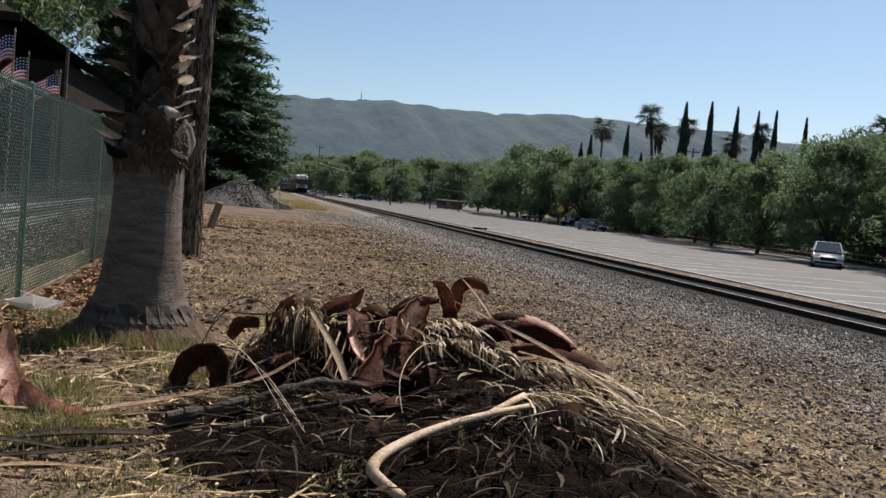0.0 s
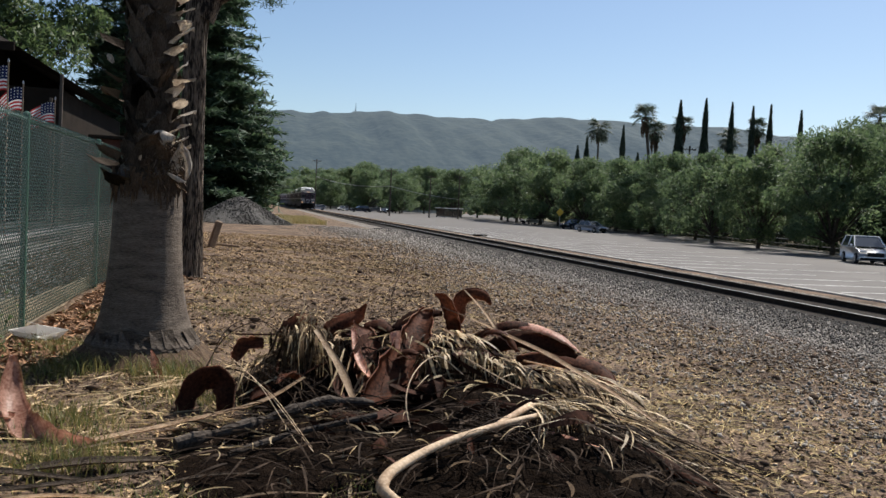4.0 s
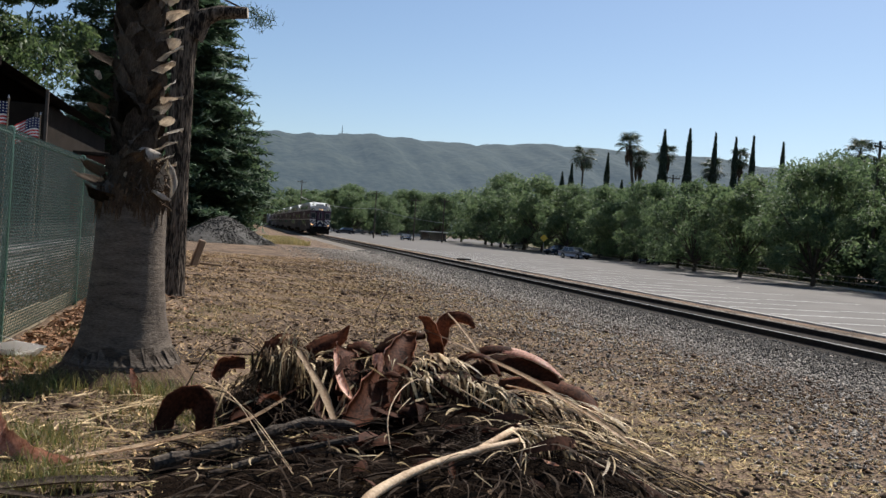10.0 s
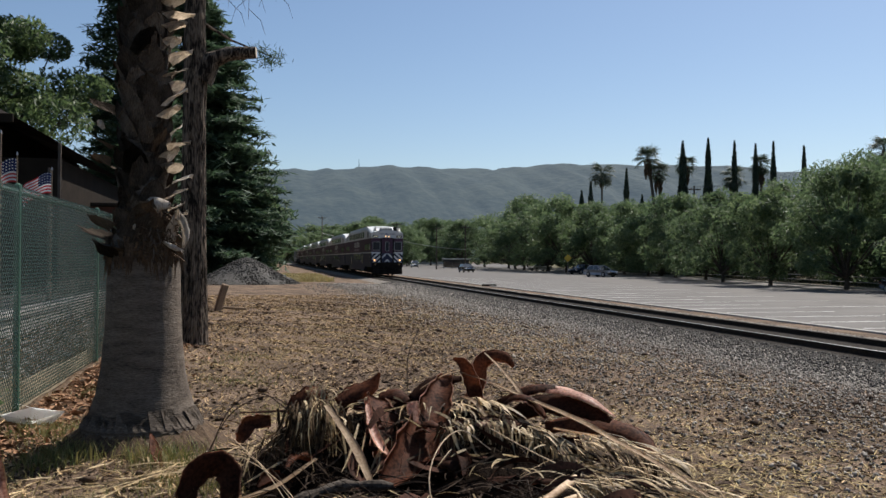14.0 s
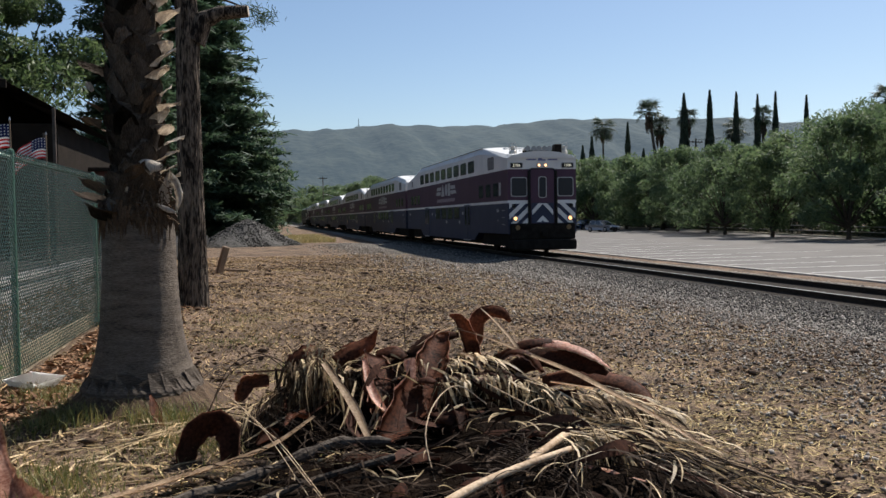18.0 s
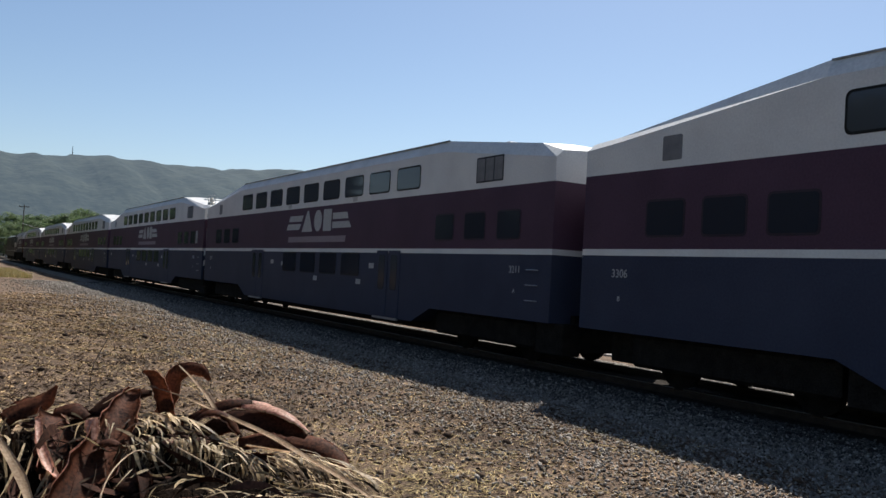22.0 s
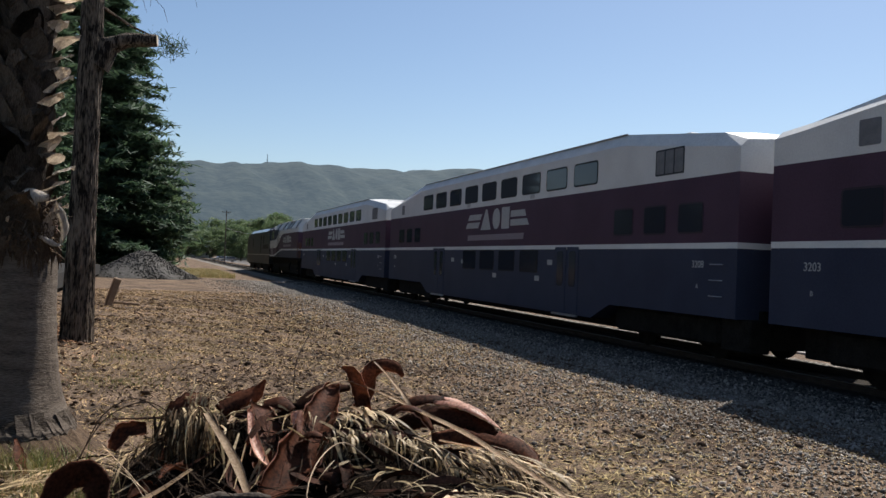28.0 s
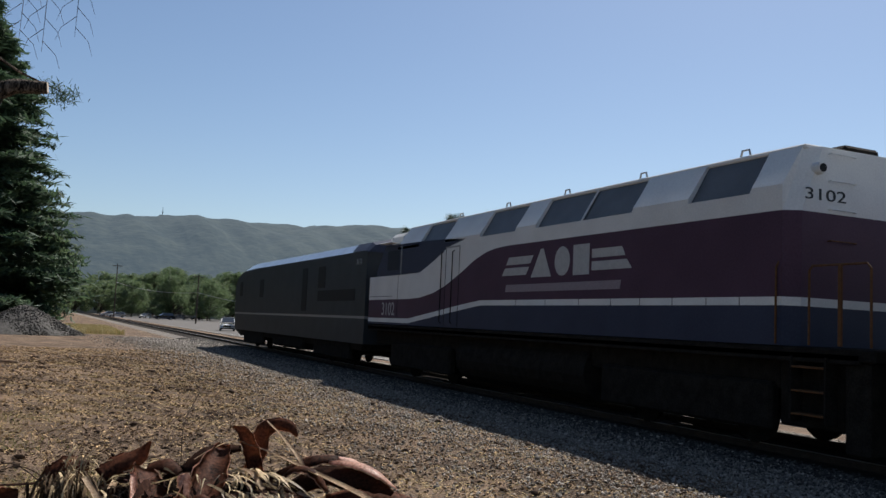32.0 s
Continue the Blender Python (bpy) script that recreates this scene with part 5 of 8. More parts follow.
    part("buffer_beam", slab(-1.42, 1.42, -0.12, 0.3, 0.62, 1.28, 0.04), M_UNDER, car)
    for s in (-1, 1):
        part("cab_mirror", slab(s * 1.53 - 0.02, s * 1.53 + 0.02, 1.0, 1.22, 2.5, 3.05, 0.01), M_LETTER, car, "pale mirror plate beside the cab")


def numbers(car, text, cab):
    for s in (-1, 1):
        for y in (1.6, 24.4):
            lettering(text, 0.2, car, Matrix.Translation((s * (HALF + 0.003), y, 1.78)) @ SIDE[s], M_LETTER, "fleet_number")
            lettering("A" if y < 5 else "B", 0.12, car, Matrix.Translation((s * (HALF + 0.003), y, 1.38)) @ SIDE[s], M_LETTER, "end_letter")
    if cab:
        for x in (-1.12, 1.12):
            lettering(text, 0.17, car, Matrix.Translation((x, -0.032, 3.665)) @ FACE, glow("lit_number", (0.9, 0.85, 0.65), 0.3), "fleet_number")


def diesel():
    """Cowl-bodied locomotive: flat hood end with handrails, louvred roof bays, cab and nose at the other end."""
    L = 19.3
    lo = thing("diesel_locomotive", "cowl diesel locomotive, white, maroon and blue with sweeping stripe", "locomotive", (TRACK_X, 0, RAIL_Z), "locomotives of the train")
    ys = [1.35, 11.1, 12.4, 15.8, L]
    part("lower_body", band(ys, [1.58] * 5, [2.17, 2.17, 2.03, 1.64, 1.64], bottom=True), M_BLUE, lo)
    part("sweep_stripe", band(ys, [2.17, 2.17, 2.03, 1.64, 1.64], [2.3, 2.3, 2.17, 1.78, 1.77], HALF + 0.003), M_WHITE, lo)
    ys = [1.35, 9.75, 10.4, 10.9, 11.57, 12.14, 13.16, 14.0, 15.0, 15.8, L]
    low = [2.3, 2.3, 2.3, 2.3, 2.257, 2.197, 2.08, 1.985, 1.87, 1.78, 1.77]
    sweep = [3.6, 3.6, 3.57, 3.5, 3.32, 3.09, 2.74, 2.53, 2.4, 2.37, 2.36]
    part("middle_body", band(ys, low, sweep), M_PURPLE, lo)
    part("upper_body", band(ys, sweep, [3.92, 3.92, 3.92, 3.92, 3.92, 3.92, 3.77, 3.46, 3.15, 3.12, 3.12], HALF + 0.002), M_WHITE, lo)
    part("cab_band", band([12.14, 13.16, 14.0, 15.0, 17.95, 18.65], [3.92, 3.77, 3.46, 3.15, 3.12, 3.12], [3.93, 4.0, 4.03, 4.06, 4.1, 3.3], HALF), M_BLUE, lo, "dark blue cab side")
    # sloping shoulders with alternating dark intake bays and white panels
    for s in (-1, 1):
        for k, (a, b, m, nm) in enumerate(((1.35, 1.98, M_WHITE, "shoulder_panel"), (2.0, 3.42, M_BAY, "intake_bay"), (3.44, 4.98, M_WHITE, "shoulder_panel"), (5.0, 6.64, M_BAY, "intake_bay"), (6.7, 8.5, M_BAY, "intake_bay"), (8.52, 9.42, M_WHITE, "shoulder_panel"), (9.45, 11.25, M_BAY, "intake_bay"), (11.27, 13.4, M_WHITE, "shoulder_panel"), (13.42, 15.2, M_BAY, "intake_bay"), (15.22, 16.9, M_WHITE, "shoulder_panel"))):
            bm = bmesh.new()
            o = 0.0 if m is not M_BAY else 0.035
            # a white panel has an upright foot and a knee, a bay one flat slope
            prof = ((HALF, 3.92), (HALF, 4.0), (HALF - 0.41, 4.62), (HALF - 0.6, 4.6), (HALF - 0.6, 3.92)) if m is not M_BAY else ((HALF - o, 3.9), (HALF - 0.42 - o, 4.62), (HALF - 0.6, 4.6), (HALF - 0.6, 3.9))
            q = [[bm.verts.new((s * x, y, z)) for x, z in prof] for y in (a, b)]
            for i in range(len(prof)):
                i2 = (i + 1) % len(prof)
                bm.faces.new((q[0][i], q[0][i2], q[1][i2], q[1][i]))
            for side in q:
                bm.faces.new(side)
            bmesh.ops.recalc_face_normals(bm, faces=bm.faces[:])
            part(nm, bm, m, lo)
            if m is M_BAY:
                part("bay_rim", tube([(s * (HALF - 0.01), a, 3.92), (s * (HALF - 0.43), a, 4.62)], 0.022, 4), M_WHITE, lo)
    part("roof", slab(-1.09, 1.09, 1.3, 16.9, 4.58, 4.66, 0.02), M_WHITE, lo)
    # the hood end, its corners cut off
    for nm, z0, z1, m in (("hood_end", 3.6, 4.62, M_WHITE), ("hood_end_band", 2.3, 3.6, M_PURPLE), ("end_stripe", 2.17, 2.3, M_WHITE), ("end_skirt", 1.58, 2.17, M_BLUE)):
        bm = bmesh.new()
        ring = [(-HALF, 1.36), (-HALF + 0.24, 1.2), (HALF - 0.24, 1.2), (HALF, 1.36)]
        lo_v = [bm.verts.new((x, y, z0)) for x, y in ring]
        top_x = 0.42 if z1 > 4 else 0.0
        hi_v = [bm.verts.new((x - math.copysign(min(top_x, abs(x) - 0.8), x), y, z1)) for x, y in ring]
        for i in range(3):
            bm.faces.new((lo_v[i], lo_v[i + 1], hi_v[i + 1], hi_v[i]))
        bm.faces.new(hi_v)
        bmesh.ops.recalc_face_normals(bm, faces=bm.faces[:])
        part(nm, bm, m, lo, "white flat hood end with cut corners" if z1 > 4 else "")
    for k, y in enumerate((4.3, 6.3, 8.6, 11.2, 14.5)):
        part("roof_fan", tube([(0, y, 4.66), (0, y, 4.74), (0, y, 4.76)], [0.6, 0.58, 0.5], 18), M_UNDER, lo, "dark round roof fan")
    part("exhaust_box", slab(0.0, 0.8, 1.5, 2.3, 4.64, 4.82, 0.05), M_UNDER, lo)
    for k in range(5):
        part("lifting_eye", tube([(-1.0, 2.5 + 2.7 * k, 4.62), (-1.0, 2.55 + 2.7 * k, 4.78), (-1.0, 2.7 + 2.7 * k, 4.78), (-1.0, 2.75 + 2.7 * k, 4.62)], 0.02, 5), M_SILVER, lo)
    # cab and nose
    part("cab_roof", slab(-1.3, 1.3, 16.85, 18.05, 4.05, 4.5, 0.12), M_WHITE, lo)
    bm = bmesh.new()
    bm.faces.new([bm.verts.new(c) for c in ((-1.4, 18.66, 3.28), (1.4, 18.66, 3.28), (1.4, 17.99, 4.1), (-1.4, 17.99, 4.1))])
    part("windscreen", bm, M_PANEDIM, lo)
    bm = bmesh.new()
    q = [[bm.verts.new((x, y, z)) for x in (-1.3, 1.3)] for y, z in ((18.0, 1.64), (18.0, 3.3), (18.7, 3.25), (19.3, 3.12), (19.35, 1.64))]
    for a, b in zip(q, q[1:]):
        bm.faces.new((a[0], a[1], b[1], b[0]))
    for i in (0, 1):
        bm.faces.new([r[i] for r in q])
    bmesh.ops.recalc_face_normals(bm, faces=bm.faces[:])
    part("nose", bm, M_WHITE, lo, "white blunt nose")
    for s in (-1, 1):
        w = part("cab_window", rounded(1.0, 0.62, 0.06, 0.012, "cab_window", M_PANE), None, lo)
        w.matrix_basis = Matrix.Translation((s * HALF, 17.2, 3.6)) @ SIDE[s]
        for y in (13.25, 12.4):
            part("door_seam", slab(s * 1.497, s * 1.507, y - 0.012, y + 0.012, 1.62, 3.75, 0.0), M_GASKET, lo)
        for y in (13.42, 12.72):
            part("door_rail", tube([(s * 1.5, y, 3.66), (s * 1.56, y, 3.62), (s * 1.56, y, 1.72), (s * 1.5, y, 1.68)], 0.016, 5), M_UNDER, lo)
        part("door_lintel", slab(s * 1.5, s * 1.515, 12.38, 13.27, 3.74, 3.78, 0.0), M_SILVER, lo)
        part("sun_visor", slab(s * 1.5, s * 1.72, 16.9, 17.95, 4.13, 4.16, 0.008), M_WHITE, lo)
        part("cab_pillar", slab(s * 1.5, s * 1.512, 16.5, 16.58, 3.14, 4.05, 0.0), M_SILVER, lo)
        part("nose_seam", slab(s * 1.5, s * 1.506, 16.72, 16.74, 1.8, 3.1, 0.0), M_GASKET, lo)
        part("nose_seam", slab(s * 1.5, s * 1.506, 17.2, 19.2, 2.46, 2.475, 0.0), M_GASKET, lo)
        for y in (2.2, 2.95, 3.8, 4.7, 5.6, 6.7, 8.0, 9.3):
            part("stripe_seam", slab(s * 1.5, s * 1.506, y - 0.007, y + 0.007, 2.165, 2.305, 0.0), M_GASKET, lo)
        logo(lo, s, 7.35, 2.98, 0.9)
        lettering("3102", 0.58, lo, Matrix.Translation((s * (HALF + 0.004), 17.5, 1.87)) @ SIDE[s], M_LETTER, "fleet_number")
        part("handrail", tube([(s * 1.52, 1.44, 1.6), (s * 1.52, 1.44, 2.74), (s * 1.46, 1.4, 2.9)], 0.019, 6), M_HANDRAIL, lo, "rusty orange handrail")
        part("handrail", tube([(s * 1.52, 0.82, 1.6), (s * 1.52, 0.82, 2.66), (s * 1.52, 0.76, 2.73), (s * 1.52, -0.14, 2.73), (s * 1.52, -0.2, 2.66), (s * 1.52, -0.2, 1.6)], 0.019, 6), M_HANDRAIL, lo, "rusty orange hoop handrail")
        part("rail_post", slab(s * 1.5, s * 1.54, 0.26, 0.32, 1.6, 2.73, 0.005), M_HANDRAIL, lo)
        for z in (0.6, 0.93, 1.27):
            part("step", slab(s * 1.3, s * 1.54, 0.55, 1.12, z, z + 0.03, 0.005), M_HANDRAIL, lo)
        for y in (0.53, 1.14):
            part("step_side", slab(s * 1.3, s * 1.54, y - 0.02, y + 0.02, 0.5, 1.44, 0.005), M_UNDER, lo)
        part("fuel_tank", tube([(s * 0.8, 6.6, 0.8), (s * 0.8, 12.6, 0.8)], 0.6, 18), M_UNDER, lo)
        part("sill", slab(s * 1.42, s * 1.5, 0.0, L, 1.36, 1.5, 0.01), M_UNDER, lo)
    lettering("3102", 0.36, lo, Matrix.Translation((-0.78, 1.194, 3.79)) @ FACE @ Matrix.Diagonal((1.25, 0.7, 1, 1)), M_DARKGREY, "fleet_number")
    for z in (4.52, 4.1, 3.66, 3.18):
        part("grab_iron", tube([(-0.72, 1.2, z), (-0.72, 1.14, z), (-0.18, 1.14, z), (-0.18, 1.2, z)], 0.012, 5), M_HANDRAIL if z < 3.5 else M_WHITE, lo)
    part("marker_lamp", tube([(-0.95, 1.1, 4.27), (-0.95, 1.24, 4.27)], [0.09, 0.1], 14), M_WHITE, lo)
    part("marker_lens", tube([(-0.95, 1.08, 4.27), (-0.95, 1.12, 4.27)], [0.065, 0.065], 14), M_GASKET, lo)
    part("pilot", slab(-1.42, 1.42, -0.1, 0.3, 0.14, 1.4, 0.03), M_UNDER, lo)
    part("end_frame", slab(-1.25, 1.25, 0.3, 1.6, 0.4, 1.4, 0.03), M_UNDER, lo)
    part("underframe", slab(-1.2, 1.2, 1.62, L - 0.1, 0.92, 1.42, 0.03), M_UNDER, lo)
    part("platform", slab(-1.5, 1.5, -0.25, L, 1.4, 1.57, 0.02), M_UNDER, lo)
    for y in (3.9, 15.3):
        bogie(lo, y, 2.75)
        for s in (-1, 1):
            part("brake_rigging", slab(s * 1.12, s * 1.34, y - 2.2, y + 2.2, 0.28, 1.02, 0.05), M_UNDER, lo)
    part("coupler", slab(-0.12, 0.12, -0.45, L + 0.5, 0.72, 0.95, 0.02), M_UNDER, lo)
    return lo


def charger():
    """Newer locomotive at the tail: smooth dark body with a bright rounded roof and a raked cab end."""
    L = 21.4
    lo = thing("tail_locomotive", "newer dark grey locomotive with bright rounded roof at the tail", "locomotive", (TRACK_X, 0, RAIL_Z), "locomotives of the train")
    part("lower_body", band([-0.5, 21.5], [0.85] * 2, [1.72] * 2, bottom=True), M_DARKGREY, lo)
    part("waist_stripe", band([-0.5, 21.6], [1.72] * 2, [1.81] * 2, HALF + 0.003), M_SILVER, lo)
    ends, tops = [-0.5, 16.8, 19.4, 20.4, 21.3, 21.75], [4.07, 4.12, 4.08, 3.96, 3.72, 3.35]
    part("side_body", band(ends, [1.82] * 6, tops), M_DARKGREY, lo)
    bm, hood = bmesh.new(), bmesh.new()
    for mesh, stops, lift in ((bm, ((1.05, 4.075, 1.0), (17.0, 4.12, 1.0), (18.6, 4.1, 0.9), (19.8, 4.05, 0.5), (21.3, 3.72, 0.1), (21.75, 3.35, 0.1)), 0.0), (hood, ((-0.62, 4.0, 0.85), (-0.3, 4.06, 1.0), (1.1, 4.07, 1.0)), 0.02)):
        rows = [[mesh.verts.new((x * (1 + lift * 0.3), y, base + lift + dz * k)) for x, dz in ((-HALF, 0.0), (-1.25, 0.3), (-0.6, 0.46), (0, 0.5), (0.6, 0.46), (1.25, 0.3), (HALF, 0.0))] for y, base, k in stops]
        for p, q in zip(rows, rows[1:]):
            for k in range(6):
                mesh.faces.new((p[k], p[k + 1], q[k + 1], q[k]))
        mesh.faces.new(rows[0])
        mesh.faces.new(rows[-1])
        bmesh.ops.recalc_face_normals(mesh, faces=mesh.faces[:])
    part("roof", bm, M_STEELROOF, lo, "bright curved roof catching the sun")
    part("end_hood", hood, M_BLUE, lo, "dark blue roof end")
    for nm, y, w, h, z in (("radiator_grille", 2.9, 4.6, 0.42, 2.56), ("side_window", 4.75, 0.95, 0.85, 3.3), ("side_door", 7.2, 0.75, 1.8, 2.85), ("side_panel", 15.2, 0.8, 0.9, 3.05), ("side_panel", 20.2, 0.7, 0.8, 3.1)):
        part(nm, rounded(w, h, 0.05, 0.01, nm, M_GASKET), None, lo).matrix_basis = Matrix.Translation((-HALF, y, z)) @ SIDE[-1]
    lettering("3111", 0.3, lo, Matrix.Translation((-HALF - 0.004, 0.3, 3.62)) @ SIDE[-1], M_LETTER, "fleet_number")
    part("nose", slab(-1.4, 1.4, 20.9, 21.95, 0.5, 3.0, 0.3), M_DARKGREY, lo)
    part("underframe", slab(-1.3, 1.3, 0.2, 20.9, 0.6, 0.9, 0.02), M_UNDER, lo)
    part("fuel_tank", slab(-1.35, 1.35, 7.5, 13.0, 0.3, 0.86, 0.1), M_UNDER, lo)
    for y in (3.6, 17.2):
        bogie(lo, y, 2.8)
        for s in (-1, 1):
            part("bogie_side", slab(s * 1.2, s * 1.36, y - 2.3, y + 2.3, 0.22, 0.86, 0.05), M_UNDER, lo)
    part("coupler", slab(-0.12, 0.12, -0.3, 0.4, 0.72, 0.95, 0.02), M_UNDER, lo)
    return lo


TRAIN = []


def build_train():
    plain, lead = coach(), coach(True)
    cars = [lead, plain, copy_thing(lead, pose(TRACK_X, 52, RAIL_Z)), copy_thing(plain, pose(TRACK_X, 78, RAIL_Z)), copy_thing(plain, pose(TRACK_X, 104, RAIL_Z)), copy_thing(plain, pose(TRACK_X, 130, RAIL_Z))]
    cars[2]["label"] = "driving coach running in the middle of the train"
    for k, (car, text) in enumerate(zip(cars, ("3306", "3211", "3308", "3203", "3208", "3214"))):
        numbers(car, text, k == 0)
        TRAIN.append((car, 25.9 * k))
    TRAIN.append((diesel(), 155.7))
    TRAIN.append((charger(), 175.9))


build_train()


# ---- hills: a plain backdrop far behind everything, its haze put in as glow ----
def build_hills():
    m = surf("wooded_hill_hazeglow", (0.012, 0.018, 0.013), (0.032, 0.038, 0.026), 0.012, 1.0, 1.0, 0.05, dist=7, lo=0.4, hi=0.62)
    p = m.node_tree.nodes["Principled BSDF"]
    # a faint blue emission over the whole slope stands in for haze
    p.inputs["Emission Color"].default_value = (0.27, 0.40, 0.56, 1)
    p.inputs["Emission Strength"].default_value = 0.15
    RX = [-4200, -1500, -700, 20, 70, 130, 230, 290, 325, 380, 500, 660, 770, 850, 980, 1130, 1260, 1370, 1500, 1700, 2400, 4200]
    RZ = [180, 250, 275, 293, 302, 299, 305, 309, 320, 312, 313, 314, 315, 331, 333, 343, 346, 346, 348, 347, 325, 220]
    xs, us = np.r_[np.linspace(-4000, -300, 40), np.linspace(-290, 1800, 460), np.linspace(1830, 4000, 30)], np.linspace(0, 1, 60)
    X, U = np.meshgrid(xs, us)
    ridge = np.interp(X, RX, RZ)
    fold = np.array([[noise.noise((x / 190, 3.1, u * 1.3)) * 0.5 + noise.noise((x / 70, 7.7, u * 3.1)) * 0.28 for x in xs] for u in us])
    wood = np.array([[noise.noise((x / 16, 5.5, u * 34)) * 0.6 + noise.noise((x / 38, 2.2, u * 15)) for x in xs] for u in us])
    crest = np.array([max(0.0, noise.noise((x / 11, 1.7, 0.3))) + 0.6 * noise.noise((x / 34, 4.7, 0.9)) for x in xs])
    prof = np.sin(U * math.pi / 2) ** 0.85
    Z = ridge * prof + fold * 75 * np.sin(U * math.pi) + 1.6 * wood * np.clip(1.1 - U, 0, 1) ** 0.5 * (U < 0.97) + 8.0 * crest[None] * (U > 0.97)
    Y = 1900 + 1100 * U + fold * 60 - 4 * wood * (U < 0.97)
    v = np.stack([X, Y, Z - 2 * (1 - U)], -1).reshape(-1, 3)
    w = len(xs)
    i = (np.arange(len(us) - 1)[:, None] * w + np.arange(w - 1)[None]).ravel()
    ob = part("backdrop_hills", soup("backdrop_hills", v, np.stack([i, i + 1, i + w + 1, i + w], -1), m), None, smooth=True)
    tagged(ob, "long wooded ridge, its blue haze put in as glow", "hills", kind="structure")
    tower = thing("radio_mast", "slender lattice mast on the far ridge", "mast", (330, 2985, 316))
    part("mast", tube([(0, 0, -8), (0, 0, 34)], [2.2, 0.7], 4), M_DARKGREY, tower)
    part("crossbar", tube([(-3, 0, 14), (3, 0, 14)], 0.7, 4), M_DARKGREY, tower)


build_hills()

M_GREENSTEEL = surf("green_vinyl", (0.012, 0.06, 0.035), (0.025, 0.095, 0.055), 20, 0.4, 0.1, 80)
M_WIRE = surf("green_wire", (0.03, 0.08, 0.066), (0.055, 0.12, 0.1), 20, 0.2, 0.0, 80, spec=1.0, coat=0.8)
# brown stucco, darkened further to paint in the shade of the trees
M_WALL = surf("dark_brown_stucco", (0.013, 0.01, 0.008), (0.028, 0.022, 0.017), 2, 0.9, 0.3, 60, spec=0.05)
M_SHINGLE = surf("dark_shingle", (0.009, 0.008, 0.008), (0.05, 0.042, 0.036), 4, 0.95, 0.5, 30, spec=0.03)
M_TIMBER = surf("weathered_timber", (0.16, 0.11, 0.075), (0.3, 0.22, 0.15), 6, 0.85, 0.4, 40, stretch=(1, 1, 0.3))
M_PLY = surf("sunlit_board", (0.36, 0.29, 0.19), (0.5, 0.42, 0.29), 4, 0.85, 0.2, 50)
M_FOAM = surf("white_foam", (0.8, 0.79, 0.77), (0.9, 0.89, 0.87), 8, 0.6, 0.1, 60)
M_RED = surf("flag_red", (0.42, 0.04, 0.04), (0.52, 0.06, 0.06), 10, 0.8, 0.1, 60)
M_NAVY = surf("flag_navy", (0.02, 0.03, 0.1), (0.03, 0.04, 0.13), 10, 0.8, 0.1, 60)
M_CLOTHW = surf("flag_white", (0.6, 0.6, 0.6), (0.72, 0.72, 0.72), 10, 0.8, 0.1, 60)
M_POLEWOOD = surf("pole_wood", (0.05, 0.04, 0.033), (0.11, 0.09, 0.075), 5, 0.9, 0.3, 40)
M_CABLE = surf("black_cable", (0.02, 0.02, 0.02), (0.035, 0.035, 0.035), 5, 0.6, 0, 40)
M_BRIGHTCABLE = surf("sunlit_cable", (0.4, 0.4, 0.38), (0.55, 0.55, 0.52), 5, 0.5, 0, 40)


# ---- chain-link fence ----
FENCE_X, FENCE_TOP = -2.62, 2.52


def build_fence():
    fence = thing("chain_link_fence", "tall green vinyl chain-link fence with round posts", "fence", (FENCE_X, 0, 0))
    posts = [1.4, 6.1, 10.85, 15.55, 20.2, 24.9]
    for y in posts:
        post = part("post", tube([(0, y, -0.1), (0, y, FENCE_TOP)], 0.036, 10), M_GREENSTEEL, fence)
        part("post_cap", tube([(0, y, FENCE_TOP), (0, y, FENCE_TOP + 0.04), (0, y, FENCE_TOP + 0.06)], [0.042, 0.04, 0.01], 10), M_GREENSTEEL, post)
    part("top_rail", tube([(0, posts[0], FENCE_TOP - 0.04), (0, posts[-1], FENCE_TOP - 0.04)], 0.022, 8), M_GREENSTEEL, fence)
    part("tension_wire", tube([(0, posts[0], 0.12), (0, posts[-1], 0.12)], 0.004, 5), M_GREENSTEEL, fence)
    pitch, r, top = 0.08, 0.0042, FENCE_TOP + 0.02
    for a, b in zip(posts, posts[1:]):
        V = []
        h = top - 0.08
        for s in (-1, 1):
            for k in range(int((b - a + h) / pitch) + 1):
                y0 = a + k * pitch if s < 0 else b - k * pitch
                # from the top edge at y0 down towards the other side
                p0, p1 = (y0, top), (y0 + s * h, 0.08)
                lo, hi = (a, b)
                pts = []
                for (yy, zz), (y2, z2) in ((p0, p1), (p1, p0)):
                    if yy < lo or yy > hi:
                        lim = lo if yy < lo else hi
                        u = (lim - yy) / (y2 - yy)
                        yy, zz = lim, zz + (z2 - zz) * u
                    pts.append((yy, zz))
                if abs(pts[0][0] - pts[1][0]) < 0.03 or not (lo - 1e-6 <= pts[0][0] <= hi + 1e-6 and lo - 1e-6 <= pts[1][0] <= hi + 1e-6):
                    continue
                o = 0.026 + s * 0.003
                V.append([(o + dx, y + dy, z + dz) for y, z in pts for dx, dy, dz in ((-r, 0, 0), (r, 0.7 * r, 0.7 * r * s), (r, -0.7 * r, -0.7 * r * s))])
        V = np.array(V).reshape(-1, 3)
        n = len(V) // 6
        i = (np.arange(n) * 6)[:, None]
        F = np.concatenate([i + [0, 1, 4, 3], i + [1, 2, 5, 4], i + [2, 0, 3, 5]])
        part("wire_mesh", soup("wire_mesh", V, F, M_WIRE), None, fence, "diamond wire mesh panel", smooth=True)


build_fence()


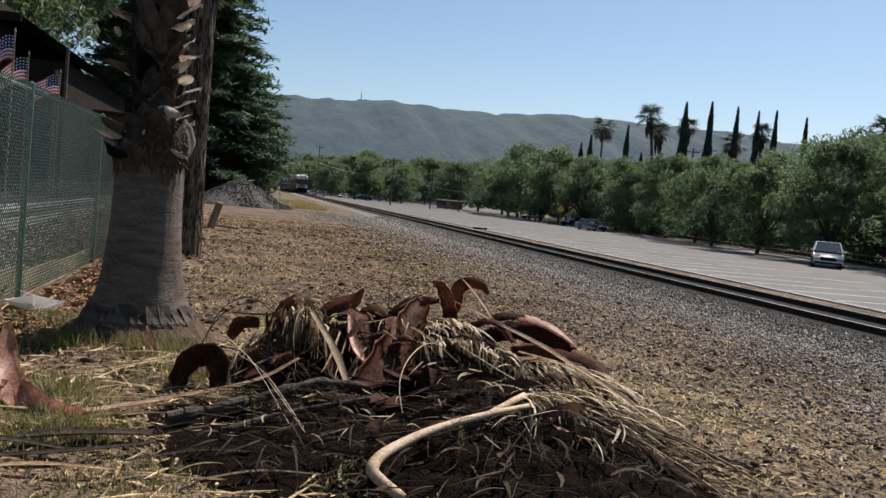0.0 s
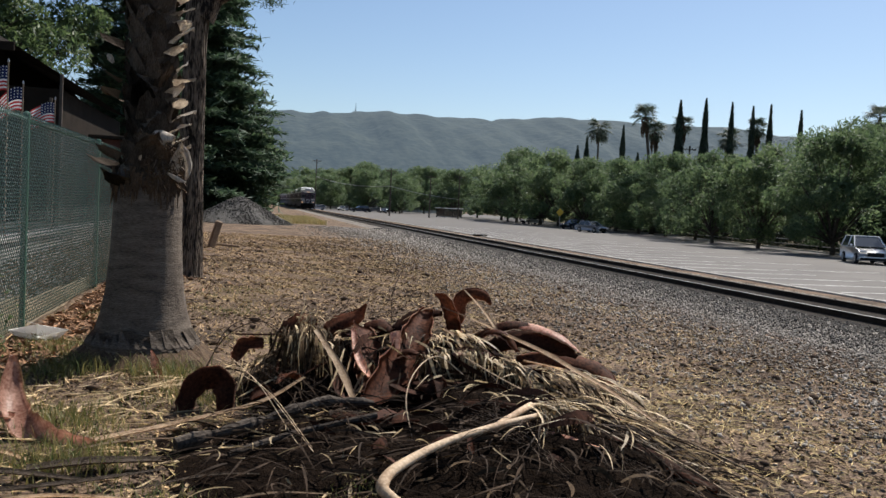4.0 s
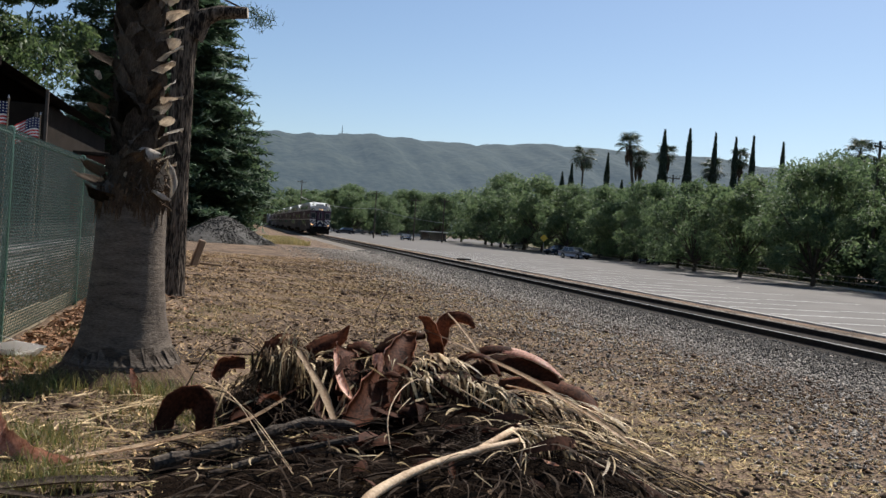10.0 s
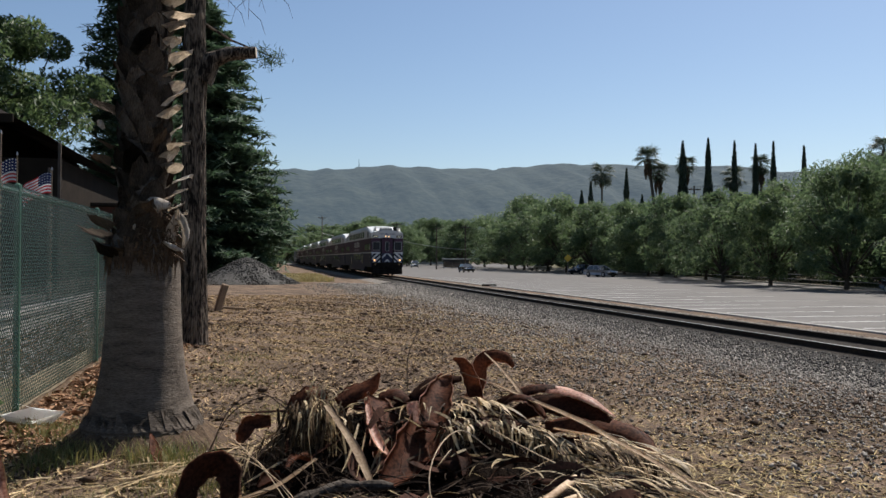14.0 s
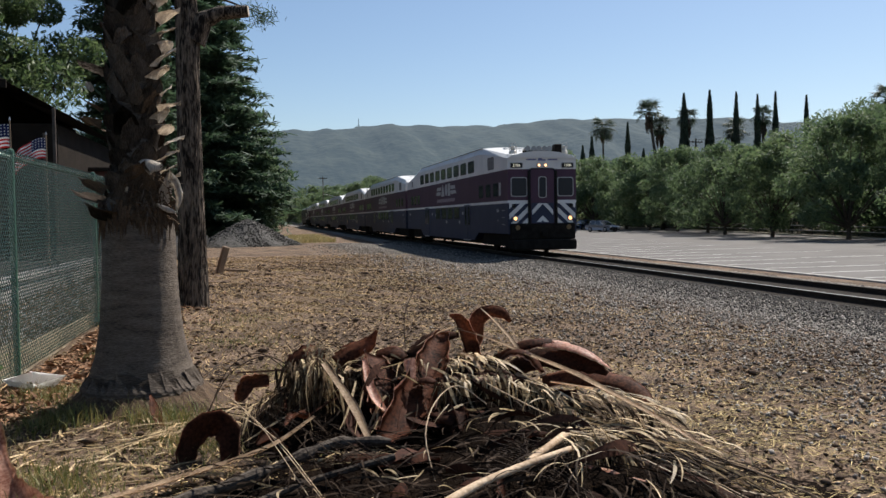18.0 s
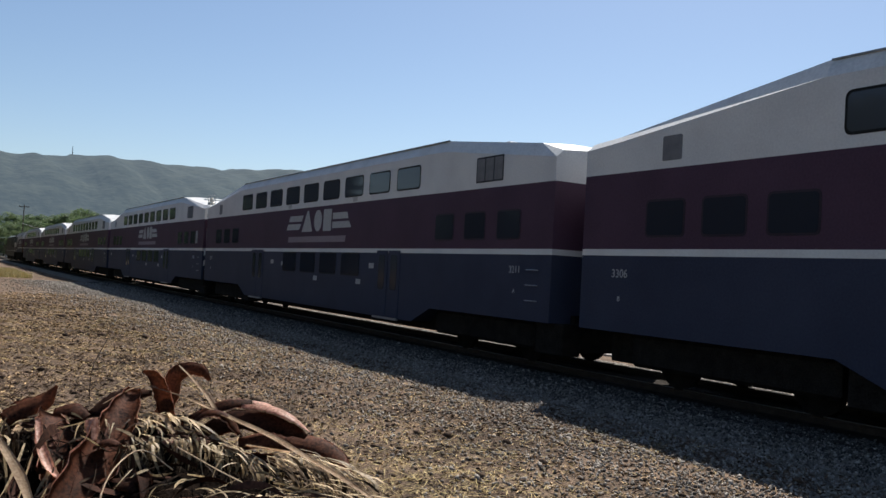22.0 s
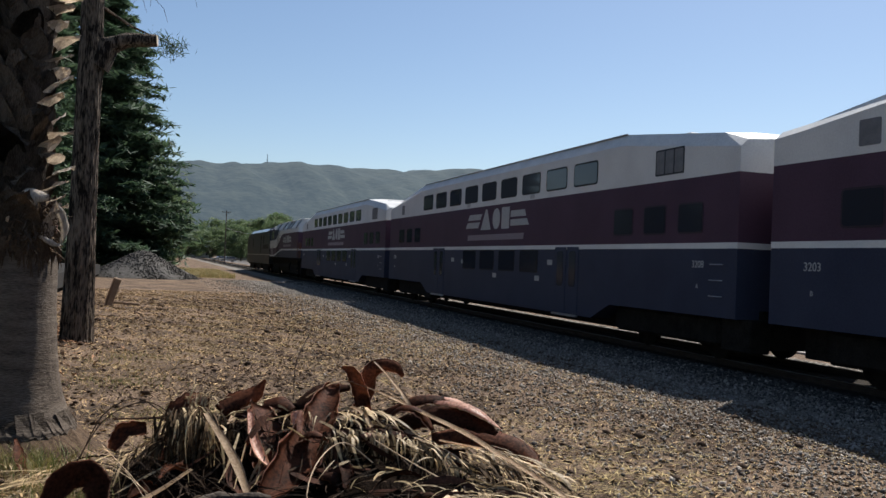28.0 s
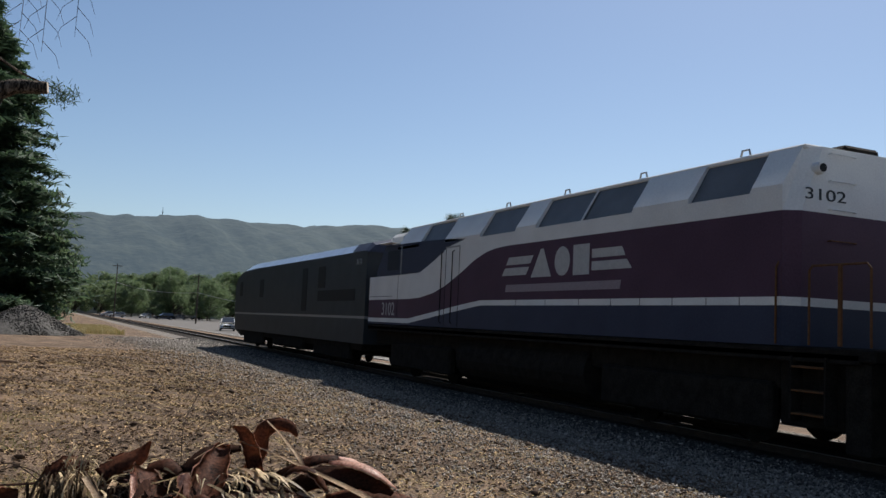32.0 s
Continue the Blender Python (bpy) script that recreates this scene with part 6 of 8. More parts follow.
# paving colour darkened to paint in the shade of the trees
M_COURT = surf("paving_shade_painted", (0.016, 0.015, 0.014), (0.036, 0.033, 0.03), 1.5, 0.9, 0.3, 50)


def build_behind_fence():
    wall = part("planter_wall", slab(-3.5, -3.28, 3, 26, -0.1, 0.92, 0.02), M_CONC)
    tagged(wall, "low weathered concrete wall behind the fence", "wall", kind="structure")
    part("wall_cap", slab(-3.56, -3.22, 3, 26, 0.924, 1.0, 0.015), M_CONC, wall)
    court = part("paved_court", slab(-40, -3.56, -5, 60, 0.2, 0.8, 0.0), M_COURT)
    tagged(court, "paved court behind the low wall, tree shade painted in", "pavement", kind="structure")
    for k, (y0, y1, h) in enumerate(((9.55, 11.3, 0.42), (11.35, 13.2, 0.3), (13.25, 15.2, 0.26))):
        b = tagged(part("board", slab(-2.71, -2.68, y0, y1, -0.02, h, 0.006), M_PLY), "pale board leaning along the foot of the fence", "board", group="boards at the fence")
        b.rotation_euler = (0, 0, 0)
    hall = thing("hall", "dark brown hall with a low hipped shingle roof", "building", (-10.2, 27, 0.8))
    part("wall", slab(-5, 3.7, -3, 7, 0, 4.35, 0.03), M_WALL, hall)
    bm = slab(3.72, 5.2, -2.9, 7, 0, 3.5, 0.02)
    part("side_bay", bm, M_WALL, hall)
    bm = bmesh.new()
    bm.faces.new([bm.verts.new(p) for p in ((3.6, -3.1, 4.42), (5.6, -3.1, 3.6), (5.6, 7.2, 3.6), (3.6, 7.2, 4.42))])
    bmesh.ops.solidify(bm, geom=bm.faces[:], thickness=0.1)
    part("lean_to_roof", bm, M_SHINGLE, hall)
    bm = bmesh.new()
    e = [bm.verts.new(p) for p in ((-5.6, -3.6, 4.45), (4.2, -3.6, 4.45), (4.2, 7.6, 4.45), (-5.6, 7.6, 4.45))]
    t = [bm.verts.new(p) for p in ((0.3, 2, 6.35), (0.9, 2, 6.35))]
    for f in ((e[0], e[1], t[1], t[0]), (e[1], e[2], t[1]), (e[2], e[3], t[0], t[1]), (e[3], e[0], t[0]), e[::-1]):
        bm.faces.new(f)
    part("roof", bm, M_SHINGLE, hall)
    part("fascia", slab(-5.62, 4.22, -3.64, -3.56, 4.28, 4.5, 0.01), M_WALL, hall)
    for x in (-3.6, -0.6, 2.4):
        part("wall_batten", slab(x, x + 0.12, -3.06, -3.0, 0.0, 4.2, 0.005), M_WALL, hall)
    wing = thing("low_wing", "low red-brown annex beside the hall", "building", (-4.35, 30, 0.8))
    part("wall", slab(-0.85, 0.85, -2, 5, 0, 2.5, 0.02), surf("red_brown_wall", (0.08, 0.035, 0.025), (0.13, 0.06, 0.045), 3, 0.9, 0.2, 50), wing)
    part("roof", slab(-0.95, 0.95, -2.1, 5.1, 2.5, 2.62, 0.02), M_SHINGLE, wing)
    for k, (x, y, z0, z1) in enumerate(((-3.95, 19.0, 0.8, 4.05), (-4.25, 19.5, 0.8, 3.6))):
        p = tagged(part("timber_post", slab(x - 0.03, x + 0.03, y - 0.03, y + 0.03, z0, z1, 0.01), M_POLEWOOD), "bare dark timber post behind the fence", "post", group="timber posts")


build_behind_fence()


# ---- flags on short staffs behind the fence ----
FLAGS = []


def flag(at, height, hang, seed, turn):
    ob = thing("small_flag", "small striped flag with a starred canton on a thin staff", "flag", at, "flags behind the fence", turn)
    part("staff", tube([(0, 0, 0), (0, 0, height)], [0.014, 0.01], 6), M_TIMBER, ob)
    part("finial", tube([(0, 0, height), (0, 0, height + 0.05)], [0.02, 0.004], 6), M_SILVER, ob)
    cloth = new("cloth")
    cloth.parent = ob
    cloth.matrix_basis = pose(0, 0, height - 0.06)
    W, H = 0.58, 0.34
    wave = lambda u, v: (0.06 * math.sin(u * 7 + seed + v * 2) * u, W * u * math.cos(hang * u), -H * v - W * u * math.sin(hang * u) * 0.9 + 0.015 * math.sin(9 * u))
    def strip(u0, u1, v0, v1, m, name, off):
        bm = bmesh.new()
        n = 10
        rows = [[bm.verts.new(Vector(wave(u0 + (u1 - u0) * k / n, v)) + Vector((off, 0, 0))) for v in (v0, v1)] for k in range(n + 1)]
        for a, b in zip(rows, rows[1:]):
            bm.faces.new((a[0], a[1], b[1], b[0]))
        bmesh.ops.solidify(bm, geom=bm.faces[:], thickness=0.002)
        part(name, bm, m, cloth)
    for k in range(13):
        u0 = 0.4 if k < 7 else 0.0
        strip(u0, 1, k / 13, (k + 1) / 13, M_RED if k % 2 == 0 else M_CLOTHW, "stripe", 0)
    strip(0, 0.4, 0, 7 / 13, M_NAVY, "canton", 0)
    for s in (-1, 1):
        bm = bmesh.new()
        for i in range(5):
            for j in range(4):
                p = Vector(wave(0.04 + 0.08 * i, (0.5 + j * 1.7) / 13)) + Vector((s * 0.005, 0, 0))
                slab(p.x - 0.001, p.x + 0.001, p.y - 0.009, p.y + 0.009, p.z - 0.009, p.z + 0.009, 0, bm)
        part("star_field", bm, M_CLOTHW, cloth)["kind"] = "stuff"
    FLAGS.append((cloth, height - 0.06, seed))
    return ob


flag((-3.42, 13.1, 0.98), 2.45, 1.3, 1, 100)
flag((-3.42, 13.9, 0.98), 2.25, 0.85, 3, 110)
flag((-3.42, 16.0, 0.98), 2.25, 0.6, 5, 105)


# ---- gravel heap, plank, tray, weeds ----
def build_yard():
    rng = np.random.default_rng(17)
    bm = bmesh.new()
    heap_w = lambda a, z: 0.10 * noise.noise((2 * math.cos(a), 2 * math.sin(a), z)) + 0.03 * noise.noise((9 * math.cos(a), 9 * math.sin(a), 5 * z))
    heap = thing("gravel_heap", "heap of dark grey crushed gravel", "gravel heap", (-1.0, 62, -0.05))
    part("heap_body", lathe([(-0.1, 3.9), (0.12, 3.5), (0.5, 2.75), (0.9, 2.0), (1.3, 1.25), (1.6, 0.7), (1.78, 0.3), (1.86, 0.05)], 40, wobble=heap_w), M_HEAP, heap, smooth=True)
    n = 5200
    h = rng.random(n) ** 1.4 * 1.8
    a = rng.uniform(0, math.tau, n)
    r = np.interp(h, [0, 0.12, 0.5, 0.9, 1.3, 1.6, 1.86], [3.8, 3.5, 2.75, 2.0, 1.25, 0.7, 0.05]) + rng.normal(0, 0.06, n)
    s = rng.uniform(0.04, 0.1, n)
    v, f = scatter(OCTA_V, OCTA_F, np.stack([r * np.cos(a), r * np.sin(a), h], -1), turns(rng, n), np.stack([s, s * 0.8, s * 0.7], -1))
    part("stone_scatter", soup("stone_scatter", v, f, M_HEAP), None, heap)["kind"] = "stuff"
    pl = tagged(part("split_log", slab(-0.12, 0.1, -0.1, 0.1, 0, 0.95, 0.03), M_TIMBER), "weathered split log standing on the dirt", "log")
    pl.matrix_basis = pose(-1.38, 30.2, -0.03, 8, 14, 20)
    pl = tagged(part("split_log", slab(-0.05, 0.05, -0.5, 0.5, 0, 0.08, 0.02), M_TIMBER), "pale broken branch lying on the dirt", "log")
    pl.matrix_basis = pose(-0.9, 30.8, 0.0, 3, 0, 70)
    tray = thing("foam_tray", "white foam food tray thrown by the fence", "tray", (-2.25, 10.05, 0.02), turn=-35)
    bm = bmesh.new()
    lo = [bm.verts.new(p) for p in ((-0.14, -0.11, 0), (0.14, -0.11, 0), (0.14, 0.11, 0), (-0.14, 0.11, 0))]
    hi = [bm.verts.new(p) for p in ((-0.24, -0.19, 0.12), (0.24, -0.19, 0.10), (0.24, 0.19, 0.13), (-0.24, 0.19, 0.14))]
    bm.faces.new(lo[::-1])
    for k in range(4):
        bm.faces.new((lo[k], lo[(k + 1) % 4], hi[(k + 1) % 4], hi[k]))
    bmesh.ops.solidify(bm, geom=bm.faces[:], thickness=0.012)
    part("base", bm, M_FOAM, tray)
    bm = bmesh.new()
    lo = [bm.verts.new(p) for p in ((-0.25, 0.19, 0.14), (0.24, 0.18, 0.13), (0.2, -0.12, 0.2), (-0.2, -0.1, 0.24))]
    bm.faces.new(lo)
    bmesh.ops.solidify(bm, geom=bm.faces[:], thickness=0.014)
    part("lid", bm, M_FOAM, tray)
    n = 700
    c = np.stack([rng.normal(-2.6, 0.13, n), rng.uniform(6.6, 9.6, n), 0.55 * rng.random(n) ** 1.5 * (1 + 0.8 * np.sin(np.arange(n)))], -1)
    c[:, 2] = np.abs(c[:, 2]) + 0.02
    v, f = scatter(LEAF_V, LEAF_F, c, turns(rng, n), np.stack([rng.uniform(0.02, 0.045, n), rng.uniform(0.03, 0.055, n), np.full(n, 0.02)], -1))
    tagged(part("fence_weeds", soup("fence_weeds", v, f, M_OAK), None), "pale green weeds growing through the fence", "weeds", kind="stuff")
    n = 3200
    c = np.stack([rng.uniform(-3.25, -2.78, n), rng.uniform(5, 24, n), rng.random(n) * 0.75], -1)
    v, f = scatter(LEAF_V, LEAF_F, c, turns(rng, n), np.stack([rng.uniform(0.02, 0.05, n), rng.uniform(0.04, 0.1, n), np.full(n, 0.03)], -1))
    tagged(part("dry_brush", soup("dry_brush", v, f, surf("dry_brush", (0.08, 0.055, 0.03), (0.26, 0.18, 0.1), 10, 0.9, 0.1, 50, island=0.5)), None), "dry brown brush between fence and wall", "brush", kind="stuff")
    chunk = tagged(part("wheel_stop", slab(-0.6, 0.6, -0.09, 0.09, 0, 0.14, 0.03), M_UNDER), "dark worn wheel stop lying in the lot", "wheel stop")
    chunk.matrix_basis = pose(17.9, 67, LOT_Z + 0.03, 0, 0, 8)


build_yard()


# ---- heap of dead palm fronds ----
M_HUSK = surf("red_husk", (0.03, 0.011, 0.006), (0.2, 0.07, 0.034), 7, 0.65, 0.45, 45, vary=0.3, dist=0.01, spec=0.15, through_light=0.16)
# pink husk; its pale tone also paints in sun on sheath tops
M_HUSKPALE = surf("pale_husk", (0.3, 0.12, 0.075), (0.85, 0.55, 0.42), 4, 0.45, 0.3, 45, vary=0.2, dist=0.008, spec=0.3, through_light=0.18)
M_HUSKDARK = surf("dark_husk", (0.014, 0.006, 0.004), (0.075, 0.03, 0.017), 6, 0.8, 0.5, 45, vary=0.3, dist=0.01, spec=0.1)
M_BRANCH = surf("branch_bark", (0.016, 0.012, 0.01), (0.12, 0.097, 0.077), 9, 0.95, 0.9, 40, dist=0.02)
M_STALK = surf("dry_stalk", (0.34, 0.22, 0.13), (0.72, 0.55, 0.37), 6, 0.6, 0.3, 50, vary=0.2, through_light=0.1)
M_STRAW = surf("dry_fan_leaf", (0.14, 0.085, 0.04), (0.7, 0.54, 0.31), 9, 0.55, 0.2, 60, island=0.6, spec=0.25, through_light=0.25)
# dark copy of dry_fan_leaf: paints in the shade on the hanging fingers
M_SHADELEAF = surf("fan_leaf_shade_dark", (0.022, 0.013, 0.007), (0.13, 0.085, 0.046), 9, 0.8, 0.2, 60, island=0.6, spec=0.1, through_light=0.1)
M_DARKSTEM = surf("dark_stem", (0.01, 0.006, 0.004), (0.06, 0.038, 0.023), 9, 0.8, 0.2, 60, island=0.4, spec=0.1)
# rotting debris, taken near black to paint in the shade of the hollows
M_CORE = surf("rotting_core_with_shade", (0.003, 0.002, 0.0015), (0.014, 0.009, 0.006), 14, 0.95, 1.0, 60, spec=0.02, dist=0.04)


def strands(root, towards, length, spread, count, seed, droop=0.5, width=0.012, floor=0.015):
    """A hanging spray of split leaf segments, each a thin folded ribbon."""
    rng = random.Random(seed)
    root, d = Vector(root), Vector(towards).normalized()
    side = d.cross(Vector((0, 0, 1))).normalized()
    V, F = [], []
    for k in range(int(count * 1.05)):
        a = rng.gauss(0, 0.6) * spread
        L = length * rng.uniform(0.3, 1.2)
        h = (d * math.cos(a) + side * math.sin(a)).normalized()
        p = root + side * rng.gauss(0, 0.07) + d * rng.uniform(-0.08, 0.1) + Vector((0, 0, rng.uniform(-0.06, 0.04)))
        lift = rng.uniform(-0.15, 0.22)
        fall = droop * rng.uniform(0.6, 1.5)
        kink = Vector((rng.uniform(-1, 1), rng.uniform(-1, 1), 0)) * 0.2 * L
        bow = Vector((rng.uniform(-1, 1), rng.uniform(-1, 1), rng.uniform(-0.6, 0.6))) * 0.025 * L
        w = width * rng.choice((0.6, 0.8, 1.0, 1.3, 2.2))
        s = h.cross(Vector((0, 0, 1))).normalized()
        tw = rng.uniform(-1.2, 1.2)
        for j in range(7):
            t = j / 6
            q = p + h * (L * (t - 0.4 * min(fall, 1.1) * t * t)) + Vector((0, 0, L * (lift * t - (lift + fall) * t * t))) + kink * t * t + bow * math.sin(3.1 * t)
            q.z = max(q.z, floor + 0.02 * rng.random())
            ww = w * (0.5 + 1.2 * t if t < 0.4 else 1.05 - 0.9 * (t - 0.4))
            e = s * math.cos(tw * t) * ww + Vector((0, 0, math.sin(tw * t) * ww))
            V += [q - e, q + e]
            if j:
                o = len(V) - 4
                F.append((o, o + 1, o + 3, o + 2))
    return soup("dry_fan", [tuple(v) for v in V], F, M_STRAW)


def fringe(edge, fall, length, count, seed, out=0.08, width=0.007, material=None, wild=0.15, locks=14):
    """Split leaf fingers that hang in locks from an edge: first out along fall, then straight down it."""
    rng = random.Random(seed)
    line, f = glide(edge, 40), Vector(fall)
    lock = [(rng.uniform(-1, 1), rng.uniform(-1, 1), rng.uniform(0.6, 1.25)) for _ in range(locks)]
    V, F = [], []
    for k in range(count):
        u = rng.random()
        p = line[int(u * 40)] + Vector((rng.gauss(0, 0.03), rng.gauss(0, 0.05), rng.gauss(0, 0.028)))
        a, b, c = lock[int(u * locks) % locks]
        side = f.cross(Vector((0, 0, 1)))
        side = side.normalized() if side.length > 0.01 else Vector((1, 0, 0))
        drift = side * (wild * 1.6 * (a + rng.gauss(0, 0.6)))
        reach, bow = out * c * rng.uniform(0.25, 1.5), side * rng.gauss(0, 0.04)
        L, w = length * c * rng.uniform(0.3, 1.2), width * rng.choice((0.5, 0.8, 1.0, 1.5))
        tw = rng.uniform(-0.9, 0.9)
        for j in range(6):
            t = j / 5
            q = p + f * (reach * (1 - (1 - t) ** 2.2) + 0.25 * b * L * t * t) + drift * (L * t) + bow * math.sin(3.1 * t) + Vector((0, 0, 0.3 * reach * t * (1 - t) - L * t ** 1.5))
            q.z = max(q.z, 0.02 + 0.02 * rng.random())
            ww = w * (0.7 + 0.6 * t if t < 0.5 else 1.75 - 1.6 * t)
            e = side * (ww * math.cos(tw)) + f * (ww * math.sin(tw))
            V += [q - e, q + e]
            if j:
                o = len(V) - 4
                F.append((o, o + 1, o + 3, o + 2))
    return soup("dry_fan", [tuple(v) for v in V], F, material or M_STRAW)


def frond(label, stalk=None, stalk_w=(0.03, 0.025), husk=None, husk_w=(0.1, 0.12, 0.06), cup=0.6, pale=False, fan=None, seed=0, stalk_mat=None, up=(0, 0, 1), husk_mat=None, hang=None, round_stalk=False):
    ob = thing("dead_palm_frond", label, "palm frond", group="dead fronds in the heap")
    if stalk and round_stalk:
        part("stalk", tube(glide(stalk, 28), [0.72 * np.interp(k / 28, np.linspace(0, 1, len(stalk_w)), stalk_w) for k in range(29)], 10, squash=0.75), M_STALK, ob, smooth=True)
    elif stalk:
        part("stalk", trough(stalk, stalk_w, 0.5, seed, 0.014, 20), stalk_mat or M_STALK, ob, smooth=False)
    if husk:
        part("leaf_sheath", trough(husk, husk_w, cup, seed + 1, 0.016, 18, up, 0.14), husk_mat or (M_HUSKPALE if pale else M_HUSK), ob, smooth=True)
        # both edges are frayed; paler than the back, with sunlit rims painted in
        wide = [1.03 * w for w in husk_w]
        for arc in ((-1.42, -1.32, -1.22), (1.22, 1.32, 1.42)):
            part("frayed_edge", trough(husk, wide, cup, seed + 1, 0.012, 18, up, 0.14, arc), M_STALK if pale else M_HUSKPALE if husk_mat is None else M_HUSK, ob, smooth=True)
    for k, (root, towards, length, spread, count, droop) in enumerate(fan or ()):
        part("dry_fan", strands(root, towards, length, spread, count, seed * 7 + k, droop, 0.0048), None, ob)["kind"] = "stuff"
    for k, (edge, fall, length, count, out, width, material, wild) in enumerate(hang or ()):
        part("dry_fan", fringe(edge, fall, length, count, seed * 11 + k, out, width, material, wild), None, ob)["kind"] = "stuff"
    return ob


def heap_z(x, y):
    """Height of the heap's packed inside: a steep bank with low mulch before it."""
    z = 0.47 * np.exp(-((x - 1.25) / 1.12) ** 4 - ((y - 7.68) / 0.66) ** 4)
    z = z + 0.26 * np.exp(-((x - 2.0) / 0.72) ** 2 - ((y - 6.75) / 0.5) ** 2)
    z = z + 0.22 * np.exp(-((x - 2.25) / 0.6) ** 2 - ((y - 5.55) / 0.62) ** 2)
    z = z + 0.15 * np.exp(-((x - 1.75) / 0.95) ** 4 - ((y - 4.6) / 0.7) ** 4)
    return z + 0.1 * np.exp(-((x - 1.15) / 1.45) ** 4 - ((y - 5.75) / 0.95) ** 4)


def on(x, y, d):
    return (x, y, float(heap_z(x, y)) + d)


def ribbons(rng, n, x0, x1, y0, y1, length, width, wild, material, name, lift=0.05, least=0.05):
    """Dry strips that lie over the heap, mostly pointing down its slopes."""
    x, y = rng.uniform(x0, x1, 6 * n), rng.uniform(y0, y1, 6 * n)
    keep = np.flatnonzero(heap_z(x, y) > least)[:n]
    x, y = x[keep], y[keep]
    n = len(x)
    e = 0.02
    gx, gy = (heap_z(x + e, y) - heap_z(x - e, y)) / (2 * e), (heap_z(x, y + e) - heap_z(x, y - e)) / (2 * e)
    a = np.arctan2(-gy - 0.15, -gx) + rng.normal(0, wild, n)
    L, w = length * rng.uniform(0.35, 1.25, n), width * rng.uniform(0.5, 1.6, n)
    bend, h0, arch = rng.normal(0, 0.7, n), rng.uniform(0.0, lift, n), rng.uniform(0, 0.3, n)
    tw = rng.normal(0, 0.9, n)
    V = []
    px, py = x.copy(), y.copy()
    for j in range(7):
        t = j / 6
        q = np.stack([px, py, heap_z(px, py) + 0.02 + h0 + arch * L * t * (1 - t) * 2], -1)
        side = np.stack([-np.sin(a) * np.cos(tw), np.cos(a) * np.cos(tw), np.sin(tw)], -1) * (w * (1.1 - 0.85 * t * t) * (0.5 + min(1, 3 * t) * 0.5))[:, None]
        V += [q - side, q + side]
        px, py, a = px + np.cos(a) * L / 6, py + np.sin(a) * L / 6, a + bend / 6
    V = np.stack(V, 1)
    i = (np.arange(n) * 14)[:, None]
    F = np.concatenate([i + [2 * j, 2 * j + 1, 2 * j + 3, 2 * j + 2] for j in range(6)])
    return soup(name, V.reshape(-1, 3), F, material)


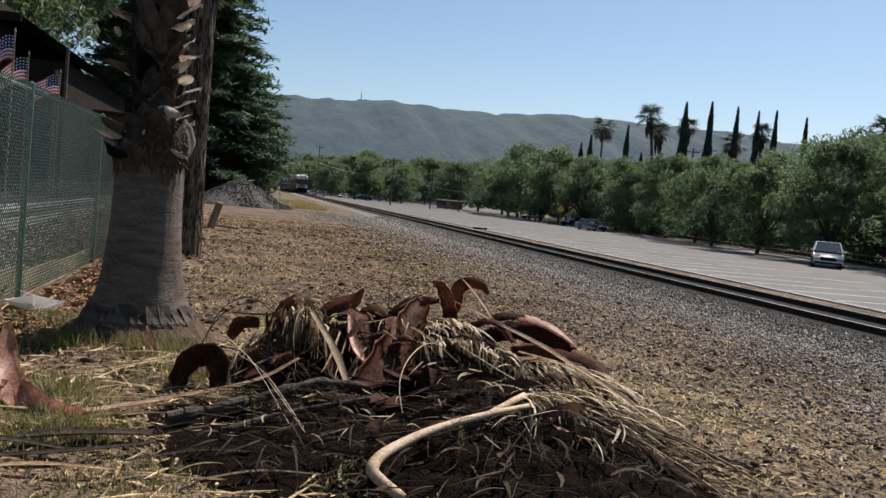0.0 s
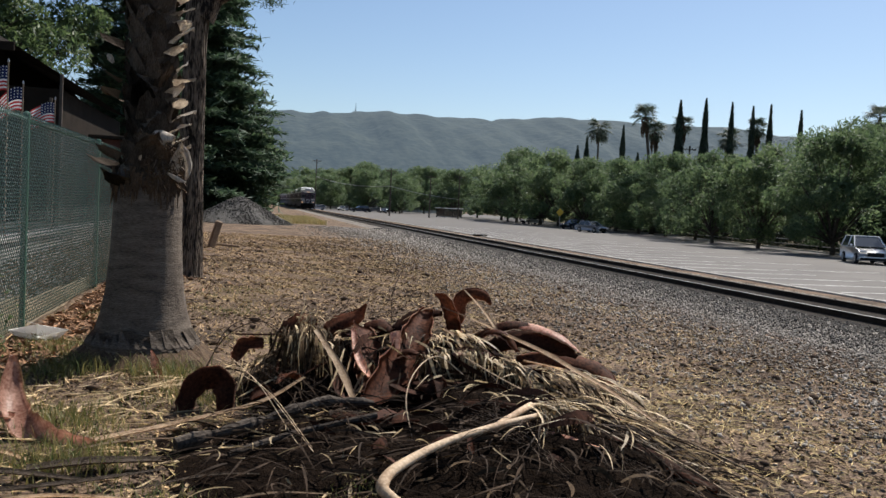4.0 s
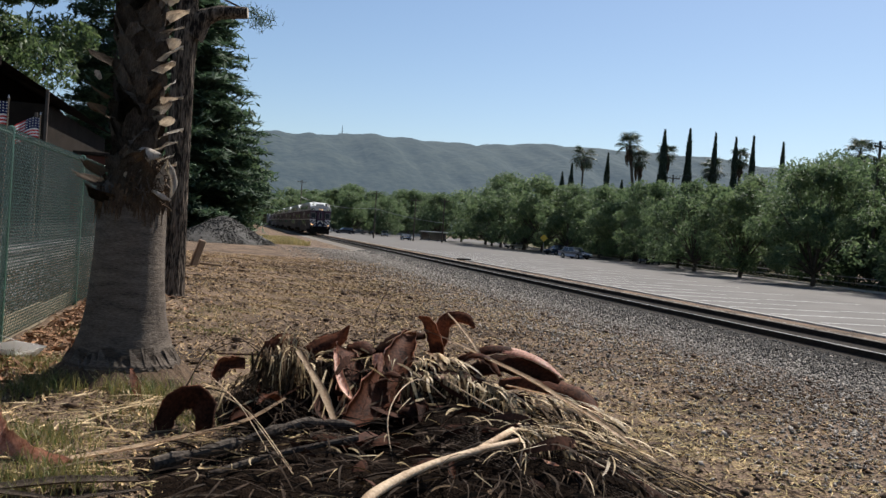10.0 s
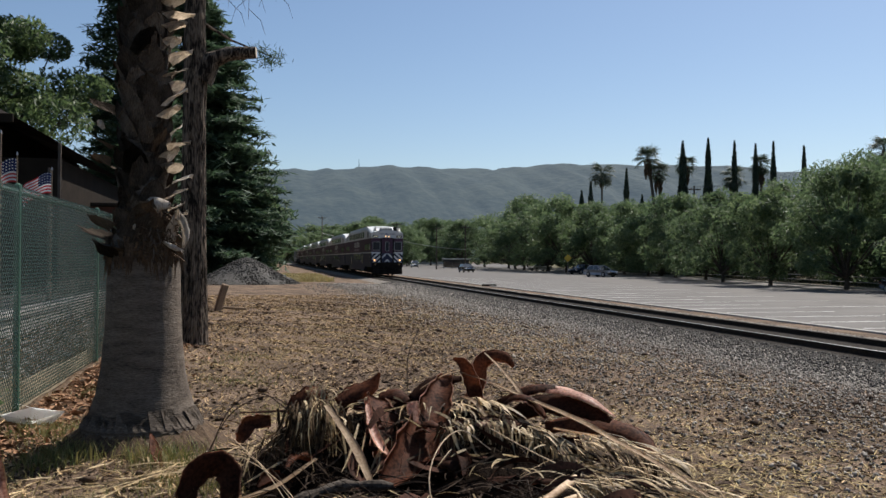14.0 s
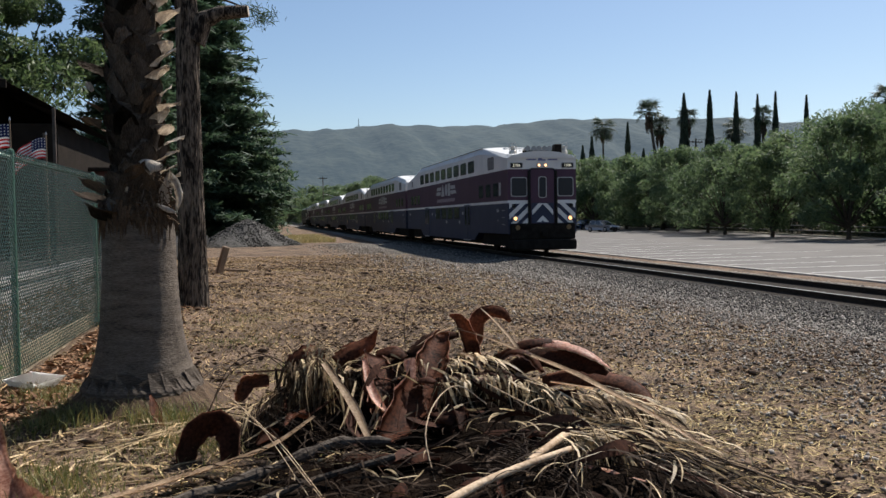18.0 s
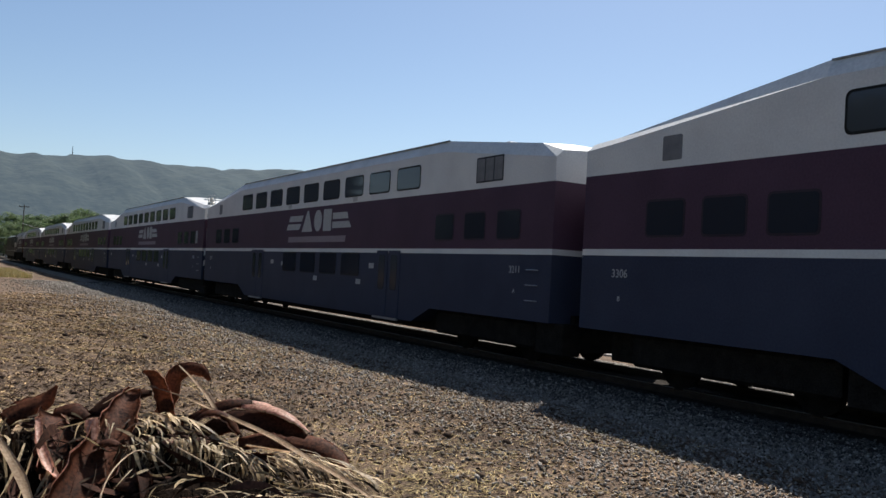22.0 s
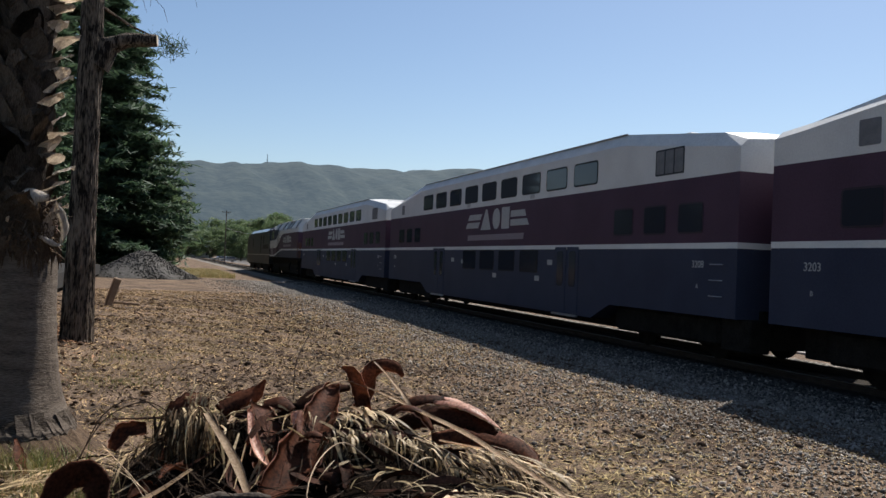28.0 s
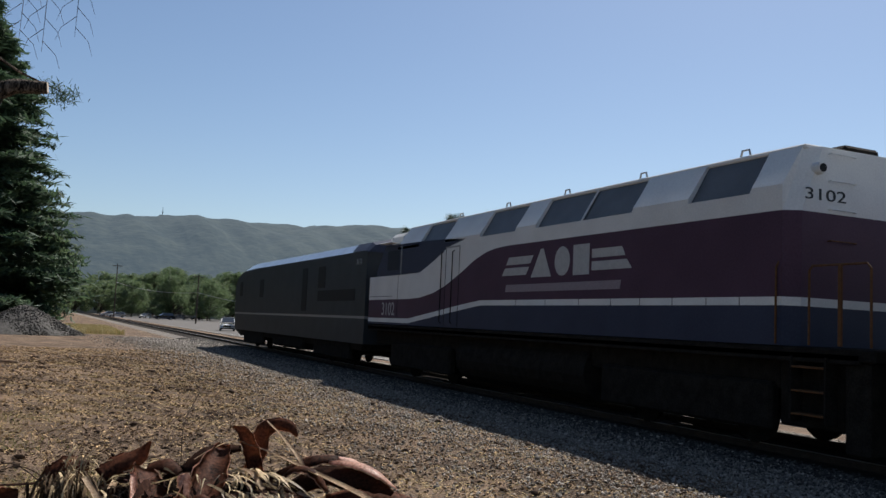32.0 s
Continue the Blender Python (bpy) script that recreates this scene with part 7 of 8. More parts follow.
def build_heap():
    core = thing("debris_mound", "mound of rotting palm debris under the fronds, hollow shade painted in", "debris")
    xs, ys = np.arange(-0.6, 3.7, 0.045), np.arange(3.5, 9.1, 0.045)
    X, Y = np.meshgrid(xs, ys)
    rough = np.array([[noise.noise((x * 7, y * 7, 0.5)) * 0.5 + noise.noise((x * 19, y * 19, 2.5)) * 0.4 for x in xs] for y in ys])
    H = heap_z(X, Y)
    Z = H * (1 + 0.3 * rough) + 0.05 * rough * (H > 0.03) - 0.045
    w = len(xs)
    i = (np.arange(len(ys) - 1)[:, None] * w + np.arange(w - 1)[None]).ravel()
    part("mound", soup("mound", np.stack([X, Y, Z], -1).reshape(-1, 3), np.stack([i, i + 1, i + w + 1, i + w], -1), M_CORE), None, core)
    g = np.random.default_rng(77)
    part("dark_scrap", ribbons(g, 520, -0.5, 3.3, 4.7, 8.5, 0.36, 0.006, 1.2, M_DARKSTEM, "dark_scrap", 0.05), None, core)["kind"] = "stuff"
    part("dark_scrap", ribbons(g, 260, -0.2, 3.0, 4.7, 6.5, 0.34, 0.005, 1.5, M_DARKSTEM, "dark_scrap", 0.09, 0.015), None, core)["kind"] = "stuff"
    part("dark_scrap", ribbons(g, 170, 0.7, 2.9, 3.8, 5.3, 0.4, 0.004, 0.9, M_DARKSTEM, "dark_scrap", 0.04, 0.04), None, core)["kind"] = "stuff"
    part("rotten_scrap", ribbons(g, 90, 0.7, 2.9, 3.8, 5.4, 0.24, 0.01, 1.2, M_SHADELEAF, "rotten_scrap", 0.02, 0.04), None, core)["kind"] = "stuff"
    part("husk_scrap", ribbons(g, 18, 0.0, 2.6, 4.8, 6.4, 0.4, 0.03, 1.6, M_HUSKDARK, "husk_scrap", 0.06, 0.03), None, core)["kind"] = "stuff"
    part("straw_scrap", ribbons(g, 60, -0.2, 2.2, 4.7, 6.4, 0.3, 0.005, 1.6, M_STRAW, "straw_scrap", 0.08, 0.02), None, core)["kind"] = "stuff"
    part("straw_scrap", ribbons(g, 90, 0.1, 3.2, 6.3, 8.5, 0.34, 0.009, 0.9, M_STRAW, "straw_scrap", 0.09, 0.2), None, core)["kind"] = "stuff"
    part("straw_scrap", ribbons(g, 70, 2.2, 3.3, 4.9, 6.6, 0.4, 0.008, 0.8, M_STRAW, "straw_scrap", 0.08, 0.06), None, core)["kind"] = "stuff"
    part("husk_scrap", ribbons(g, 60, 0.0, 2.9, 6.5, 8.3, 0.36, 0.035, 1.2, M_HUSKDARK, "husk_scrap", 0.05, 0.15), None, core)["kind"] = "stuff"
    # broad sheaths along the crest
    frond("rust-red sheath arching over the heap with a pale strap", [(1.97, 7.85, 0.93), (2.09, 7.75, 0.80), (2.2, 7.6, 0.64), (2.23, 7.5, 0.53)], (0.014, 0.024, 0.026, 0.02), [(1.88, 7.9, 0.5), (1.93, 7.92, 0.7), (1.98, 7.93, 0.84), (2.08, 7.9, 0.9), (2.18, 7.86, 0.88), (2.24, 7.84, 0.8)], (0.08, 0.08, 0.07, 0.06, 0.045, 0.015), -0.7, seed=1, up=(0.2, -1, 0.4))
    frond("second torn sheath standing on the heap, its lip pink", husk=[(1.9, 7.8, 0.48), (1.84, 7.8, 0.7), (1.77, 7.8, 0.84), (1.68, 7.8, 0.89)], husk_w=(0.06, 0.075, 0.05, 0.012), cup=0.8, seed=46, up=(-0.3, -1, 0.3))
    frond("dark sheath lying along the crest", husk=[(1.3, 7.75, 0.55), (1.45, 7.78, 0.66), (1.6, 7.8, 0.72), (1.76, 7.8, 0.72)], husk_w=(0.06, 0.09, 0.08, 0.03), cup=-0.6, seed=47, up=(0, -0.8, 1), husk_mat=M_HUSKDARK)
    frond("thin pale stalk end over the crest", [(1.38, 7.74, 0.64), (1.52, 7.75, 0.72), (1.66, 7.76, 0.77), (1.78, 7.76, 0.765)], (0.008, 0.014, 0.018, 0.014), seed=48)
    frond("long pale stalk lying across the heap", [(1.70, 7.8, 0.775), (1.95, 7.7, 0.70), (2.2, 7.35, 0.60), (2.42, 6.75, 0.52), (2.52, 6.3, 0.46), (2.62, 5.8, 0.4), (2.74, 5.35, 0.3)], (0.014, 0.018, 0.034, 0.04, 0.032, 0.028, 0.02), seed=2)
    frond("thick reddish sheath with a pale broken end", husk=[(2.05, 7.72, 0.50), (2.3, 7.6, 0.64), (2.55, 7.55, 0.655), (2.73, 7.5, 0.59)], husk_w=(0.05, 0.06, 0.062, 0.02), cup=-0.4, seed=3, up=(-0.1, -0.5, 1))
    # this pale piece paints in the highlight on the broken end
    frond("pale lip of the broken sheath, highlight painted in", husk=[(2.52, 7.53, 0.665), (2.64, 7.5, 0.64), (2.76, 7.46, 0.575)], husk_w=(0.03, 0.055, 0.02), cup=-0.4, pale=True, seed=49, up=(-0.1, -0.3, 1))
    frond("stout dark sheath open towards the ground", husk=[(2.1, 7.5, 0.44), (2.36, 7.4, 0.56), (2.6, 7.25, 0.56), (2.74, 7.15, 0.51), (2.84, 7.08, 0.44)], husk_w=(0.06, 0.1, 0.105, 0.08, 0.02), cup=-0.5, seed=4, up=(-0.1, -0.9, 0.7), husk_mat=M_HUSKDARK)
    # pale strip over the dark sheath paints in the sun on its back
    frond("pale back of the stout sheath, sun painted in", husk=[(2.4, 7.42, 0.65), (2.58, 7.3, 0.655), (2.73, 7.17, 0.6), (2.87, 7.06, 0.48)], husk_w=(0.03, 0.06, 0.075, 0.02), cup=-0.4, pale=True, seed=50, up=(-0.05, -0.15, 1))
    frond("rounded brown sheath curling over a stalk", husk=[(2.0, 7.5, 0.5), (2.12, 7.42, 0.62), (2.26, 7.3, 0.6), (2.34, 7.2, 0.46)], husk_w=(0.05, 0.075, 0.075, 0.04), cup=-0.7, seed=44)
    frond("dark arched sheath bending over the side of the heap", husk=[(2.35, 7.3, 0.38), (2.62, 7.2, 0.43), (2.9, 7.05, 0.39), (3.04, 6.9, 0.32), (3.08, 6.72, 0.18)], husk_w=(0.07, 0.1, 0.1, 0.09, 0.05), cup=-0.45, seed=5, up=(0.2, -0.9, 0.8))
    frond("broad dark sheath open like a boat", husk=[(1.62, 7.8, 0.74), (1.5, 7.55, 0.6), (1.34, 7.25, 0.4), (1.14, 6.95, 0.22), (0.93, 6.74, 0.09)], husk_w=(0.05, 0.12, 0.17, 0.16, 0.06), cup=0.6, seed=6, up=(0.2, -0.5, 1))
    frond("wide dark sheath leaning down the front", husk=[(0.98, 7.65, 0.6), (1.0, 7.35, 0.44), (1.02, 7.1, 0.27), (1.0, 6.85, 0.09)], husk_w=(0.1, 0.14, 0.14, 0.08), cup=0.4, seed=51, up=(0, -0.5, 1))
    frond("narrow pinkish sheath edge hanging down the front", husk=[(0.89, 7.45, 0.6), (0.89, 7.25, 0.47), (0.92, 7.08, 0.35), (0.96, 7.0, 0.29), (1.02, 6.93, 0.25)], husk_w=(0.02, 0.035, 0.045, 0.04, 0.015), cup=0.6, pale=True, seed=7, up=(0.3, -0.6, 1))
    frond("pointed red sheath on the crest", husk=[(0.68, 7.8, 0.53), (0.83, 7.85, 0.62), (0.97, 7.87, 0.67), (1.05, 7.88, 0.77)], husk_w=(0.07, 0.09, 0.07, 0.01), cup=-0.6, seed=8, up=(0, -1, 0.8))
    frond("reddish sheath beside the crest", husk=[(1.03, 7.78, 0.6), (1.16, 7.72, 0.62), (1.26, 7.66, 0.55)], husk_w=(0.05, 0.09, 0.05), cup=-0.4, seed=18, up=(0, -0.7, 1))
    # pale tongue that paints in a sunlit patch
    frond("pink sheath tongue, sun painted in", husk=[(1.24, 7.35, 0.6), (1.25, 7.3, 0.53), (1.26, 7.25, 0.45)], husk_w=(0.05, 0.055, 0.02), cup=-0.5, pale=True, seed=38, up=(0, -0.8, 1))
    frond("round dark sheath end among dry fingers", husk=[(0.28, 7.7, 0.46), (0.36, 7.72, 0.56), (0.47, 7.75, 0.62), (0.6, 7.78, 0.6)], husk_w=(0.06, 0.1, 0.1, 0.06), cup=-0.6, seed=28, up=(0, -1, 0.6))
    frond("brown sheath half buried in the heap", husk=[(1.45, 7.3, 0.44), (1.8, 7.22, 0.48), (2.1, 7.15, 0.44)], husk_w=(0.1, 0.13, 0.08), cup=-0.6, seed=29, husk_mat=M_HUSKDARK)
    frond("pale rim of a buried sheath", husk=[(1.64, 7.1, 0.435), (1.78, 7.09, 0.455), (1.93, 7.09, 0.42)], husk_w=(0.018, 0.03, 0.015), cup=-0.5, pale=True, seed=52, up=(0, -0.7, 1))
    frond("dark sheath lying low in front", husk=[(0.55, 6.35, 0.1), (0.9, 6.2, 0.15), (1.25, 6.15, 0.12)], husk_w=(0.07, 0.11, 0.07), cup=-0.5, seed=30, husk_mat=M_HUSKDARK)
    frond("dark brown sheath under the fan leaves", husk=[(1.5, 6.5, 0.16), (1.85, 6.35, 0.22), (2.2, 6.2, 0.2)], husk_w=(0.06, 0.1, 0.06), cup=-0.6, seed=31, husk_mat=M_HUSKDARK)
    frond("brown sheath sunk in the mulch", husk=[(1.2, 5.3, 0.04), (1.6, 5.25, 0.1), (1.95, 5.05, 0.06)], husk_w=(0.06, 0.1, 0.05), cup=-0.6, seed=32, husk_mat=M_HUSKDARK)
    fill = random.Random(9)
    for k in range(12):
        x, y = fill.uniform(0.2, 2.5), fill.uniform(6.8, 7.9)
        z, a = float(heap_z(x, y)) + fill.uniform(0.02, 0.07), fill.uniform(-2.6, -0.5)
        L, w = fill.uniform(0.2, 0.42), fill.uniform(0.05, 0.11)
        d = Vector((math.cos(a), math.sin(a), fill.uniform(-0.5, 0.2)))
        frond("torn dark sheath tangled in the heap", husk=[(x, y, z), tuple(Vector((x, y, z + 0.04)) + d * L * 0.5), tuple(Vector((x, y, z)) + d * L)], husk_w=(w * 0.7, w, w * 0.35), cup=fill.choice((-0.7, 0.8)), seed=100 + k, up=(fill.uniform(-0.5, 0.5), fill.uniform(-0.8, 0.2), 1), husk_mat=M_HUSK if k % 3 == 0 else M_HUSKDARK)
    frond("pale split stalk leaning on the heap", [(0.54, 7.22, 0.615), (0.635, 7.03, 0.49), (0.74, 6.79, 0.33), (0.815, 6.47, 0.15)], (0.026, 0.034, 0.042, 0.02), seed=9, fan=[((0.5, 7.65, 0.58), (0.3, 0.3, 0.9), 0.22, 1.6, 60, 0.2)], hang=[([(0.26, 7.5, 0.54), (0.42, 7.42, 0.6), (0.62, 7.42, 0.56)], (-0.05, -1, 0), 0.62, 150, 0.16, 0.008, M_SHADELEAF, 0.12), ([(0.36, 7.42, 0.56), (0.5, 7.38, 0.58), (0.62, 7.38, 0.52)], (0.0, -1, 0), 0.5, 34, 0.2, 0.008, M_STRAW, 0.14)])
    frond("small orange sheath glowing under the stub", husk=[(-0.1, 7.55, 0.28), (-0.02, 7.6, 0.4), (0.13, 7.58, 0.43)], husk_w=(0.06, 0.09, 0.05), cup=0.5, seed=53, up=(0, -0.5, 1))
    frond("thick curved stalk at the foot of the heap", [(0.9, 4.44, 0.04), (0.79, 4.54, 0.1), (0.75, 4.6, 0.15), (0.85, 4.73, 0.205), (1.15, 4.94, 0.28), (1.51, 5.1, 0.34), (1.87, 5.26, 0.375)], (0.045, 0.05, 0.052, 0.048, 0.038, 0.034, 0.028), seed=10, round_stalk=True, hang=[([(1.84, 5.36, 0.4), (1.96, 5.4, 0.42), (2.1, 5.42, 0.4)], (0.8, -0.5, 0), 0.26, 60, 0.22, 0.009, M_STRAW, 0.5)])
    frond("short pale stalk stub", [(1.61, 5.31, 0.3), (1.8, 5.46, 0.345), (2.0, 5.66, 0.375)], (0.03, 0.036, 0.034), seed=11, round_stalk=True)
    frond("wide dark sheath spread at the foot of the heap", husk=[(2.3, 5.3, 0.26), (2.55, 5.1, 0.2), (2.75, 4.9, 0.1), (2.9, 4.75, 0.03)], husk_w=(0.04, 0.08, 0.08, 0.04), cup=-0.5, seed=33, husk_mat=M_HUSKDARK)
    frond("dark sheath under the thick stalk", husk=[(1.5, 5.1, 0.12), (1.85, 5.0, 0.2), (2.2, 4.85, 0.14)], husk_w=(0.06, 0.1, 0.05), cup=-0.6, seed=34, husk_mat=M_HUSKDARK)
    frond("dark curled stalk leaning under the pale one", [(0.95, 4.75, 0.03), (1.25, 5.0, 0.06), (1.4, 5.2, 0.14), (1.43, 5.35, 0.24)], (0.03, 0.032, 0.028, 0.018), seed=35, stalk_mat=M_HUSK)
    frond("pale grey-pink sheath low on the side", husk=[(1.88, 5.33, 0.26), (2.03, 5.15, 0.265), (2.18, 4.92, 0.25)], husk_w=(0.025, 0.04, 0.02), cup=-0.5, pale=True, seed=12)
    frond("big dark sheath curled in an arch on the ground", husk=[(-0.47, 6.8, 0.0), (-0.44, 6.85, 0.14), (-0.35, 6.88, 0.25), (-0.21, 6.88, 0.26), (-0.16, 6.84, 0.15), (-0.16, 6.8, 0.0)], husk_w=(0.06, 0.085, 0.1, 0.1, 0.08, 0.06), cup=0.15, seed=13, up=(0, 1, 0.25), husk_mat=M_HUSKDARK)
    frond("pink sheath curled upright beside the fence", husk=[(-0.95, 5.92, 0.02), (-1.25, 6.05, 0.03), (-1.5, 6.25, 0.08), (-1.63, 6.45, 0.25), (-1.64, 6.55, 0.5)], husk_w=(0.04, 0.08, 0.1, 0.1, 0.035), cup=0.6, pale=True, seed=14, up=(0.6, -1, 0.4))
    frond("pale flat stalk lying on the dirt", [(-1.0, 5.95, 0.03), (-0.5, 6.3, 0.05), (0.1, 6.6, 0.14), (0.45, 6.8, 0.3)], (0.045, 0.045, 0.035, 0.02), seed=15)
    frond("brown stalk stub sticking out of the side", [(-0.12, 7.58, 0.51), (0.15, 7.64, 0.5), (0.43, 7.7, 0.505)], (0.024, 0.03, 0.03), seed=16, stalk_mat=M_HUSKDARK, fan=[((0.0, 7.4, 0.3), (-0.7, -0.7, 0), 0.4, 0.9, 16, 0.6)])
    frond("two pale splinters beside the stub", [(0.02, 7.35, 0.28), (0.2, 7.42, 0.38), (0.36, 7.5, 0.45)], (0.008, 0.016, 0.012), seed=54, hang=[([(0.05, 7.4, 0.32), (0.3, 7.45, 0.4)], (-0.4, -0.9, 0), 0.3, 40, 0.14, 0.006, M_SHADELEAF, 0.3)])
    frond("dry fan leaf drooping over the front of the heap", stalk=[(1.72, 7.6, 0.58), (1.76, 7.35, 0.58), (1.8, 7.15, 0.5)], seed=17, hang=[
        ([(1.5, 7.12, 0.44), (1.66, 7.08, 0.475), (1.85, 7.08, 0.465), (2.06, 7.03, 0.42), (2.25, 6.95, 0.36)], (0.05, -1, 0), 0.2, 75, 0.1, 0.011, M_STRAW, 0.2),
        ([(1.45, 7.16, 0.42), (1.66, 7.12, 0.45), (1.85, 7.12, 0.44), (2.1, 7.05, 0.38), (2.25, 6.95, 0.34)], (0.0, -1, 0), 0.42, 110, 0.07, 0.007, M_SHADELEAF, 0.1),
        ([(1.55, 7.5, 0.53), (1.8, 7.52, 0.56), (2.1, 7.42, 0.53)], (0.15, -1, 0), 0.1, 26, 0.34, 0.013, M_STRAW, 0.6)])
    frond("dry fan leaf folded down under the long stalk", stalk=[(2.1, 7.25, 0.45), (2.22, 7.0, 0.38)], seed=39, hang=[([(2.1, 7.1, 0.42), (2.22, 6.9, 0.38), (2.3, 6.7, 0.33)], (0.45, -0.9, 0), 0.3, 28, 0.35, 0.012, M_STRAW, 0.2)])
    frond("dry fan leaf combed down the side of the heap", stalk=[(2.3, 6.95, 0.42), (2.6, 6.8, 0.38)], seed=19, hang=[
        ([(2.5, 6.88, 0.36), (2.75, 6.78, 0.35), (3.0, 6.6, 0.25)], (0.5, -0.86, 0), 0.34, 46, 0.3, 0.012, M_STRAW, 0.3),
        ([(2.4, 6.7, 0.34), (2.7, 6.5, 0.32), (2.9, 6.3, 0.24)], (0.5, -0.86, 0), 0.36, 70, 0.3, 0.011, M_SHADELEAF, 0.25),
        ([(2.6, 6.3, 0.27), (2.8, 6.0, 0.22), (2.9, 5.7, 0.18)], (0.6, -0.8, 0), 0.26, 22, 0.3, 0.010, M_STRAW, 0.35)])
    frond("dry fan leaf trailing at the foot of the heap", stalk=[on(2.5, 6.0, 0.08), (2.72, 5.75, 0.2)], seed=20, hang=[([(2.6, 5.8, 0.24), (2.75, 5.5, 0.2), (2.85, 5.2, 0.16)], (0.55, -0.83, 0), 0.22, 50, 0.3, 0.009, M_SHADELEAF, 0.35)])
    frond("dry fan leaf hanging at the back of the heap", fan=[((1.25, 8.0, 0.52), (-1, 0.1, 0.3), 0.4, 0.6, 24, 0.3)], stalk=[(0.8, 7.7, 0.5), (0.7, 7.35, 0.44)], seed=21, hang=[([(0.66, 7.45, 0.48), (0.8, 7.4, 0.46)], (0.0, -1, 0), 0.4, 50, 0.1, 0.007, M_SHADELEAF, 0.15)])
    frond("flattened dry fan leaf on the grass by the palm", fan=[((-0.55, 7.5, 0.08), (-1, -0.25, 0), 0.75, 0.6, 50, 0.15), ((-0.6, 7.9, 0.06), (-0.9, -0.7, 0.1), 0.6, 0.9, 40, 0.2)], stalk=[(-0.1, 7.5, 0.1), (-0.55, 7.5, 0.08)], seed=22)
    frond("broken dry leaf standing against the palm", husk=[(-0.72, 7.75, 0.02), (-0.8, 7.95, 0.16), (-0.86, 8.1, 0.28)], husk_w=(0.02, 0.05, 0.01), cup=0.2, seed=23, fan=[((-0.9, 8.0, 0.05), (-0.4, -1, 0.8), 0.3, 0.9, 20, 0.5)])
    frond("grey bark slab lying in the litter", [(-1.25, 5.35, 0.03), (-0.9, 5.4, 0.05), (-0.5, 5.5, 0.03)], (0.06, 0.075, 0.05), seed=24, stalk_mat=M_BOOT)
    frond("grey weathered stalk in the litter", [(-1.6, 4.95, 0.02), (-1.0, 5.05, 0.04), (-0.45, 5.3, 0.04)], (0.03, 0.035, 0.02), seed=25, stalk_mat=M_BOOT)
    for k, (p, q, w) in enumerate((((-1.9, 5.3, 0.02), (-0.9, 5.15, 0.03), 0.05), ((-1.5, 4.75, 0.02), (-0.6, 4.85, 0.02), 0.03), ((-1.2, 5.7, 0.02), (-0.3, 5.95, 0.05), 0.025), ((-0.6, 5.0, 0.02), (0.2, 5.2, 0.03), 0.02), ((-1.9, 5.9, 0.02), (-1.3, 5.6, 0.02), 0.04), ((-0.2, 4.7, 0.02), (0.5, 4.85, 0.02), 0.018))):
        frond("weathered strip of palm stalk lying in the litter", [p, tuple((Vector(p) + Vector(q)) / 2 + Vector((0, 0.05, 0.02))), q], (w * 0.7, w, w * 0.5), seed=60 + k, stalk_mat=(M_BOOT, M_STALK, M_TIMBER)[k % 3])
    frond("small pink sheath on the ground by the fence", husk=[(-1.78, 6.35, 0.02), (-1.7, 6.3, 0.1), (-1.55, 6.25, 0.12)], husk_w=(0.05, 0.07, 0.04), cup=0.6, pale=True, seed=26)
    tagged(part("fallen_branch", tube(glide([(-0.45, 5.85, 0.04), (0.1, 6.12, 0.12), (0.55, 6.4, 0.2), (0.95, 6.42, 0.18)], 14), [0.042 + 0.012 * math.sin(k * 2.1) - 0.001 * k for k in range(15)], 10), M_BRANCH), "rough grey branch lying in front of the heap", "branch")
    tagged(part("fallen_branch", tube(glide([(-0.1, 5.6, 0.04), (0.3, 5.85, 0.1), (0.9, 5.9, 0.22)], 10), 0.022, 7), M_BRANCH), "thin dark branch at the foot of the heap", "branch")
    rng = random.Random(5)
    stem = thing("flower_stem", "dead flower stem with many thin dark stalks", "stem", group="flower stems")
    for k in range(64):
        p = Vector((2.0 + rng.uniform(-0.6, 0.6), 5.75 + rng.uniform(-0.3, 0.25), 0.26 + rng.uniform(-0.06, 0.08)))
        q = p + Vector((rng.uniform(-0.1, 1.0), rng.uniform(-1.35, -0.5), 0))
        q.z = 0.03
        m = (p + q) / 2 + Vector((rng.uniform(-0.12, 0.12), 0, rng.uniform(0.02, 0.1)))
        part("thin_stalk", tube(glide([p, m, q], 8), [0.0035] * 5 + [0.003, 0.003, 0.002, 0.002], 4), M_DARKSTEM if k % 8 else M_STALK, stem)
    stem = thing("flower_stem", "dead flower stem with thin stiff stalks crossing the branch", "stem", group="flower stems")
    for k in range(10):
        p = Vector((-0.1 + rng.uniform(-0.2, 0.25), 7.0 + rng.uniform(-0.2, 0.3), 0.36 + rng.uniform(-0.05, 0.1)))
        q = Vector((rng.uniform(0.3, 1.1), rng.uniform(5.3, 5.9), 0.1))
        part("thin_stalk", tube(glide([p, (p + q) / 2 + Vector((0, 0, rng.uniform(0.05, 0.15))), q], 8), 0.0022, 4), M_STALK if k % 4 == 0 else M_DARKSTEM, stem)
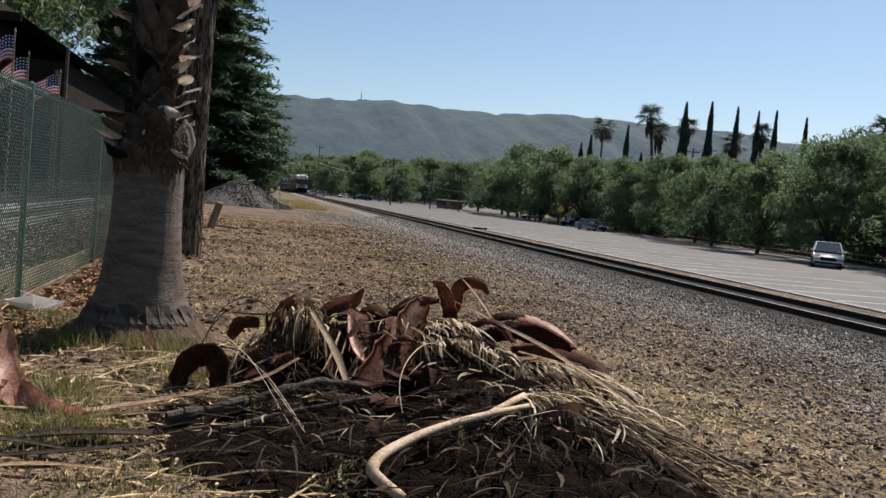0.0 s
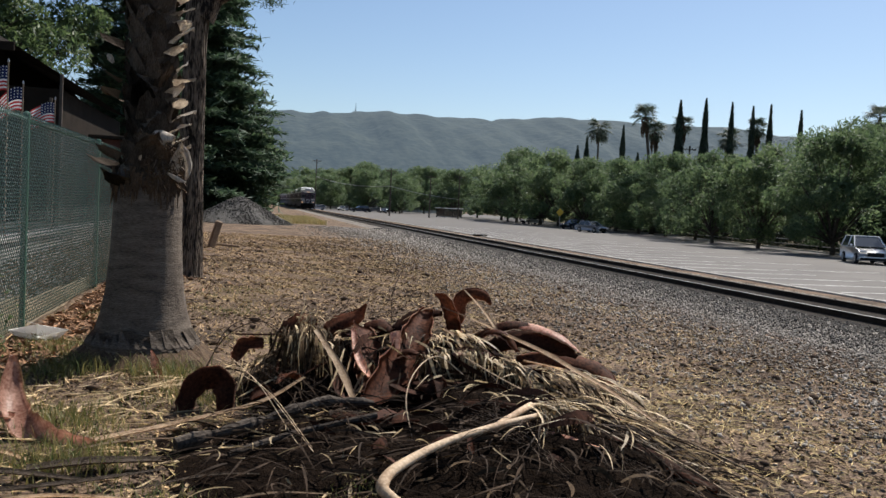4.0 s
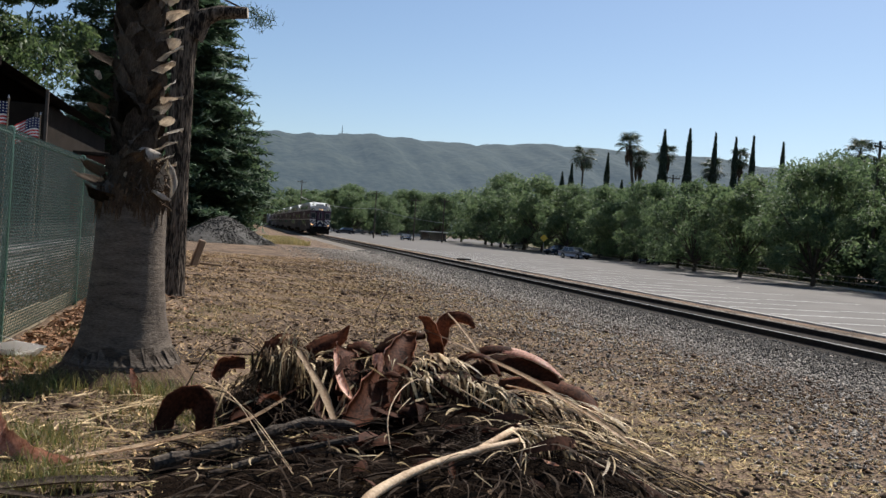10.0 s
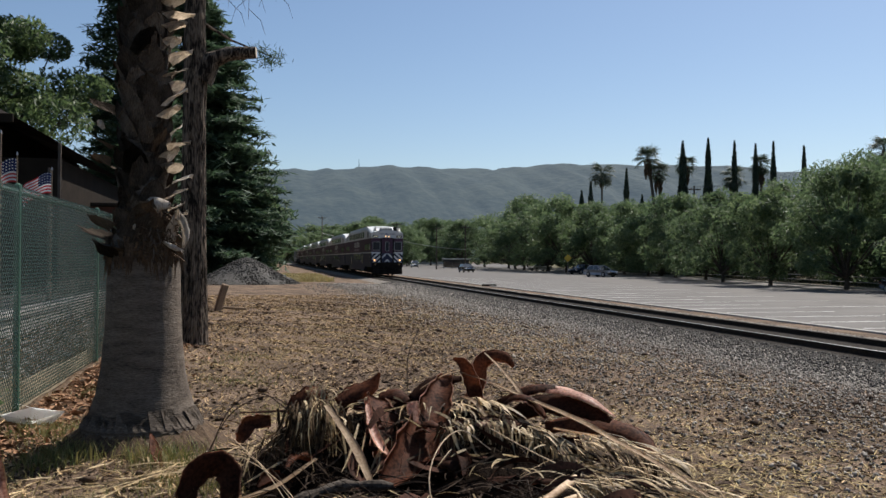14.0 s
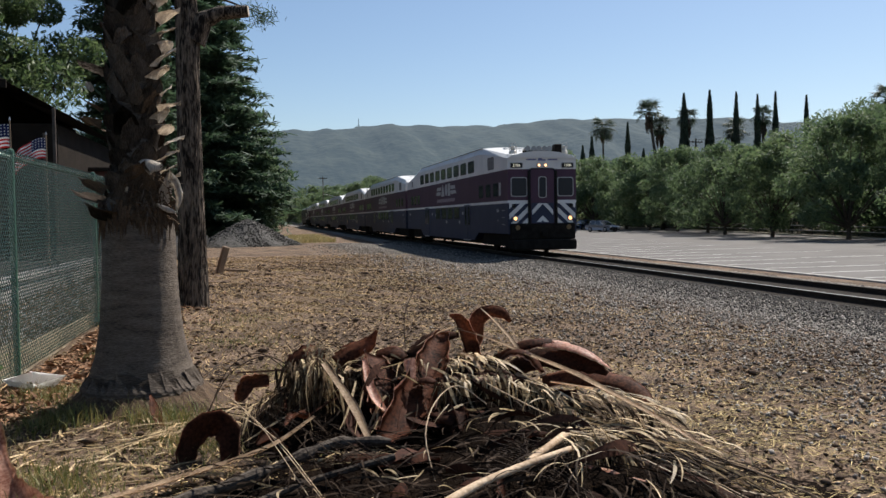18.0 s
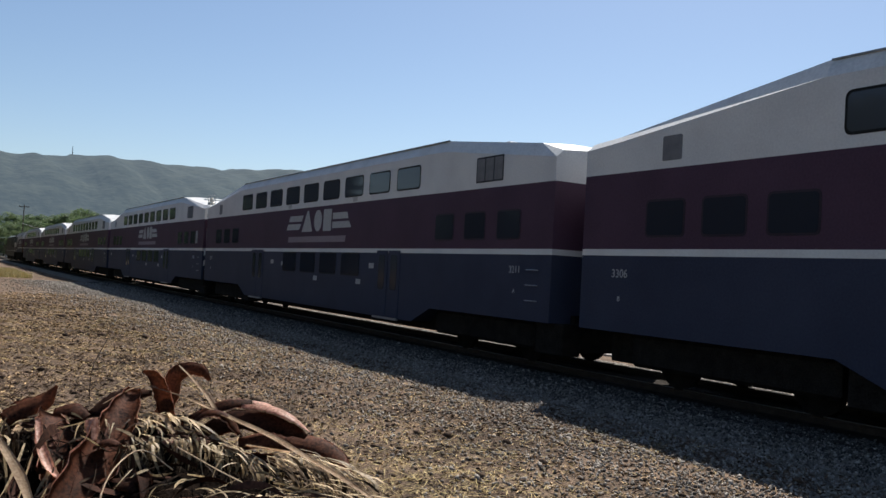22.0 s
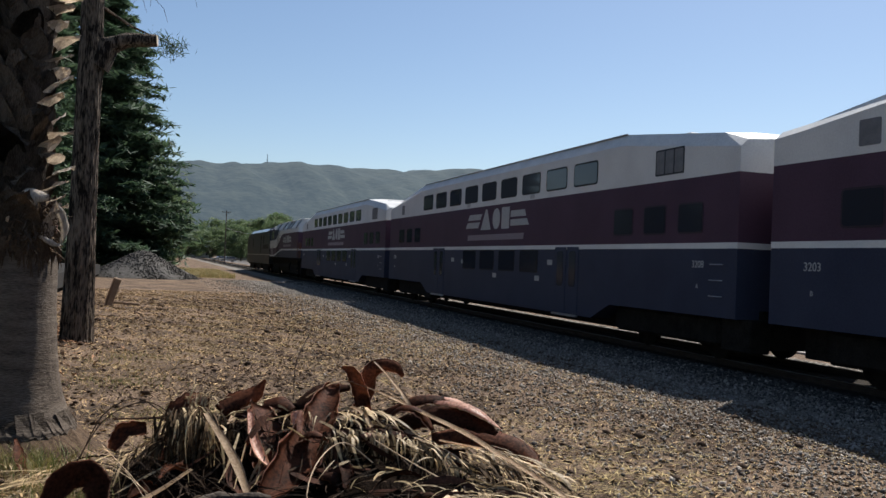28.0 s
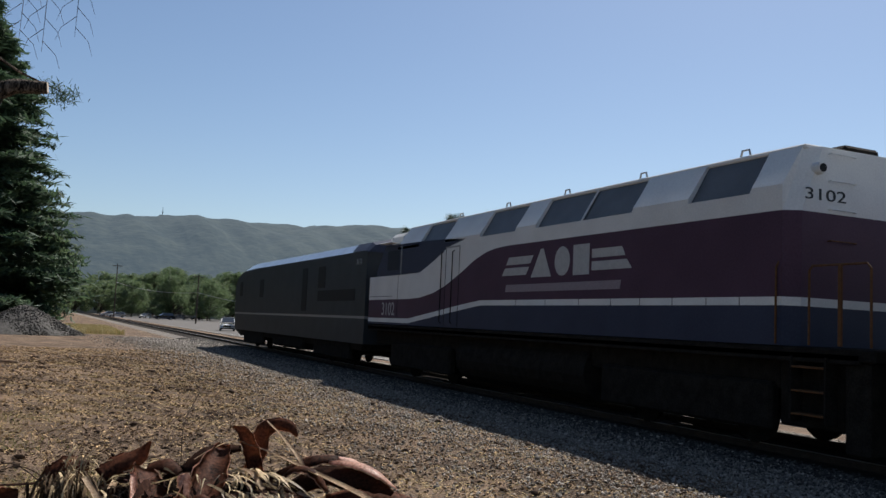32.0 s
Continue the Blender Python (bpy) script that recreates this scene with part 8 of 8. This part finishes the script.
    for pts, m, lb in (([(1.12, 5.7, 0.1), (1.1, 5.9, 0.34), (1.22, 6.15, 0.5), (1.42, 6.35, 0.56), (1.6, 6.25, 0.44)], M_STALK, "thin pale stem arching out of the heap"), ([(1.3, 7.9, 0.6), (1.33, 8.1, 0.85), (1.42, 8.3, 1.0), (1.5, 8.45, 1.1)], M_DARKSTEM, "single dark twig standing up from the heap"), ([(0.3, 7.9, 0.45), (0.05, 8.0, 0.6), (-0.2, 7.9, 0.5), (-0.35, 7.7, 0.2)], M_DARKSTEM, "thin looping dry twig"), ([(0.35, 8.0, 0.45), (0.1, 8.15, 0.55), (-0.2, 8.1, 0.42), (-0.4, 7.9, 0.1)], M_DARKSTEM, "thin looping dry twig"), ([on(1.75, 6.8, 0.2), on(1.95, 6.4, 0.12), on(2.1, 6.1, 0.1)], M_STALK, "thin pale stem on the heap")):
        tagged(part("dry_stem", tube(glide(pts, 16), 0.0045, 5), m), lb, "stem", group="dry stems")
    g = np.random.default_rng(31)
    n = 420
    x, y = g.uniform(-2.0, 3.2, n), g.uniform(4.0, 8.4, n)
    v, f = scatter([(0, -1, 0), (0.06, 0, 0.06), (0, 1, 0), (-0.06, 0, 0.06)], LEAF_F, np.stack([x, y, ground_z(x, y) + 0.02], -1), turns(g, n, 0.3), np.stack([np.full(n, 0.22), g.uniform(0.05, 0.26, n), np.full(n, 0.2)], -1))
    tagged(part("frond_scraps", soup("frond_scraps", v, f, M_STRAW), None), "scraps of dry palm leaf scattered round the heap", "litter", kind="stuff")


build_heap()


# ---- cars ----
M_TYRE = surf("tyre_rubber", (0.012, 0.012, 0.012), (0.025, 0.025, 0.025), 20, 0.8, 0.1, 60)
M_RIM = surf("alloy_rim", (0.3, 0.3, 0.3), (0.45, 0.45, 0.45), 10, 0.35, 0.05, 60, metal=0.8)
M_CARGLASS = glass("car_glass", (0.035, 0.04, 0.045), 0.04, 1.0)
M_TAIL = surf("tail_lamp", (0.3, 0.02, 0.02), (0.4, 0.03, 0.03), 10, 0.2, 0, 40)
M_CARLAMP = surf("car_headlamp", (0.6, 0.6, 0.6), (0.75, 0.75, 0.75), 10, 0.1, 0, 40)


def paint(name, c):
    return surf(name, tuple(0.85 * v for v in c), c, 1.5, 0.25, 0.02, 30, coat=0.8)


def car(name, label, at, turn, colour, length=4.6, width=1.8, height=1.45, suv=False, group=""):
    """A car along +y (its nose at +y): shaped body, glasshouse, four wheels, lamps, bumpers."""
    ob = thing(name, label, "car", at, group, turn)
    h, L, w = height, length / 2, width / 2
    belt = h * 0.62
    prof = [(-L, 0.35), (-L, belt * 0.95), (-L * 0.86, belt + 0.02), (L * 0.42, belt), (L * 0.86, belt * 0.86), (L, belt * 0.66), (L, 0.32), (L * 0.8, 0.24), (-L * 0.85, 0.26)]
    bm = bmesh.new()
    rows = [[bm.verts.new((s * w * k, y, z)) for y, z in prof] for s, k in ((-1, 0.94), (-1, 1.0), (1, 1.0), (1, 0.94))]
    n = len(prof)
    for i in range(n):
        rows[0][i].co.x *= 0.97
        rows[3][i].co.x *= 0.97
    for v in rows[1] + rows[2]:
        v.co.z = 0.3 + (v.co.z - 0.3) * 0.86
    for a, b in zip(rows, rows[1:]):
        for i in range(n):
            bm.faces.new((a[i], a[(i + 1) % n], b[(i + 1) % n], b[i]))
    bm.faces.new(rows[0][::-1])
    bm.faces.new(rows[-1])
    bmesh.ops.recalc_face_normals(bm, faces=bm.faces[:])
    bmesh.ops.bevel(bm, geom=[e for e in bm.edges if e.calc_face_angle(0) > 0.5], offset=0.04, segments=2, affect="EDGES")
    p = paint(name + "_paint", colour)
    part("body", bm, p, ob, smooth=True)
    tail = -L * (0.9 if suv else 0.72)
    gl = [(tail, belt), (tail + 0.12 * L, h - 0.05), (L * 0.06, h - 0.04), (L * 0.44, belt)]
    bm = bmesh.new()
    q = [[bm.verts.new((s * (w * 0.93 if z < h - 0.2 else w * 0.74), y, z)) for y, z in gl] for s in (-1, 1)]
    for i in range(4):
        bm.faces.new((q[0][i], q[0][(i + 1) % 4], q[1][(i + 1) % 4], q[1][i]))
    bm.faces.new(q[0][::-1])
    bm.faces.new(q[1])
    bmesh.ops.recalc_face_normals(bm, faces=bm.faces[:])
    part("glasshouse", bm, M_CARGLASS, ob)
    part("roof", slab(-w * 0.75, w * 0.75, tail + 0.1 * L, L * 0.08, h - 0.055, h, 0.02), p, ob)
    for s in (-1, 1):
        for (ya, yb) in (((tail, belt), (tail + 0.12 * L, h - 0.03)), ((L * 0.44, belt), (L * 0.06, h - 0.03)), ((-L * 0.2, belt), (-L * 0.2, h - 0.03))):
            part("pillar", tube([(s * w * 0.935, *ya), (s * w * 0.745, *yb)], 0.035, 5), p, ob)
        for y in (L * 0.62, -L * 0.6):
            wh = part("wheel", tube([(-0.1, 0, 0), (-0.08, 0, 0), (0.08, 0, 0), (0.1, 0, 0)], [0.27, 0.33, 0.33, 0.27], 18), M_TYRE, ob)
            wh.matrix_basis = pose(s * (w - 0.1), y, 0.33)
            part("rim", tube([(s * 0.09, 0, 0), (s * 0.112, 0, 0)], [0.22, 0.19], 12), M_RIM, wh)
        part("headlight", slab(s * w * 0.55, s * w * 0.93, L - 0.09, L + 0.012, belt * 0.66, belt * 0.8, 0.02), M_CARLAMP, ob)
        part("tail_light", slab(s * w * 0.62, s * w * 0.93, -L - 0.012, -L + 0.06, belt * 0.7, belt * 0.88, 0.02), M_TAIL, ob)
        part("mirror", slab(s * w * 1.0, s * w * 1.14, L * 0.3, L * 0.36, belt, belt + 0.13, 0.02), p, ob)
    part("grille", slab(-w * 0.5, w * 0.5, L - 0.05, L + 0.015, belt * 0.45, belt * 0.68, 0.01), M_GASKET, ob)
    part("bumper", slab(-w * 0.9, w * 0.9, L - 0.12, L + 0.03, 0.28, 0.42, 0.03), M_GASKET, ob)
    part("rear_bumper", slab(-w * 0.9, w * 0.9, -L - 0.03, -L + 0.12, 0.3, 0.45, 0.03), M_GASKET, ob)
    return ob


CARS = {}


def build_cars():
    z = LOT_Z + 0.006
    CARS["suv"] = car("white_suv", "white sport utility car with its windscreen flashing in the sun", (39.4, 53, z), 146, (0.92, 0.92, 0.92), 4.7, 1.9, 1.72, True)
    CARS["dark"] = car("dark_sedan", "dark grey sedan driving down the lot", (35, 190, z), 175, (0.05, 0.055, 0.06))
    CARS["pale"] = car("pale_pickup", "pale car driving down the lot towards the track", (42, 254, z), 170, (0.55, 0.56, 0.56), 5.2, 1.95, 1.8, True)
    CARS["glint"] = car("black_car", "black car passing along the hedge", (53, 112, z), 190, (0.03, 0.03, 0.035))
    car("silver_sedan", "silver sedan parked at the edge of the lot", (42.6, 104, z), 200, (0.42, 0.43, 0.45), group="parked cars")
    car("white_sedan", "white car parked far down the lot", (26, 258, z), 150, (0.6, 0.6, 0.6), group="parked cars")
    car("black_van", "long black van parked far down the lot", (29.0, 240, z), 100, (0.025, 0.025, 0.03), 5.4, 1.9, 1.8, True, "parked cars")
    car("grey_sedan", "grey car parked far down the lot", (36, 262, z), 95, (0.2, 0.2, 0.21), group="parked cars")
    car("black_sedan", "black car parked under the far trees", (43.5, 277, z), 120, (0.03, 0.03, 0.035), group="parked cars")
    car("white_wagon", "pale wagon parked close to the line far away", (17.6, 247, z), 95, (0.6, 0.61, 0.62), 4.7, 1.85, 1.5, True, "parked cars")
    car("silver_wagon", "silver wagon parked close to the line far away", (17.2, 275, z), 100, (0.5, 0.5, 0.52), 4.7, 1.85, 1.5, True, "parked cars")
    car("blue_car", "dark blue car parked among the lot trees", (47.5, 123, z), 120, (0.06, 0.09, 0.15), group="parked cars")
    car("white_hatchback", "white car parked under the lot trees", (52.5, 158, z), 110, (0.6, 0.6, 0.6), group="parked cars")


build_cars()


# ---- poles, wires and street furniture ----
def utility_pole(at, height, turn, arms=1, label="weathered wooden utility pole with a crossarm"):
    ob = thing("utility_pole", label, "pole", at, "utility poles", turn)
    part("pole", tube([(0, 0, -0.3), (0, 0, height)], [0.17, 0.11], 8), M_POLEWOOD, ob)
    for k in range(arms):
        z = height - 0.5 - 1.1 * k
        arm = part("crossarm", slab(-1.15, 1.15, -0.06, 0.06, z - 0.07, z + 0.07, 0.01), M_POLEWOOD, ob)
        for x in (-1.05, -0.5, 0.5, 1.05):
            part("insulator", tube([(x, 0, z + 0.07), (x, 0, z + 0.2), (x, 0, z + 0.24)], [0.03, 0.06, 0.03], 7), M_DARKGREY, arm)
        for s in (-1, 1):
            part("brace", tube([(s * 0.8, 0.07, z - 0.06), (0, 0.1, z - 0.75)], 0.02, 4), M_DARKGREY, ob)
    return ob


def wire(a, b, sag, r, m, label):
    a, b = Vector(a), Vector(b)
    pts = [a.lerp(b, k / 20) - Vector((0, 0, sag * 4 * (k / 20) * (1 - k / 20))) for k in range(21)]
    tagged(part("overhead_wire", tube(pts, r, 4), m), label, "wire", group="overhead wires")


def build_street():
    g = LOT_Z
    utility_pole((15.8, 231, g), 13.6, 0)
    utility_pole((28.0, 180, g), 10.0, 0)
    utility_pole((36.8, 181, g), 9.2, 0)
    utility_pole((43.4, 182, g), 9.6, 0)
    utility_pole((50.0, 59.5, g), 12.0, 30, 2, "dark utility pole with two crossarms behind the trees")
    utility_pole((59.2, 110.5, g), 12.6, 10)
    wire((15.8, 230.8, 8.6), (28.0, 179.8, 5.9), 0.9, 0.06, M_BRIGHTCABLE, "pale cable sagging between the far poles")
    wire((28.0, 179.8, 5.9), (43.4, 181.8, 3.9), 0.35, 0.06, M_BRIGHTCABLE, "pale cable sagging between the far poles")
    for k, dx in enumerate((-1.0, -0.45, 0.45, 1.0)):
        wire((50.0 + 0.87 * dx, 59.5 + 0.5 * dx, 11.35), (59.2 + dx, 110.5, 12.0), 0.9, 0.012, M_CABLE, "thin dark overhead wire")
        wire((50.0 + 0.87 * dx, 59.5 + 0.5 * dx, 11.35), (46 + dx, 18, 12.6), 0.5, 0.012, M_CABLE, "thin dark overhead wire")
    # pipe rail along the kerb
    rail = thing("pipe_rail", "low grey pipe rail along the far kerb", "railing", (0, 0, LOT_Z))
    pts = [(kerb_x(y) + 0.8, y) for y in range(24, 140, 4)]
    for x, y in pts:
        part("post", tube([(x, y, -0.1), (x, y, 0.95)], 0.045, 6), M_DARKGREY, rail)
    for z in (0.5, 0.92):
        part("pipe", tube([(x, y, z) for x, y in pts], 0.035, 6), M_SILVER, rail)
    verge = bmesh.new()
    q = [verge.verts.new((kerb_x(y) + o, y, LOT_Z + 0.12)) for y, o in ((-30, 0.16), (-30, 9), (420, 30), (420, 0.16))]
    verge.faces.new(q)
    tagged(part("verge", verge, surf("dry_verge", (0.06, 0.055, 0.03), (0.14, 0.12, 0.07), 1.5, 0.95, 0.5, 30)), "strip of dark planted verge behind the kerb", "verge", kind="structure")
    sh = thing("bus_shelter", "pale flat-roofed shelter at the end of the lot", "shelter", (45.5, 200, LOT_Z), turn=-14)
    part("roof", slab(-3.4, 3.4, -1.2, 1.2, 2.15, 2.35, 0.04), M_WHITE, sh)
    for x in (-3.0, -1.0, 1.0, 3.0):
        part("post", slab(x - 0.06, x + 0.06, -1.0, -0.88, 0, 2.15, 0.01), M_DARKGREY, sh)
        part("post", slab(x - 0.06, x + 0.06, 0.88, 1.0, 0, 2.15, 0.01), M_DARKGREY, sh)
    for x in (-2, 0, 2):
        part("pane", slab(x - 0.92, x + 0.92, 0.9, 0.93, 0.3, 2.0, 0.0), M_CARGLASS, sh)
    part("bench", slab(-2.5, 2.5, 0.2, 0.7, 0.42, 0.5, 0.02), M_TIMBER, sh)
    sg = thing("warning_sign", "yellow diamond warning sign on a thin post", "sign", (41.5, 113, LOT_Z), turn=-18)
    part("post", tube([(0, 0, 0), (0, 0, 2.9)], 0.035, 6), M_SILVER, sg)
    bm = slab(-0.38, 0.38, -0.02, 0.02, -0.38, 0.38, 0.01)
    pl = part("plate", bm, surf("sign_yellow", (0.4, 0.29, 0.04), (0.5, 0.37, 0.06), 8, 0.5, 0.02, 40), sg)
    pl.matrix_basis = Matrix.Translation((0, -0.06, 2.4)) @ pose(0, 0, 0, 0, 45, 0)
    for x, y, s, t in ((34, 292, 9, 10), (52, 300, 12, -8), (66, 286, 14, 12), (12, 345, 10, 0)):
        hs = thing("low_building", "pale low building far behind the trees", "building", (x, y + 60, LOT_Z), "far buildings", t)
        part("wall", slab(-s, s, -4, 4, 0, 4.2, 0.05), M_CONC, hs)
        part("roof", slab(-s - 0.4, s + 0.4, -4.4, 4.4, 4.2, 4.6, 0.05), M_SHINGLE, hs)
        for k in range(4):
            part("window", slab(-s * 0.8 + k * s * 0.5, -s * 0.8 + k * s * 0.5 + 1.6, -4.03, -3.98, 1.2, 2.6, 0.0), M_CARGLASS, hs)


build_street()


# ---- sleepers under the rails, one by one near the viewer ----
def build_ties():
    me = mesh_from("tie", slab(-1.3, 1.3, -0.115, 0.115, -0.17, 0.0, 0.015), M_TIE)
    bed = thing("track_ties", "dark creosoted wooden ties under the rails", "ties", (TRACK_X, 0, 0.012))
    for k in range(150):
        part("tie", me, None, bed).matrix_basis = pose(random.uniform(-0.03, 0.03), 1.0 + 0.53 * k, random.uniform(-0.008, 0.004), 0, 0, random.uniform(-1, 1))


build_ties()


# ---- what moves ----
FRONT = [(0, 225), (1, 218.5), (2, 211.2), (3, 203), (3.5, 198.3), (5.5, 174), (6, 167.6), (7, 157.4), (8, 147.3), (9, 137), (10, 126), (11, 114.9), (12, 103.3), (13, 91.7), (14, 80.5), (15, 69.3), (15.5, 63.6), (17.5, 40.7), (18, 35), (18.5, 29.3), (19, 23.5), (19.5, 17.6), (20, 11.7), (21, -0.6), (22, -12.8), (23, -25.0), (24, -37.6), (25, -50.6), (26, -63.8), (27, -76.9), (28, -90.3), (29, -103.95), (30, -117.95), (30.5, -125.05), (31, -132.3), (31.5, -139.6), (32, -147)]


def drive(ob, rows):
    """Rows of seconds, x, y and heading."""
    walk(ob, [(t, pose(x, y, LOT_Z + 0.006, 0, 0, a)) for t, x, y, a in rows])


def motions():
    for ob, back in TRAIN:
        walk(ob, [(t, pose(TRACK_X, y + back, RAIL_Z)) for t, y in FRONT])
    drive(CARS["suv"], [(0, 38.0, 51.0, 146), (2, 37.8, 50.0, 147), (3.5, 37.4, 48.3, 152), (5.5, 37.8, 39.5, 170), (8, 37.0, 20, 178), (12, 36.5, -30, 178), (32, 36.5, -34, 178)])
    drive(CARS["dark"], [(0, 33.6, 268, 172), (6, 35.5, 220, 176), (9, 35.0, 189, 178), (13, 33.9, 149.5, 180), (15.5, 33.2, 128, 182), (18, 32.5, 112, 182), (25, 30, 60, 178), (32, 29, 15, 180)])
    drive(CARS["pale"], [(0, 47, 330, 168), (9, 42.2, 254, 170), (13, 38.8, 221, 170), (18, 36.5, 200, 172), (25, 30, 160, 170), (30, 24.5, 128, 168), (32, 22.6, 118, 168)])
    drive(CARS["glint"], [(t, kerb_x(y) - 2.0, y, 169) for t, y in ((0, 210), (6, 140), (8.5, 112), (10, 99), (11, 89), (12, 77), (12.6, 67), (13, 61.5), (14.5, 42), (17.5, 5), (20, -30), (32, -40))])
    for cloth, z, seed in FLAGS:
        walk(cloth, [(0.5 * k, pose(0, 0, z, 0, 0, 16 * math.sin(1.1 * k + seed) + 7 * math.sin(2.3 * k + 2 * seed))) for k in range(65)])


motions()
